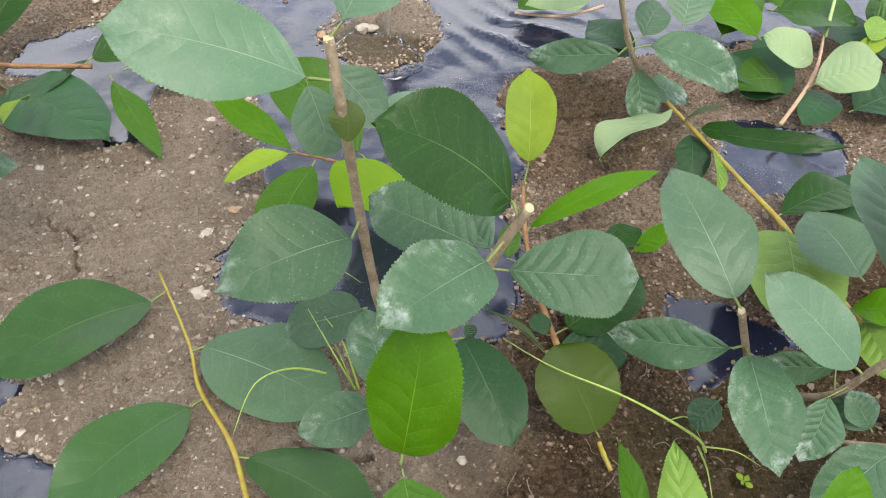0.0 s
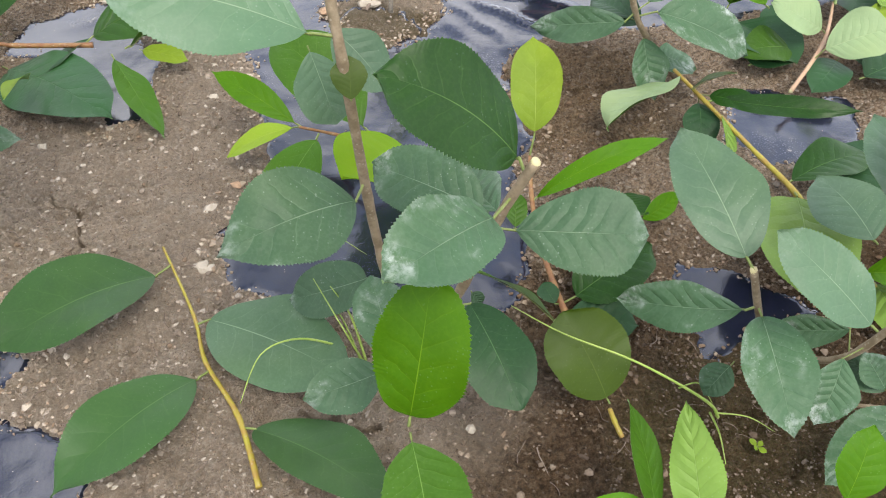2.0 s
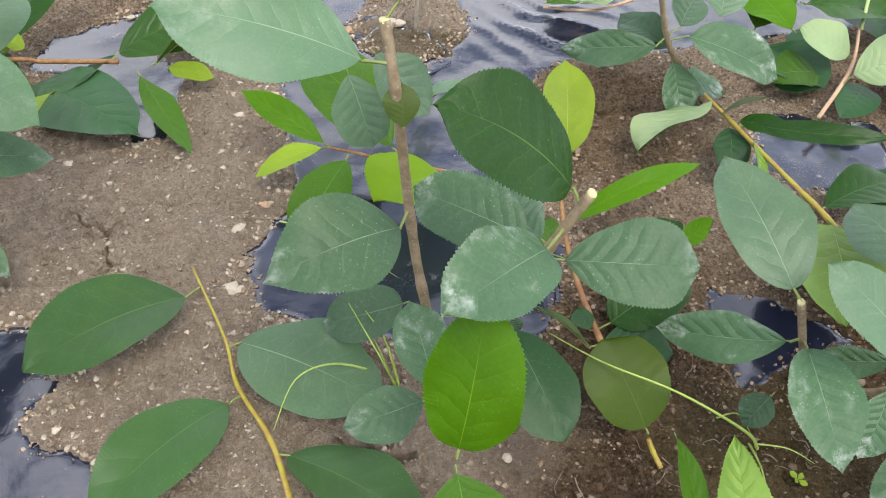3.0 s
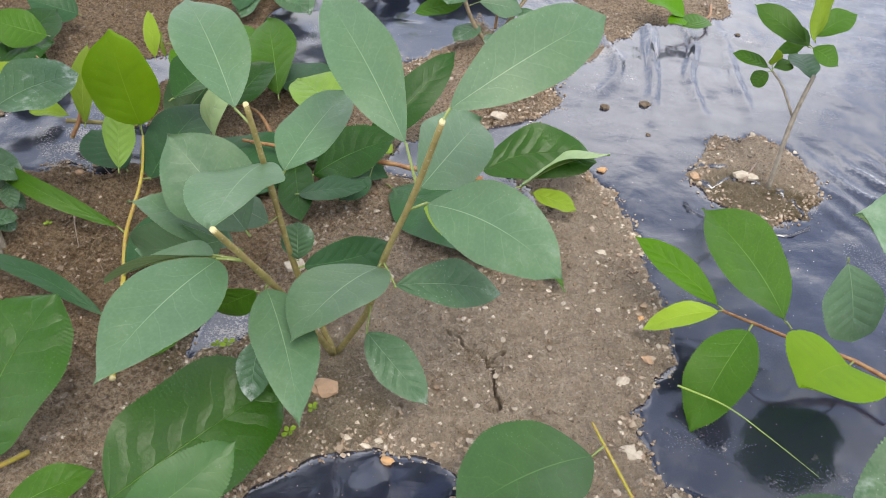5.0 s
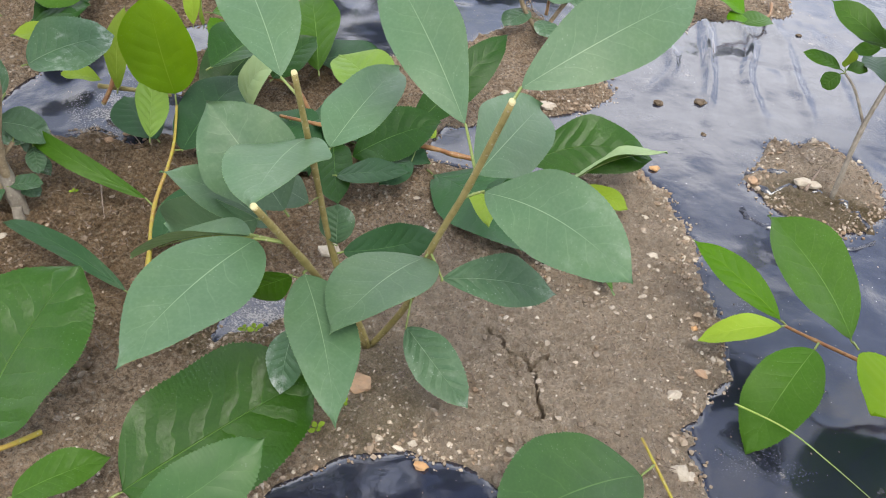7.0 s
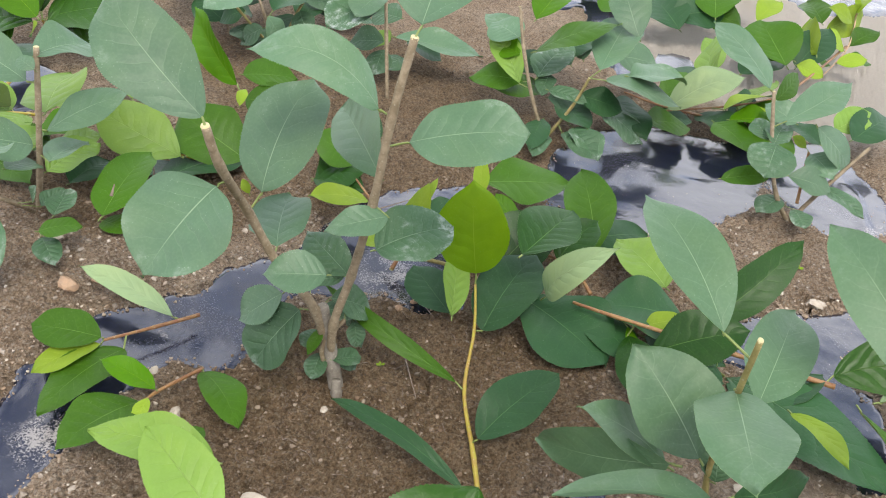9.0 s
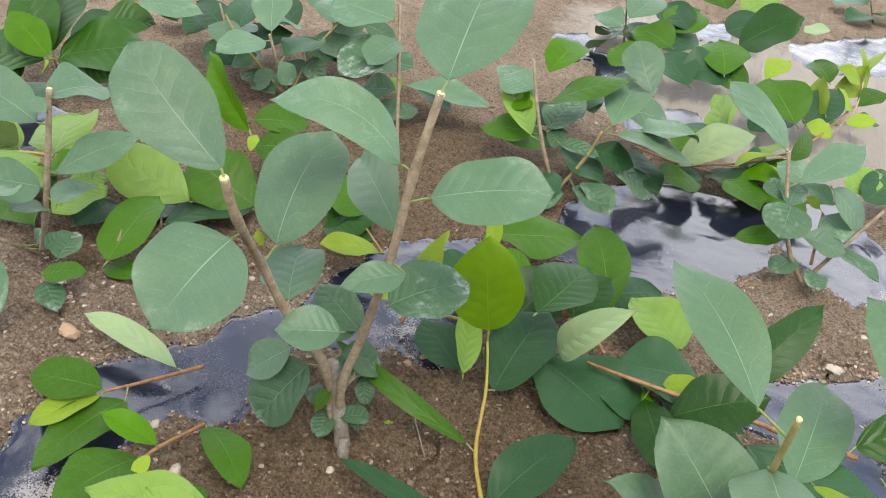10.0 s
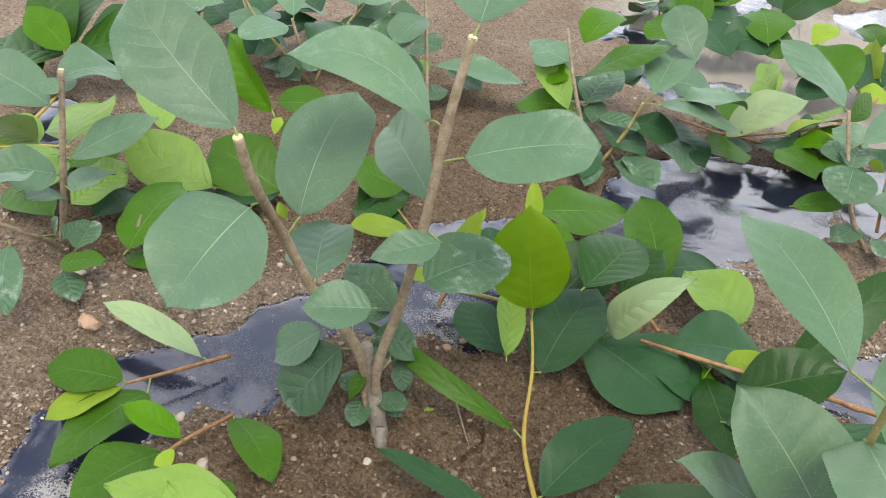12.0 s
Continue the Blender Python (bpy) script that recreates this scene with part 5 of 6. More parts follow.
d_root = shrub_root((0.231, 0.333, 0.0), "low pruned shrub with short cut stems and dusty leaves")
stem(d_root, [(0.229, 0.333, -0.000), (0.198, 0.311, 0.060), (0.179, 0.306, 0.108)], 0.0022, 0.0019, "brown", cut=True)
stem(d_root, [(0.231, 0.333, -0.000), (0.244, 0.303, 0.040), (0.253, 0.294, 0.080), (0.268, 0.288, 0.125)], 0.0022, 0.0018, "brown", cut=True)
leaf(d_root, (0.178, 0.308, 0.109), (0.154, 0.381, 0.132), 0.043, "blue", belly=0.44, point=0.75)
leaf(d_root, (0.186, 0.303, 0.081), (0.128, 0.336, 0.051), 0.027, "dusty", roll=-25, belly=0.46, point=0.95)
leaf(d_root, (0.189, 0.303, 0.082), (0.195, 0.244, 0.061), 0.037, "dusty", belly=0.42, point=0.85)
leaf(d_root, (0.230, 0.276, 0.100), (0.182, 0.306, 0.135), 0.032, "blue", belly=0.46, point=0.8)
leaf(d_root, (0.236, 0.292, 0.060), (0.222, 0.268, 0.032), 0.026, "dusty")
leaf(d_root, (0.262, 0.281, 0.040), (0.252, 0.301, 0.050), 0.019, "dusty")
leaf(d_root, (0.263, 0.290, 0.120), (0.285, 0.393, 0.150), 0.054, "blue")
leaf(d_root, (0.272, 0.310, 0.100), (0.269, 0.409, 0.120), 0.042, "blue", roll=4)
leaf(d_root, (0.191, 0.307, 0.032), (0.176, 0.297, 0.013), 0.018, "dusty", flat=True)
leaf(d_root, (0.264, 0.292, 0.090), (0.298, 0.273, 0.080), 0.028, "blue")
leaf(d_root, (0.278, 0.278, 0.032), (0.222, 0.240, 0.023), 0.032, "dusty", flat=True)
leaf(d_root, (0.253, 0.315, 0.050), (0.216, 0.330, 0.030), 0.019, "dusty", roll=-24)
leaf(d_root, (0.267, 0.283, 0.040), (0.247, 0.302, 0.040), 0.022, "dusty")
leaf(d_root, (0.213, 0.216, 0.050), (0.226, 0.242, 0.075), 0.024, "bright")
leaf(d_root, (0.289, 0.378, 0.050), (0.272, 0.437, 0.050), 0.048, "blue")
leaf(d_root, (0.288, 0.283, 0.022), (0.320, 0.262, 0.023), 0.028, "blue", flat=True)
leaf(d_root, (0.290, 0.312, 0.027), (0.323, 0.294, 0.018), 0.020, "pale", flat=True)
stem(d_root, [(0.257, 0.290, 0.015), (0.288, 0.288, 0.014), (0.332, 0.285, 0.014)], 0.0011, 0.0013, "brown")

o_root = shoot_root((0.148, 0.223, 0.0))
stem(o_root, [(0.128, 0.207, 0.045), (0.149, 0.205, 0.030), (0.178, 0.205, 0.010)], 0.0012, 0.0018, "yellow")
leaf(o_root, (0.128, 0.207, 0.045), (0.117, 0.256, 0.075), 0.024, "mid", point=1.0, roll=48)
leaf(o_root, (0.148, 0.205, 0.045), (0.142, 0.252, 0.080), 0.024, "paleg", roll=-27, belly=0.36, point=1.0)
leaf(o_root, (0.134, 0.208, 0.040), (0.095, 0.217, 0.050), 0.017, "bright", roll=7)

e_root = shoot_root((0.272, 0.512, 0.0), "olive-stemmed cut shoot with dark and yellow-green leaves")
stem(e_root, [(0.209, 0.570, 0.040), (0.226, 0.535, 0.036), (0.255, 0.481, 0.028), (0.270, 0.452, 0.024), (0.296, 0.387, 0.014), (0.319, 0.349, 0.010)], 0.0013, 0.0024, "yellow")
leaf(e_root, (0.205, 0.554, 0.043), (0.150, 0.511, 0.030), 0.066, "pale", roll=62, belly=0.4, point=0.9)
leaf(e_root, (0.230, 0.536, 0.038), (0.320, 0.496, 0.058), 0.018, "dark", arch=0.08, sway=0.06, point=0.9)
leaf(e_root, (0.227, 0.541, 0.038), (0.259, 0.517, 0.045), 0.017, "dark")
leaf(e_root, (0.224, 0.544, 0.032), (0.218, 0.500, 0.015), 0.026, "deep", flat=True)
leaf(e_root, (0.235, 0.522, 0.036), (0.233, 0.483, 0.023), 0.017, "paleg", flat=True, roll=-42)
leaf(e_root, (0.268, 0.461, 0.024), (0.339, 0.493, 0.023), 0.036, "dark", flat=True)
leaf(e_root, (0.270, 0.449, 0.027), (0.246, 0.353, 0.031), 0.064, "paleg", flat=True, point=0.5)
leaf(e_root, (0.294, 0.384, 0.018), (0.325, 0.368, 0.033), 0.027, "bright", flat=True)
leaf(e_root, (0.302, 0.382, 0.014), (0.306, 0.327, 0.015), 0.023, "paleg", flat=True, roll=31)
leaf(e_root, (0.300, 0.464, 0.014), (0.358, 0.498, 0.023), 0.045, "deep", flat=True)
leaf(e_root, (0.215, 0.545, 0.040), (0.243, 0.537, 0.060), 0.015, "olive", roll=-55)

m_root = shrub_root((0.226, 0.613, 0.0), "pruned shrub with whitish dusty leaves behind cut shoots")
stem(m_root, [(0.229, 0.613, -0.000), (0.186, 0.586, 0.060), (0.170, 0.576, 0.090), (0.154, 0.567, 0.137)], 0.0025, 0.0020, "brown", cut=True)
leaf(m_root, (0.169, 0.572, 0.080), (0.100, 0.598, 0.059), 0.026, "dusty", roll=-28)
leaf(m_root, (0.184, 0.579, 0.086), (0.264, 0.574, 0.050), 0.041, "dusty", point=0.8)
leaf(m_root, (0.184, 0.586, 0.060), (0.196, 0.558, 0.020), 0.029, "dusty")
leaf(m_root, (0.180, 0.578, 0.090), (0.205, 0.630, 0.090), 0.026, "dusty")
leaf(m_root, (0.169, 0.654, 0.100), (0.100, 0.639, 0.080), 0.035, "pale")
leaf(m_root, (0.157, 0.570, 0.135), (0.211, 0.623, 0.150), 0.032, "blue", roll=-33)
leaf(m_root, (0.157, 0.574, 0.135), (0.133, 0.624, 0.150), 0.030, "blue")
leaf(m_root, (0.190, 0.614, 0.050), (0.162, 0.685, 0.040), 0.032, "deep", roll=-21)
leaf(m_root, (0.220, 0.610, 0.080), (0.230, 0.651, 0.100), 0.037, "blue", blunt=True)
leaf(m_root, (0.200, 0.606, 0.032), (0.239, 0.605, 0.015), 0.034, "dusty", flat=True)
leaf(m_root, (0.185, 0.624, 0.050), (0.160, 0.669, 0.040), 0.024, "deep")

n_root = shoot_root((0.339, 0.632, 0.0), "heap of cut shoots with pale upturned leaves")
stem(n_root, [(0.374, 0.688, 0.030), (0.349, 0.632, 0.025), (0.311, 0.582, 0.012)], 0.0012, 0.0019, "pink", cut=True)
stem(n_root, [(0.390, 0.728, 0.060), (0.374, 0.684, 0.030)], 0.0014, 0.0016, "young")
leaf(n_root, (0.340, 0.615, 0.028), (0.391, 0.615, 0.050), 0.044, "pale", blunt=True)
leaf(n_root, (0.353, 0.645, 0.028), (0.305, 0.653, 0.050), 0.035, "pale")
leaf(n_root, (0.332, 0.641, 0.014), (0.281, 0.631, 0.015), 0.042, "mid", flat=True)
leaf(n_root, (0.365, 0.628, 0.012), (0.329, 0.584, 0.009), 0.034, "deep", flat=True)
leaf(n_root, (0.374, 0.602, 0.010), (0.442, 0.636, 0.015), 0.052, "deep", flat=True)
leaf(n_root, (0.333, 0.726, 0.032), (0.407, 0.699, 0.033), 0.063, "glossy", flat=True)
leaf(n_root, (0.284, 0.691, 0.022), (0.323, 0.757, 0.033), 0.043, "mid", flat=True)
leaf(n_root, (0.315, 0.677, 0.030), (0.286, 0.738, 0.040), 0.041, "bright")
leaf(n_root, (0.411, 0.693, 0.040), (0.461, 0.698, 0.050), 0.041, "glossy")
leaf(n_root, (0.401, 0.660, 0.040), (0.416, 0.686, 0.050), 0.020, "paleg")
leaf(n_root, (0.389, 0.661, 0.030), (0.418, 0.665, 0.040), 0.016, "young")
leaf(n_root, (0.455, 0.660, 0.022), (0.419, 0.677, 0.023), 0.032, "deep", flat=True)
leaf(n_root, (0.397, 0.732, 0.040), (0.329, 0.745, 0.040), 0.044, "mid")
leaf(n_root, (0.291, 0.688, 0.012), (0.328, 0.621, 0.011), 0.060, "deep", flat=True)
leaf(n_root, (0.289, 0.623, 0.008), (0.338, 0.662, 0.013), 0.046, "deep", flat=True)
leaf(n_root, (0.329, 0.722, 0.022), (0.279, 0.704, 0.033), 0.043, "dark", flat=True)
leaf(n_root, (0.429, 0.664, 0.012), (0.493, 0.696, 0.018), 0.055, "mid", flat=True)
leaf(n_root, (0.458, 0.697, 0.020), (0.434, 0.744, 0.040), 0.045, "glossy")
leaf(n_root, (0.389, 0.753, 0.017), (0.417, 0.692, 0.013), 0.054, "deep", flat=True)
leaf(n_root, (0.354, 0.754, 0.022), (0.302, 0.789, 0.033), 0.051, "mid", flat=True)
leaf(n_root, (0.412, 0.610, 0.008), (0.383, 0.648, 0.011), 0.039, "dark", flat=True)
leaf(n_root, (0.358, 0.693, 0.010), (0.311, 0.679, 0.013), 0.039, "deep", flat=True)
leaf(n_root, (0.487, 0.711, 0.030), (0.442, 0.717, 0.050), 0.039, "mid")
leaf(n_root, (0.270, 0.744, 0.030), (0.306, 0.753, 0.050), 0.033, "bright")
leaf(n_root, (0.140, 0.752, 0.012), (0.175, 0.753, 0.023), 0.030, "pale", flat=True, blunt=True)
leaf(n_root, (0.105, 0.751, 0.012), (0.151, 0.768, 0.023), 0.039, "mid", flat=True)
leaf(n_root, (0.112, 0.777, 0.022), (0.136, 0.806, 0.033), 0.031, "mid", flat=True)
stem(n_root, [(0.105, 0.752, 0.008), (0.151, 0.748, 0.008), (0.192, 0.765, 0.010)], 0.0012, 0.0016, "pink")

q_root = shoot_root((0.104, 0.417, 0.0), "red-stemmed cut shoot with dark leaves under a shrub")
stem(q_root, [(0.094, 0.489, 0.022), (0.093, 0.453, 0.018), (0.095, 0.419, 0.014), (0.102, 0.380, 0.010), (0.108, 0.356, 0.008)], 0.0014, 0.0022, "red", cut=True)
leaf(q_root, (0.097, 0.494, 0.033), (0.096, 0.549, 0.082), 0.036, "young", point=0.7)
leaf(q_root, (0.091, 0.449, 0.017), (0.185, 0.478, 0.048), 0.017, "bright", arch=0.16)
leaf(q_root, (0.110, 0.366, 0.012), (0.164, 0.399, 0.027), 0.038, "dark", flat=True, point=0.55)
leaf(q_root, (0.107, 0.358, 0.010), (0.150, 0.349, 0.009), 0.036, "deep", flat=True)
leaf(q_root, (0.123, 0.290, 0.016), (0.097, 0.326, 0.051), 0.046, "olive", belly=0.52, point=0.5)
stem(q_root, [(0.123, 0.288, 0.014), (0.126, 0.284, 0.008), (0.130, 0.277, 0.003)], 0.0013, 0.0015, "yellow")
leaf(q_root, (0.102, 0.347, 0.014), (0.049, 0.371, 0.033), 0.026, "mid", flat=True, roll=59)
leaf(q_root, (0.102, 0.363, 0.010), (0.095, 0.379, 0.013), 0.014, "deep", flat=True)
leaf(q_root, (0.079, 0.414, 0.022), (0.082, 0.440, 0.033), 0.015, "mid", flat=True)
leaf(q_root, (0.164, 0.433, 0.014), (0.196, 0.455, 0.019), 0.016, "bright", flat=True, roll=52)
leaf(q_root, (0.155, 0.462, 0.012), (0.170, 0.436, 0.018), 0.024, "dark", flat=True)

z_root = shrub_root((-0.015, 0.717, 0.0), "small bare-stemmed shrub growing in a hole of the film")
stem(z_root, [(-0.015, 0.717, -0.000), (-0.010, 0.741, 0.055), (-0.003, 0.753, 0.095)], 0.0023, 0.0017, "grey")
stem(z_root, [(-0.008, 0.744, 0.055), (-0.024, 0.753, 0.080), (-0.035, 0.760, 0.090)], 0.0012, 0.0009, "grey")
leaf(z_root, (-0.015, 0.753, 0.120), (-0.064, 0.774, 0.140), 0.025, "mid")
leaf(z_root, (-0.015, 0.758, 0.125), (0.020, 0.783, 0.140), 0.023, "mid")
leaf(z_root, (-0.015, 0.753, 0.120), (0.009, 0.743, 0.110), 0.021, "mid")
leaf(z_root, (-0.003, 0.753, 0.090), (-0.009, 0.803, 0.090), 0.025, "deep", blunt=True)
leaf(z_root, (-0.011, 0.776, 0.110), (-0.034, 0.777, 0.100), 0.013, "mid")
leaf(z_root, (-0.010, 0.760, 0.120), (-0.030, 0.742, 0.170), 0.033, "young")
leaf(z_root, (-0.036, 0.765, 0.090), (-0.069, 0.773, 0.095), 0.015, "mid", roll=7)
leaf(z_root, (-0.036, 0.765, 0.090), (-0.016, 0.778, 0.090), 0.013, "mid")
leaf(z_root, (-0.037, 0.761, 0.090), (-0.047, 0.758, 0.075), 0.015, "mid", blunt=True)
leaf(z_root, (-0.035, 0.768, 0.090), (-0.037, 0.760, 0.110), 0.012, "young")
leaf(z_root, (-0.015, 0.748, 0.120), (-0.039, 0.781, 0.120), 0.020, "mid")

z2_root = shoot_root((-0.083, 1.063, 0.0))
stem(z2_root, [(-0.100, 1.019, 0.012), (-0.059, 1.054, 0.008), (-0.051, 1.101, 0.008)], 0.0012, 0.0018, "red")
leaf(z2_root, (-0.084, 1.029, 0.016), (-0.137, 1.042, 0.033), 0.045, "bright", flat=True)
leaf(z2_root, (-0.090, 1.007, 0.014), (-0.057, 1.042, 0.013), 0.032, "mid", flat=True)
leaf(z2_root, (-0.084, 1.029, 0.016), (-0.106, 1.008, 0.015), 0.020, "bright", flat=True)

v1_root = shoot_root((-1.024, 0.596, 0.0), "cut shoot with yellow-green leaves under a shrub")
stem(v1_root, [(-1.090, 0.607, 0.020), (-1.059, 0.634, 0.020), (-1.041, 0.651, 0.015)], 0.0010, 0.0018, "yellow")
leaf(v1_root, (-1.041, 0.638, 0.022), (-1.048, 0.575, 0.023), 0.051, "paleg", flat=True)
leaf(v1_root, (-1.006, 0.606, 0.022), (-0.977, 0.657, 0.033), 0.047, "bright", flat=True)
leaf(v1_root, (-0.967, 0.592, 0.023), (-0.943, 0.630, 0.033), 0.037, "paleg", flat=True)
leaf(v1_root, (-1.044, 0.597, 0.014), (-0.982, 0.599, 0.015), 0.047, "mid", flat=True)
leaf(v1_root, (-1.030, 0.564, 0.014), (-0.946, 0.542, 0.018), 0.037, "mid", flat=True, roll=6)
leaf(v1_root, (-0.928, 0.563, 0.013), (-0.924, 0.617, 0.014), 0.044, "deep", flat=True)
leaf(v1_root, (-1.065, 0.639, 0.022), (-1.115, 0.632, 0.033), 0.042, "olive", flat=True)
leaf(v1_root, (-1.069, 0.726, 0.022), (-1.013, 0.663, 0.023), 0.035, "paleg", flat=True, roll=46)
leaf(v1_root, (-0.898, 0.603, 0.010), (-0.887, 0.654, 0.009), 0.042, "deep", flat=True)
leaf(v1_root, (-0.857, 0.528, 0.019), (-0.826, 0.525, 0.019), 0.024, "mid", flat=True)
leaf(v1_root, (-0.892, 0.653, 0.010), (-0.847, 0.703, 0.013), 0.053, "deep", flat=True)
leaf(v1_root, (-1.178, 0.752, 0.030), (-1.278, 0.782, 0.046), 0.052, "glossy")
leaf(v1_root, (-1.233, 0.934, 0.050), (-1.167, 0.968, 0.050), 0.060, "glossy")
leaf(v1_root, (-1.168, 0.714, 0.012), (-1.171, 0.785, 0.018), 0.057, "deep", flat=True)

v2_root = shrub_root((-1.054, 0.990, 0.0), "low leafy shrub with dark blue-green leaves")
stem(v2_root, [(-1.043, 0.986, -0.000), (-1.056, 0.981, 0.050), (-1.092, 1.006, 0.090)], 0.0019, 0.0014, "brown")
leaf(v2_root, (-1.033, 0.960, 0.030), (-1.095, 0.983, 0.040), 0.049, "deep")
leaf(v2_root, (-1.041, 0.965, 0.050), (-1.018, 1.003, 0.030), 0.039, "blue")
leaf(v2_root, (-1.052, 0.975, 0.060), (-1.144, 1.025, 0.075), 0.047, "deep")
leaf(v2_root, (-1.031, 0.970, 0.022), (-0.970, 0.957, 0.011), 0.051, "dusty", flat=True)
leaf(v2_root, (-0.991, 1.077, 0.050), (-0.935, 1.112, 0.030), 0.055, "blue")
leaf(v2_root, (-1.029, 1.109, 0.050), (-1.117, 1.169, 0.060), 0.057, "deep")
leaf(v2_root, (-0.963, 1.032, 0.022), (-0.984, 1.132, 0.033), 0.047, "deep", flat=True)
leaf(v2_root, (-0.995, 1.130, 0.070), (-1.067, 1.201, 0.099), 0.053, "blue")
leaf(v2_root, (-0.971, 1.110, 0.032), (-0.921, 1.087, 0.018), 0.046, "dusty", flat=True)
leaf(v2_root, (-0.938, 1.144, 0.080), (-0.965, 1.095, 0.060), 0.047, "blue")
leaf(v2_root, (-1.049, 1.036, 0.070), (-1.029, 1.109, 0.050), 0.062, "blue")

v3_root = shoot_root((-0.483, 1.144, 0.0), "cut leafy shoot lying across the plastic film")
stem(v3_root, [(-0.516, 1.072, 0.030), (-0.464, 1.083, 0.020), (-0.400, 1.101, 0.014)], 0.0010, 0.0018, "red")
leaf(v3_root, (-0.479, 1.085, 0.020), (-0.429, 1.158, 0.040), 0.042, "mid")
leaf(v3_root, (-0.479, 1.060, 0.012), (-0.424, 1.069, 0.015), 0.045, "deep", flat=True)
leaf(v3_root, (-0.526, 1.014, 0.032), (-0.464, 1.048, 0.015), 0.059, "deep", flat=True)
leaf(v3_root, (-0.546, 1.107, 0.060), (-0.489, 1.138, 0.050), 0.052, "blue")
leaf(v3_root, (-0.585, 1.059, 0.050), (-0.625, 1.081, 0.070), 0.041, "blue")
leaf(v3_root, (-0.613, 1.081, 0.050), (-0.587, 1.141, 0.070), 0.053, "deep")
leaf(v3_root, (-0.599, 1.017, 0.032), (-0.658, 0.970, 0.033), 0.060, "mid", flat=True)
leaf(v3_root, (-0.645, 1.016, 0.040), (-0.620, 1.076, 0.050), 0.047, "deep")
leaf(v3_root, (-0.427, 1.095, 0.014), (-0.367, 1.074, 0.011), 0.051, "deep", flat=True)
leaf(v3_root, (-0.365, 1.097, 0.017), (-0.317, 1.155, 0.033), 0.048, "mid", flat=True)
leaf(v3_root, (-0.305, 1.083, 0.040), (-0.349, 1.100, 0.050), 0.039, "blue")
leaf(v3_root, (-0.271, 1.083, 0.022), (-0.315, 1.099, 0.033), 0.038, "deep", flat=True)
leaf(v3_root, (-0.242, 1.099, 0.030), (-0.196, 1.183, 0.040), 0.051, "deep")
leaf(v3_root, (-0.262, 1.120, 0.030), (-0.222, 1.159, 0.050), 0.039, "paleg")
leaf(v3_root, (-0.396, 1.296, 0.040), (-0.359, 1.377, 0.060), 0.053, "mid")
leaf(v3_root, (-0.386, 1.260, 0.022), (-0.339, 1.347, 0.033), 0.060, "deep", flat=True)
leaf(v3_root, (-0.555, 1.328, 0.050), (-0.619, 1.367, 0.060), 0.061, "mid")
leaf(v3_root, (-0.485, 1.366, 0.030), (-0.547, 1.439, 0.050), 0.073, "deep")
leaf(v3_root, (-0.536, 1.488, 0.050), (-0.615, 1.532, 0.060), 0.073, "mid")
leaf(v3_root, (-0.631, 1.474, 0.050), (-0.668, 1.537, 0.006), 0.084, "deep")
leaf(v3_root, (-0.526, 1.623, 0.050), (-0.597, 1.699, 0.070), 0.071, "deep")

v4_root = shrub_root((-0.658, 1.658, 0.0), "small pruned shrub with blue-green leaves far down the bed")
stem(v4_root, [(-0.632, 1.595, 0.000), (-0.633, 1.558, 0.050), (-0.641, 1.548, 0.100)], 0.0019, 0.0015, "brown")
leaf(v4_root, (-0.627, 1.519, 0.070), (-0.600, 1.617, 0.096), 0.069, "blue")
leaf(v4_root, (-0.628, 1.519, 0.060), (-0.690, 1.545, 0.060), 0.054, "blue")
leaf(v4_root, (-0.623, 1.524, 0.050), (-0.562, 1.543, 0.040), 0.052, "blue")
leaf(v4_root, (-0.629, 1.561, 0.032), (-0.670, 1.628, 0.009), 0.084, "deep", flat=True)
leaf(n1_root, (-0.618, 0.947, 0.054), (-0.679, 1.003, 0.092), 0.036, "paleg")
leaf(n1_root, (-0.636, 0.997, 0.079), (-0.707, 1.051, 0.093), 0.034, "blue")
leaf(n1_root, (-0.561, 0.939, 0.017), (-0.509, 0.911, 0.008), 0.046, "dusty", flat=True)
leaf(n1_root, (-0.575, 0.928, 0.017), (-0.575, 0.876, 0.009), 0.026, "dusty", flat=True)
leaf(n1_root, (-0.586, 0.993, 0.032), (-0.532, 0.950, 0.023), 0.044, "deep", flat=True)
leaf(n1_root, (-0.593, 0.970, 0.040), (-0.551, 0.992, 0.030), 0.034, "blue")
leaf(n1_root, (-0.519, 1.038, 0.032), (-0.466, 0.989, 0.013), 0.043, "deep", flat=True)
leaf(w_root, (-0.511, 1.392, 0.040), (-0.435, 1.446, 0.050), 0.075, "deep")
leaf(w_root, (-0.479, 1.438, 0.050), (-0.403, 1.428, 0.040), 0.062, "mid", blunt=True)
leaf(w_root, (-0.443, 1.549, 0.060), (-0.353, 1.559, 0.133), 0.093, "dark")
leaf(w_root, (-0.315, 1.319, 0.040), (-0.384, 1.347, 0.060), 0.061, "mid")
leaf(w_root, (-0.378, 1.126, 0.020), (-0.338, 1.222, 0.037), 0.044, "paleg", roll=-45)
leaf(w_root, (-0.413, 1.267, 0.020), (-0.447, 1.307, 0.050), 0.034, "paleg")
leaf(w_root, (-0.389, 1.117, 0.014), (-0.324, 1.157, 0.009), 0.084, "deep", flat=True)
leaf(w_root, (-0.353, 1.107, 0.014), (-0.302, 1.049, 0.011), 0.054, "mid", flat=True)
leaf(w_root, (-0.321, 1.113, 0.022), (-0.366, 1.111, 0.033), 0.037, "young", flat=True)
leaf(w_root, (-0.282, 1.507, 0.050), (-0.313, 1.583, 0.060), 0.052, "mid")
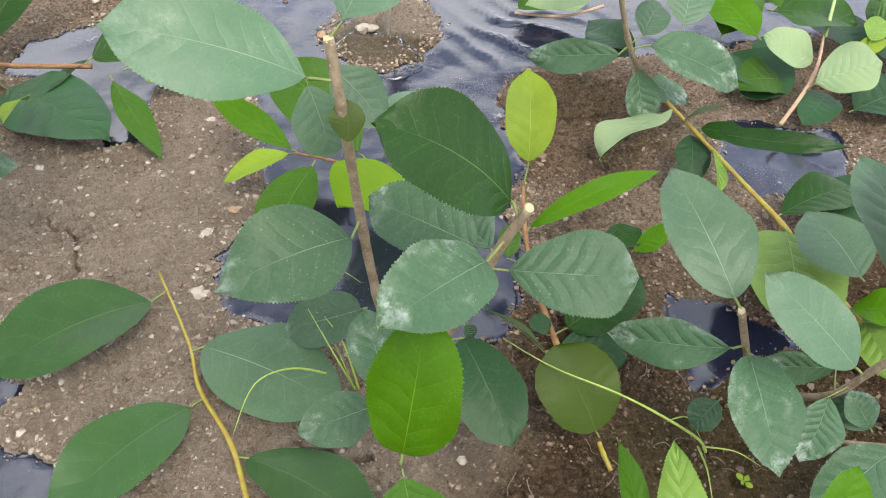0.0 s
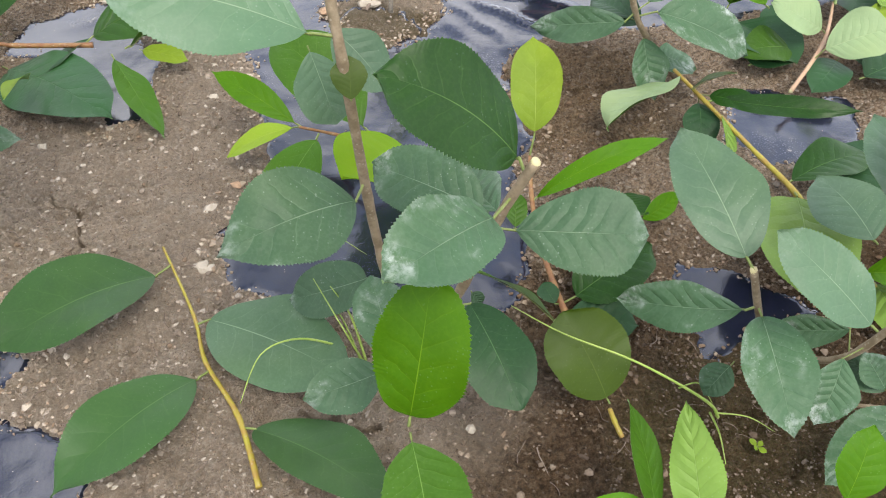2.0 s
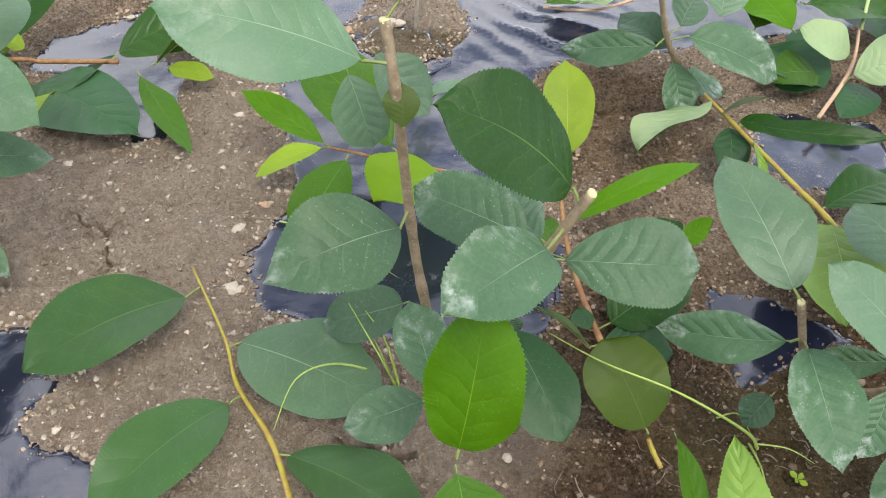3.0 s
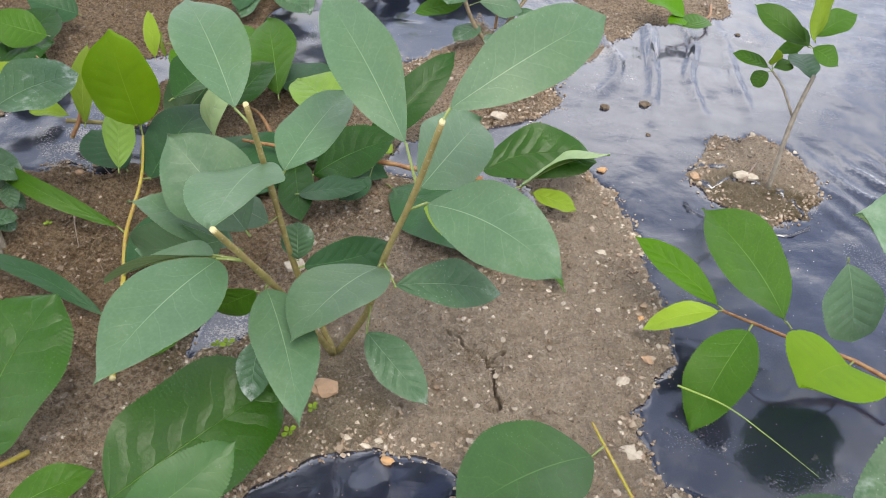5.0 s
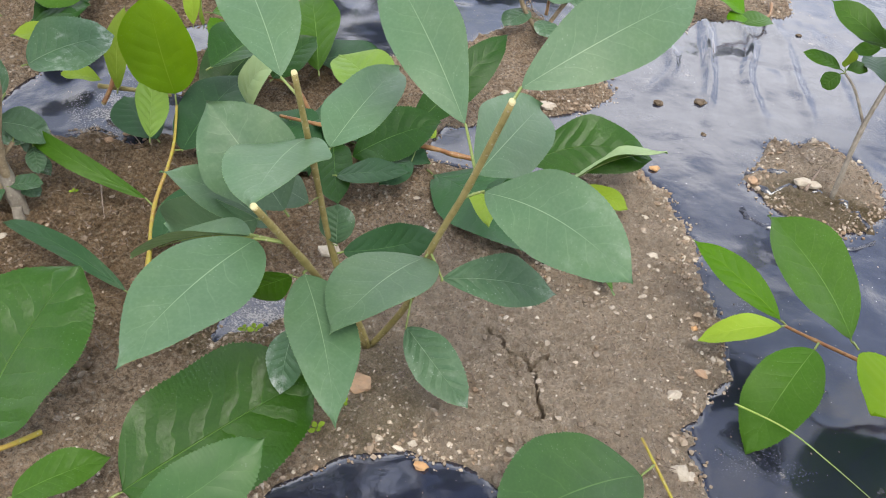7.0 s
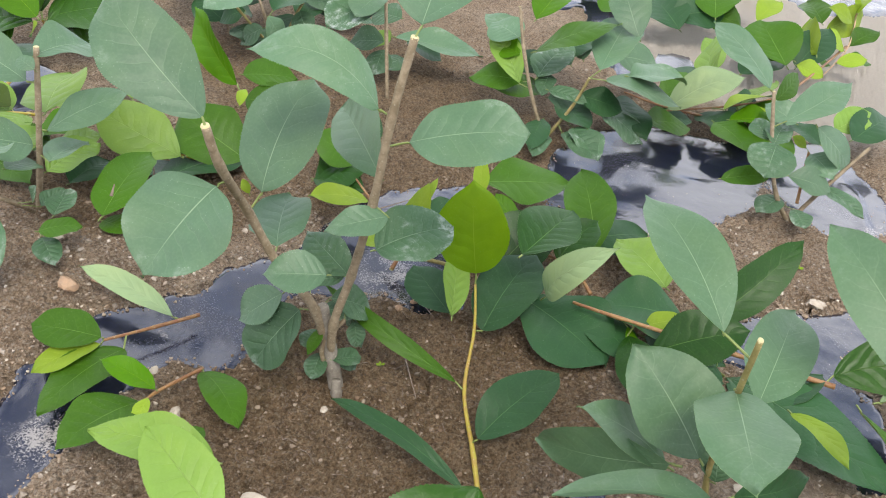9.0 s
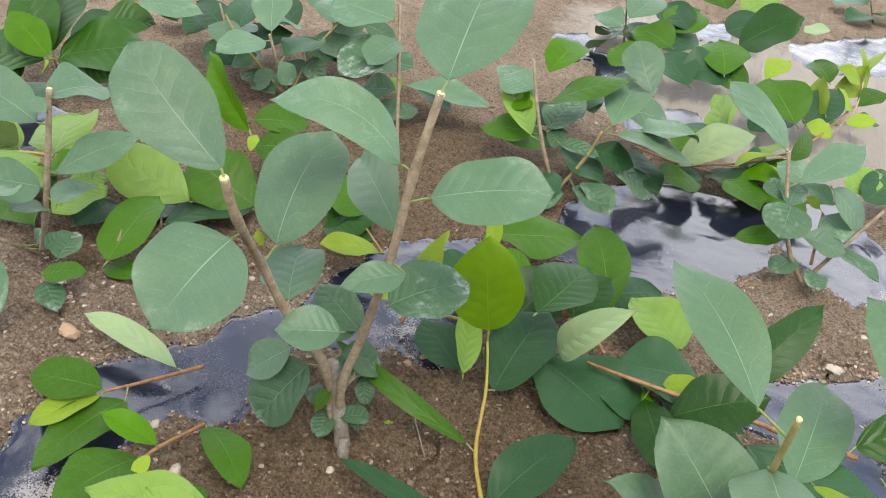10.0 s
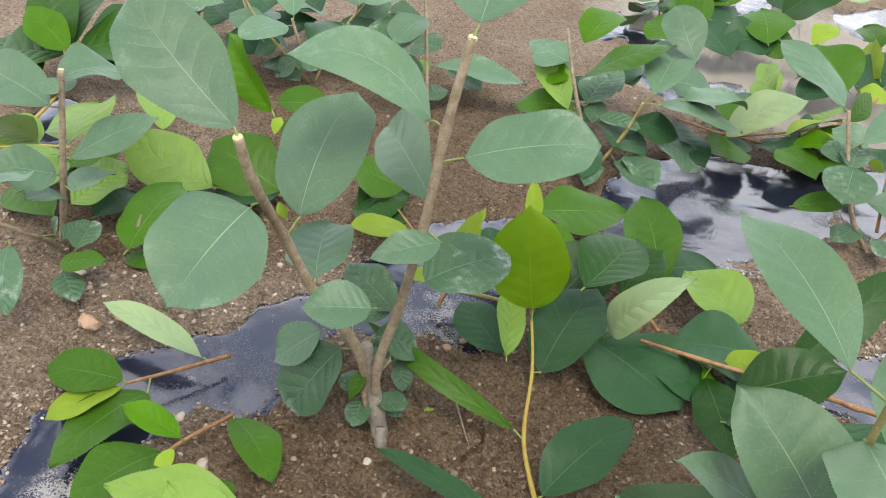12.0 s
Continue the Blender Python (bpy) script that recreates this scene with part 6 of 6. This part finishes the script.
leaf(v4_root, (-0.630, 1.586, 0.032), (-0.680, 1.645, 0.009), 0.084, "dusty", flat=True)
leaf(v4_root, (-0.634, 1.586, 0.050), (-0.579, 1.531, 0.030), 0.057, "blue")
leaf(v4_root, (-0.564, 1.613, 0.040), (-0.524, 1.704, 0.073), 0.083, "mid")
leaf(v4_root, (-0.562, 1.568, 0.020), (-0.519, 1.662, 0.040), 0.079, "deep")
leaf(v4_root, (-0.479, 1.868, 0.050), (-0.544, 1.946, 0.080), 0.080, "mid")
leaf(v4_root, (-0.454, 1.841, 0.050), (-0.406, 1.925, 0.091), 0.083, "paleg")
leaf(v2_root, (-1.066, 1.009, 0.030), (-1.019, 1.077, 0.050), 0.060, "deep")
leaf(v2_root, (-1.067, 1.051, 0.060), (-1.074, 0.983, 0.050), 0.056, "blue")
leaf(v2_root, (-0.970, 1.107, 0.030), (-0.943, 1.158, 0.050), 0.049, "blue")
leaf(v2_root, (-0.948, 1.103, 0.022), (-0.896, 1.128, 0.013), 0.047, "dusty", flat=True)
leaf(v2_root, (-1.012, 1.039, 0.022), (-0.959, 1.043, 0.011), 0.043, "deep", flat=True)
leaf(v2_root, (-1.154, 1.079, 0.050), (-1.156, 1.016, 0.030), 0.053, "deep")
leaf(v2_root, (-0.975, 1.201, 0.050), (-0.927, 1.225, 0.030), 0.046, "dusty")
leaf(m2_root, (-0.812, 1.050, 0.032), (-0.758, 1.054, 0.015), 0.046, "deep", flat=True)
leaf(m2_root, (-0.828, 1.078, 0.050), (-0.881, 1.093, 0.040), 0.045, "dusty")
leaf(m2_root, (-0.795, 1.020, 0.022), (-0.814, 0.980, 0.011), 0.037, "dusty", flat=True)

v5_root = shrub_root((-0.156, 2.356, 0.0), "small pruned shrub with blue-green leaves beyond the film")
stem(v5_root, [(-0.156, 2.356, 0.000), (-0.183, 2.353, 0.050), (-0.203, 2.413, 0.090)], 0.0020, 0.0015, "brown")
leaf(v5_root, (-0.180, 2.337, 0.040), (-0.251, 2.412, 0.023), 0.084, "blue")
leaf(v5_root, (-0.172, 2.344, 0.022), (-0.108, 2.317, 0.023), 0.055, "dusty", flat=True)
leaf(v5_root, (-0.191, 2.326, 0.060), (-0.122, 2.405, 0.068), 0.084, "blue")
leaf(v5_root, (-0.166, 2.316, 0.022), (-0.223, 2.234, 0.013), 0.080, "deep", flat=True)

v6_root = shoot_root((-0.209, 1.544, 0.0), "cut shoot with young yellow-green leaves and pinkish stem")
stem(v6_root, [(-0.268, 1.380, 0.010), (-0.241, 1.453, 0.040), (-0.242, 1.507, 0.080)], 0.0009, 0.0015, "pink")
leaf(v6_root, (-0.243, 1.489, 0.080), (-0.216, 1.582, 0.100), 0.041, "young", roll=-57)
leaf(v6_root, (-0.243, 1.475, 0.070), (-0.289, 1.458, 0.090), 0.033, "young")
leaf(v6_root, (-0.241, 1.453, 0.040), (-0.202, 1.500, 0.060), 0.035, "mid")
leaf(v6_root, (-0.246, 1.434, 0.040), (-0.291, 1.403, 0.060), 0.041, "young")
leaf(v6_root, (-0.251, 1.404, 0.032), (-0.206, 1.416, 0.033), 0.037, "mid", flat=True)
leaf(v6_root, (-0.259, 1.399, 0.022), (-0.300, 1.388, 0.033), 0.035, "mid", flat=True)
leaf(v6_root, (-0.242, 1.507, 0.080), (-0.257, 1.538, 0.110), 0.019, "young", roll=40)
leaf(c_root, (-0.616, 0.510, 0.045), (-0.608, 0.524, 0.017), 0.022, "dusty", blunt=True)
leaf(c_root, (-0.615, 0.496, 0.009), (-0.595, 0.492, -0.003), 0.014, "dusty", flat=True, blunt=True)
leaf(c_root, (-0.610, 0.516, 0.019), (-0.601, 0.514, -0.001), 0.010, "dusty", flat=True)
leaf(c_root, (-0.626, 0.498, 0.019), (-0.636, 0.482, 0.011), 0.016, "dusty", flat=True, blunt=True)
stem(c_root, [(-0.603, 0.480, -0.022), (-0.610, 0.485, 0.000), (-0.618, 0.488, 0.028), (-0.621, 0.486, 0.052)], 0.0062, 0.0046, "grey")
stem(c_root, [(-0.598, 0.474, -0.022), (-0.600, 0.473, -0.012), (-0.602, 0.476, -0.003)], 0.0046, 0.0034, "grey")
leaf(t_root, (-0.711, 0.734, 0.029), (-0.755, 0.712, 0.049), 0.043, "mid", blunt=True)
leaf(t_root, (-0.748, 0.690, 0.016), (-0.693, 0.703, 0.013), 0.045, "dark", flat=True)
leaf(t_root, (-0.722, 0.804, 0.020), (-0.768, 0.784, 0.040), 0.043, "deep")
leaf(t_root, (-0.817, 0.753, 0.030), (-0.813, 0.790, 0.050), 0.034, "mid")
leaf(r_root, (-0.545, 0.641, 0.002), (-0.514, 0.718, 0.039), 0.057, "dark", roll=10)
leaf(r_root, (-0.577, 0.696, 0.043), (-0.587, 0.715, 0.082), 0.015, "young", point=0.9)
leaf(r_root, (-0.535, 0.694, 0.030), (-0.566, 0.706, 0.052), 0.020, "bright")
leaf(c_root, (-0.621, 0.489, 0.032), (-0.621, 0.466, 0.021), 0.010, "mid")
leaf(c_root, (-0.614, 0.508, 0.067), (-0.638, 0.488, 0.067), 0.014, "dusty")
leaf(c_root, (-0.633, 0.501, 0.033), (-0.604, 0.510, 0.035), 0.018, "dusty", blunt=True)
leaf(c_root, (-0.609, 0.514, 0.026), (-0.600, 0.502, 0.009), 0.014, "dusty", flat=True)
leaf(c_root, (-0.623, 0.495, 0.008), (-0.610, 0.489, -0.002), 0.007, "dusty")
leaf(c_root, (-0.634, 0.488, 0.065), (-0.625, 0.504, 0.065), 0.010, "mid")
leaf(l_root, (-0.399, 0.573, 0.015), (-0.340, 0.574, 0.033), 0.027, "deep", flat=True)
leaf(l_root, (-0.345, 0.605, 0.024), (-0.361, 0.570, 0.018), 0.024, "deep", flat=True)
leaf(l_root, (-0.494, 0.669, 0.023), (-0.471, 0.720, 0.047), 0.035, "dark")
# -- end of plants --

# ---- stones, grit, weeds ----
def level(x, y):
    """The height of what lies on top: soil or film."""
    px, py = np.array([float(x)]), np.array([float(y)])
    return float(max(soil_height(px, py)[0][0], film_height(px, py)[0]))


ICO = [(0, 0, 1)] + [(0.894 * math.cos(a * 1.2566), 0.894 * math.sin(a * 1.2566), 0.447) for a in range(5)] + [(0.894 * math.cos((a + 0.5) * 1.2566), 0.894 * math.sin((a + 0.5) * 1.2566), -0.447) for a in range(5)] + [(0, 0, -1)]
ICO_FACES = [(0, 1 + a, 1 + (a + 1) % 5) for a in range(5)] + [(1 + a, 6 + a, 1 + (a + 1) % 5) for a in range(5)] + [(1 + (a + 1) % 5, 6 + a, 6 + (a + 1) % 5) for a in range(5)] + [(11, 6 + (a + 1) % 5, 6 + a) for a in range(5)]

OCTA = [(0, 0, 1), (1, 0, 0), (0, 1, 0), (-1, 0, 0), (0, -1, 0), (0, 0, -1)]
OCTA_FACES = [(0, 1, 2), (0, 2, 3), (0, 3, 4), (0, 4, 1), (5, 2, 1), (5, 3, 2), (5, 4, 3), (5, 1, 4)]


def grit(name, count, low, high, where, label, mat, seed, box=(-1.05, 0.45, 0.2, 1.2)):
    """Many small stones scattered where a rule of the bare depth allows."""
    g = np.random.default_rng(seed)
    x, y = g.uniform(box[0], box[1], count * 12), g.uniform(box[2], box[3], count * 12)
    h, bare = soil_height(x, y)
    keep = np.flatnonzero(g.random(len(x)) < where(bare, x, y))[:count]
    x, y, bare = x[keep], y[keep], bare[keep]
    z = np.maximum(h[keep], film_height(x, y))
    size = low + (high - low) * g.random(len(x)) ** 2.4
    unit, tri = (np.array(OCTA), OCTA_FACES) if high < 0.003 else (np.array(ICO), ICO_FACES)
    n = len(unit)
    shape = unit[None] * (1 + 0.8 * (g.random((len(x), n, 1)) - 0.5)) * size[:, None, None] * 0.5
    shape = shape * g.uniform(0.6, 1.3, (len(x), 1, 3)) * np.array([1, 1, 0.75])
    turn = g.uniform(0, 6.3, len(x))[:, None]
    c, d = np.cos(turn), np.sin(turn)
    v = np.stack([shape[..., 0] * c - shape[..., 1] * d + x[:, None], shape[..., 0] * d + shape[..., 1] * c + y[:, None], shape[..., 2] + (z + size * 0.12)[:, None]], -1).reshape(-1, 3)
    f = (np.array(tri)[None] + n * np.arange(len(x))[:, None, None]).reshape(-1, 3)
    ob = mesh_object(name, v.tolist(), f.tolist(), [mat], smooth=False)
    return tagged(ob, label, "gravel", kind="stuff")


PALE_GRIT = stone_material("pale_grit", (0.25, 0.18, 0.12), (0.56, 0.48, 0.38), True)
grit("edge_grit", 11000, 0.0009, 0.0034, lambda d, x, y: np.where(d < 0.003, np.exp(-((d + 0.006) / 0.012) ** 2), 0.0), "pale grit along the edges of the soil", PALE_GRIT, 5)
grit("soil_grit", 13000, 0.0011, 0.0048, lambda d, x, y: np.where(d < -0.004, 0.2 + 0.6 * (value_noise(x, y, 14.0, 91) > 0), 0.0), "small stones and crumbs on the soil", GRIT, 6)
grit("soil_crumbs", 44000, 0.0007, 0.0026, lambda d, x, y: np.where(d < -0.002, 0.3 + 0.7 * (value_noise(x, y, 30.0, 93) > 0), 0.0), "fine brown crumbs of soil", GRIT, 9, (-0.90, 0.34, 0.22, 0.85))
grit("film_grit", 700, 0.0006, 0.0016, lambda d, x, y: np.where((d > 0) & (value_noise(x, y, 9.0, 95) > 0.08), 0.8, 0.0), "soil crumbs on the plastic film", PALE_GRIT, 8)


grit("edge_pebbles", 620, 0.0022, 0.0060, lambda d, x, y: np.where((d < -0.0015) & (d > -0.03), np.exp(-((d + 0.010) / 0.010) ** 2), 0.0), "small pale stones along the edges of the soil", PALE_GRIT, 12, (-0.30, 0.12, 0.25, 0.85))


def fibres(count, seed):
    """Fine dry roots and straws strewn over the soil."""
    g = random.Random(seed)
    verts, faces = [], []
    while count:
        x, y = g.uniform(-0.75, 0.28), g.uniform(0.25, 0.75)
        h, bare = soil_height(np.array([x]), np.array([y]))
        if bare[0] > -0.006:
            continue
        count -= 1
        a, step, pts = g.uniform(0, 6.3), g.uniform(0.002, 0.006), []
        for k in range(4):
            z = float(soil_height(np.array([x]), np.array([y]))[0][0])
            pts.append((x, y, z + 0.0008 + g.uniform(0, 0.0012)))
            a += g.uniform(-0.8, 0.8)
            x, y = x + step * math.cos(a), y + step * math.sin(a)
        v, f, _ = tube(pts, g.uniform(0.00018, 0.00042), 0.00016, 4)
        faces += [tuple(i + len(verts) for i in q) for q in f]
        verts += v
    return tagged(mesh_object("root_fibres", verts, faces, [TWIG]), "fine dry brown roots strewn on the soil", "roots", kind="stuff")


fibres(620, 3)


def pebble(x, y, size, mat=STONE, flat=0.42, label="pale pebble on the soil"):
    bm = bmesh.new()
    bmesh.ops.create_icosphere(bm, subdivisions=2, radius=0.5)
    seed = Vector((x * 91, y * 57, size * 999))
    stretch = (1.0, 0.62 + 0.3 * noise.random(), flat)
    for v in bm.verts:
        k = 1 + 0.5 * noise.noise(v.co * 2.6 + seed) + 0.12 * noise.noise(v.co * 7 + seed)
        v.co = Vector((v.co.x * stretch[0], v.co.y * stretch[1], v.co.z * stretch[2])) * k * size * 0.9
    me = bpy.data.meshes.new("pebble")
    bm.to_mesh(me)
    bm.free()
    me.materials.append(mat)
    ob = new("pebble", me)
    ob.location, ob.rotation_euler = (x, y, level(x, y) + size * flat * 0.22), (0.1, 0.1, (x * 37 + y * 53) % 3.1)
    return tagged(ob, label, "pebble", "pebbles on the bed")


def blade(points, width, name="grass_blade", label="thin green grass blade", mat=GRASS):
    """A long narrow leaf of grass, or a bare twig."""
    v, f, _ = tube(points, width, width * 0.25, 5)
    return tagged(mesh_object(name, v, f, [mat]), label, "twig" if name == "twig" else "grass")


def seedling(x, y, size):
    root = new("seedling")
    z = level(x, y)
    root.location = (x, y, z)
    tagged(root, "tiny yellow-green weed seedling on the soil", "weed", "weed seedlings")
    stalk, f, _ = tube([(0, 0, -0.002), (0, 0, size * 0.6)], 0.0004, 0.0003, 5)
    mesh_object("stalk", stalk, f, [STALK], root)
    for k in range(4):
        g = k * 1.57 + x * 50
        d = Vector((math.cos(g), math.sin(g), 0.25 if k % 2 else 0.6))
        a = Vector((x, y, z + size * 0.55))
        leaf(root, a, a + d * size * (0.9 if k % 2 else 0.6), size * 0.5, "young", blunt=True, rows=14)


def torn_edge(line, seed):
    """A crumpled, rolled-up edge of torn film that runs along a line of the plan."""
    g = random.Random(seed)
    pts = []
    for (ax, ay), (bx, by) in zip(line, line[1:]):
        for k in range(3):
            x, y = ax + (bx - ax) * k / 3, ay + (by - ay) * k / 3
            pts.append((x + g.uniform(-0.0012, 0.0012), y + g.uniform(-0.0012, 0.0012), level(x, y) + 0.0005 + g.uniform(-0.001, 0.0014)))
    verts, faces = [], []
    for k, (x, y, z) in enumerate(pts):
        wide, high = g.uniform(0.0016, 0.0052), g.uniform(0.0004, 0.0020)
        verts += [(x - 0.001, y - wide, z - 0.002), (x, y - wide * 0.4, z + high), (x, y + wide * 0.3, z + high * g.uniform(0.1, 1.0)), (x + 0.001, y + wide, z - 0.002)]
        verts += [(a, b, c - 0.0006) for a, b, c in verts[-4:]]
        if k:
            n = len(verts) - 8
            for s in range(3):
                faces += [(n - 8 + s, n - 7 + s, n + 1 + s, n + s), (n - 4 + s, n + 4 + s, n + 5 + s, n - 3 + s)]
            faces += [(n - 8, n, n + 4, n - 4), (n - 5, n - 1, n + 7, n + 3)]
    return tagged(mesh_object("torn_film_edge", verts, faces, [TORN]), "crumpled torn edge of black plastic film round the planting hole", "plastic film", "torn film edges")


# -- small things --
torn_edge([(-0.082, 0.737), (-0.071, 0.745), (-0.058, 0.745), (-0.043, 0.744)], 1)
torn_edge([(-0.074, 0.721), (-0.062, 0.715), (-0.045, 0.726), (-0.041, 0.721)], 2)
torn_edge([(-0.028, 0.725), (-0.015, 0.726)], 3)
torn_edge([(-0.009, 0.722), (-0.000, 0.713), (0.008, 0.703), (0.016, 0.690)], 4)
torn_edge([(-0.088, 0.683), (-0.080, 0.673), (-0.064, 0.667), (-0.046, 0.665), (-0.024, 0.660), (0.004, 0.665), (0.026, 0.685)], 5)
pebble(-0.164, 0.826, 0.012, CLOD, label="dark clod of soil on the film")
pebble(-0.125, 0.844, 0.014, CLOD, label="dark clod of soil on the film")
pebble(-0.120, 0.786, 0.006, CLOD, label="dark clod of soil on the film")
pebble(-0.019, 1.048, 0.008, CLOD, label="dark clod of soil on the film")
pebble(-0.131, 0.461, 0.0125, STONE, label="pale pebble on the soil")
pebble(-0.116, 0.482, 0.0105, BROWN, label="brown stone on the soil")
pebble(-0.160, 0.712, 0.011, ORANGE, label="ochre pebble on the soil")
pebble(-0.125, 0.403, 0.013, STONE, label="pale pebble on the soil")
pebble(-0.036, 0.727, 0.022, STONE, label="pale pebble on the soil")
pebble(-0.264, 0.357, 0.01, ORANGE, label="ochre pebble on the soil")
pebble(-0.818, 0.448, 0.022, BROWN, label="brown stone on the soil")
pebble(-0.265, 0.773, 0.018, STONE, label="pale pebble on the soil")
pebble(-0.299, 0.766, 0.01, STONE, label="pale pebble on the soil")
pebble(-0.596, 0.359, 0.021, STONE, label="pale pebble on the soil")
pebble(-0.599, 0.453, 0.009, STONE, label="pale pebble on the soil")
pebble(-0.310, 0.512, 0.018, STONE, label="pale pebble on the soil")
pebble(-0.376, 0.508, 0.018, STONE, label="pale pebble on the soil")
pebble(-0.602, 0.587, 0.01, BROWN, label="brown stone on the soil")
pebble(-0.594, 0.601, 0.008, BROWN, label="brown stone on the soil")
pebble(0.048, 0.283, 0.007, STONE, label="pale pebble on the soil")
pebble(-0.272, 0.369, 0.006, STONE, label="pale pebble on the soil")
pebble(-0.121, 0.525, 0.008, ORANGE, label="ochre pebble on the soil")
pebble(-0.153, 0.590, 0.01, STONE, label="pale pebble on the soil")
pebble(-0.163, 0.638, 0.008, STONE, label="pale pebble on the soil")
pebble(-0.119, 0.402, 0.009, STONE, label="pale pebble on the soil")
pebble(-0.269, 0.523, 0.01, STONE, label="pale pebble on the soil")
pebble(-0.806, 0.467, 0.012, BROWN, label="brown stone on the soil")
pebble(-0.685, 0.399, 0.014, STONE, label="pale pebble on the soil")
pebble(-0.723, 0.425, 0.01, STONE, label="pale pebble on the soil")
pebble(-0.316, 0.399, 0.02, BROWN, label="brown stone on the soil")
pebble(-0.178, 0.399, 0.007, STONE, label="pale pebble on the soil")
pebble(-0.227, 0.550, 0.008, STONE, label="pale pebble on the soil")
pebble(-0.869, 0.492, 0.01, STONE, label="pale pebble on the soil")
pebble(-0.284, 0.743, 0.01, STONE, label="pale pebble on the soil")
pebble(-0.237, 0.841, 0.012, STONE, label="pale pebble on the soil")
pebble(-0.077, 0.725, 0.013, BROWN, label="brown stone on the soil")
pebble(-0.137, 0.299, 0.008, ORANGE, label="ochre pebble on the soil")
pebble(-0.306, 0.776, 0.011, STONE, label="pale pebble on the soil")
seedling(-0.391, 0.422, 0.006)
seedling(-0.318, 0.383, 0.005)
seedling(-0.326, 0.363, 0.006)
seedling(0.203, 0.272, 0.006)
seedling(-0.584, 0.514, 0.004)
seedling(-0.285, 0.819, 0.006)
seedling(-0.399, 0.423, 0.005)
blade([(0.185, 0.289, 0.004), (0.174, 0.290, 0.020), (0.134, 0.297, 0.045), (0.096, 0.312, 0.050), (0.070, 0.335, 0.045)], .0011)
blade([(0.182, 0.293, 0.002), (0.179, 0.272, 0.015), (0.176, 0.252, 0.020)], .0008)
blade([(0.185, 0.293, 0.002), (0.201, 0.288, 0.006), (0.214, 0.280, 0.004)], .0006)
blade([(-0.015, 0.328, 0.002), (-0.023, 0.328, 0.030), (-0.041, 0.350, 0.050)], .0009)
blade([(-0.013, 0.328, 0.002), (-0.021, 0.340, 0.030), (-0.032, 0.349, 0.045)], .0010)
blade([(-0.016, 0.328, 0.002), (-0.031, 0.352, 0.020), (-0.055, 0.363, 0.030)], .0007)
blade([(-0.024, 0.330, 0.012), (-0.048, 0.323, 0.030), (-0.068, 0.312, 0.030), (-0.079, 0.292, 0.012)], .0009)
blade([(-0.099, 0.453, 0.012), (-0.070, 0.442, 0.014), (-0.045, 0.426, 0.012), (-0.017, 0.407, 0.008)], .0007)
blade([(0.167, 0.308, 0.004), (0.176, 0.306, 0.012), (0.184, 0.298, 0.004)], .0006)
blade([(-0.577, 0.540, -0.010), (-0.562, 0.517, -0.008), (-0.545, 0.494, -0.010)], .0011, "twig", "short dry brown twig on the soil", TWIG)
blade([(-0.596, 0.603, -0.006), (-0.566, 0.581, -0.007)], .0008, "twig", "short dry brown twig on the soil", TWIG)
blade([(-0.037, 0.716, 0.003), (-0.030, 0.733, 0.007), (-0.022, 0.752, 0.007)], .0018, "twig", "short dry brown twig on the soil", TWIG)
blade([(-0.679, 0.693, 0.001), (-0.653, 0.729, 0.004)], .0008, "twig", "short dry brown twig on the soil", TWIG)
blade([(-0.052, 1.059, 0.004), (-0.055, 1.122, 0.006)], .0012, "twig", "short dry brown twig on the soil", TWIG)
blade([(-0.828, 0.514, 0.060), (-0.829, 0.520, 0.068)], .0015, "twig", "short dry brown twig on the soil", TWIG)
blade([(-0.865, 0.606, 0.012), (-0.861, 0.603, 0.042)], .0012, "twig", "short dry brown twig on the soil", TWIG)
# -- end of small things --
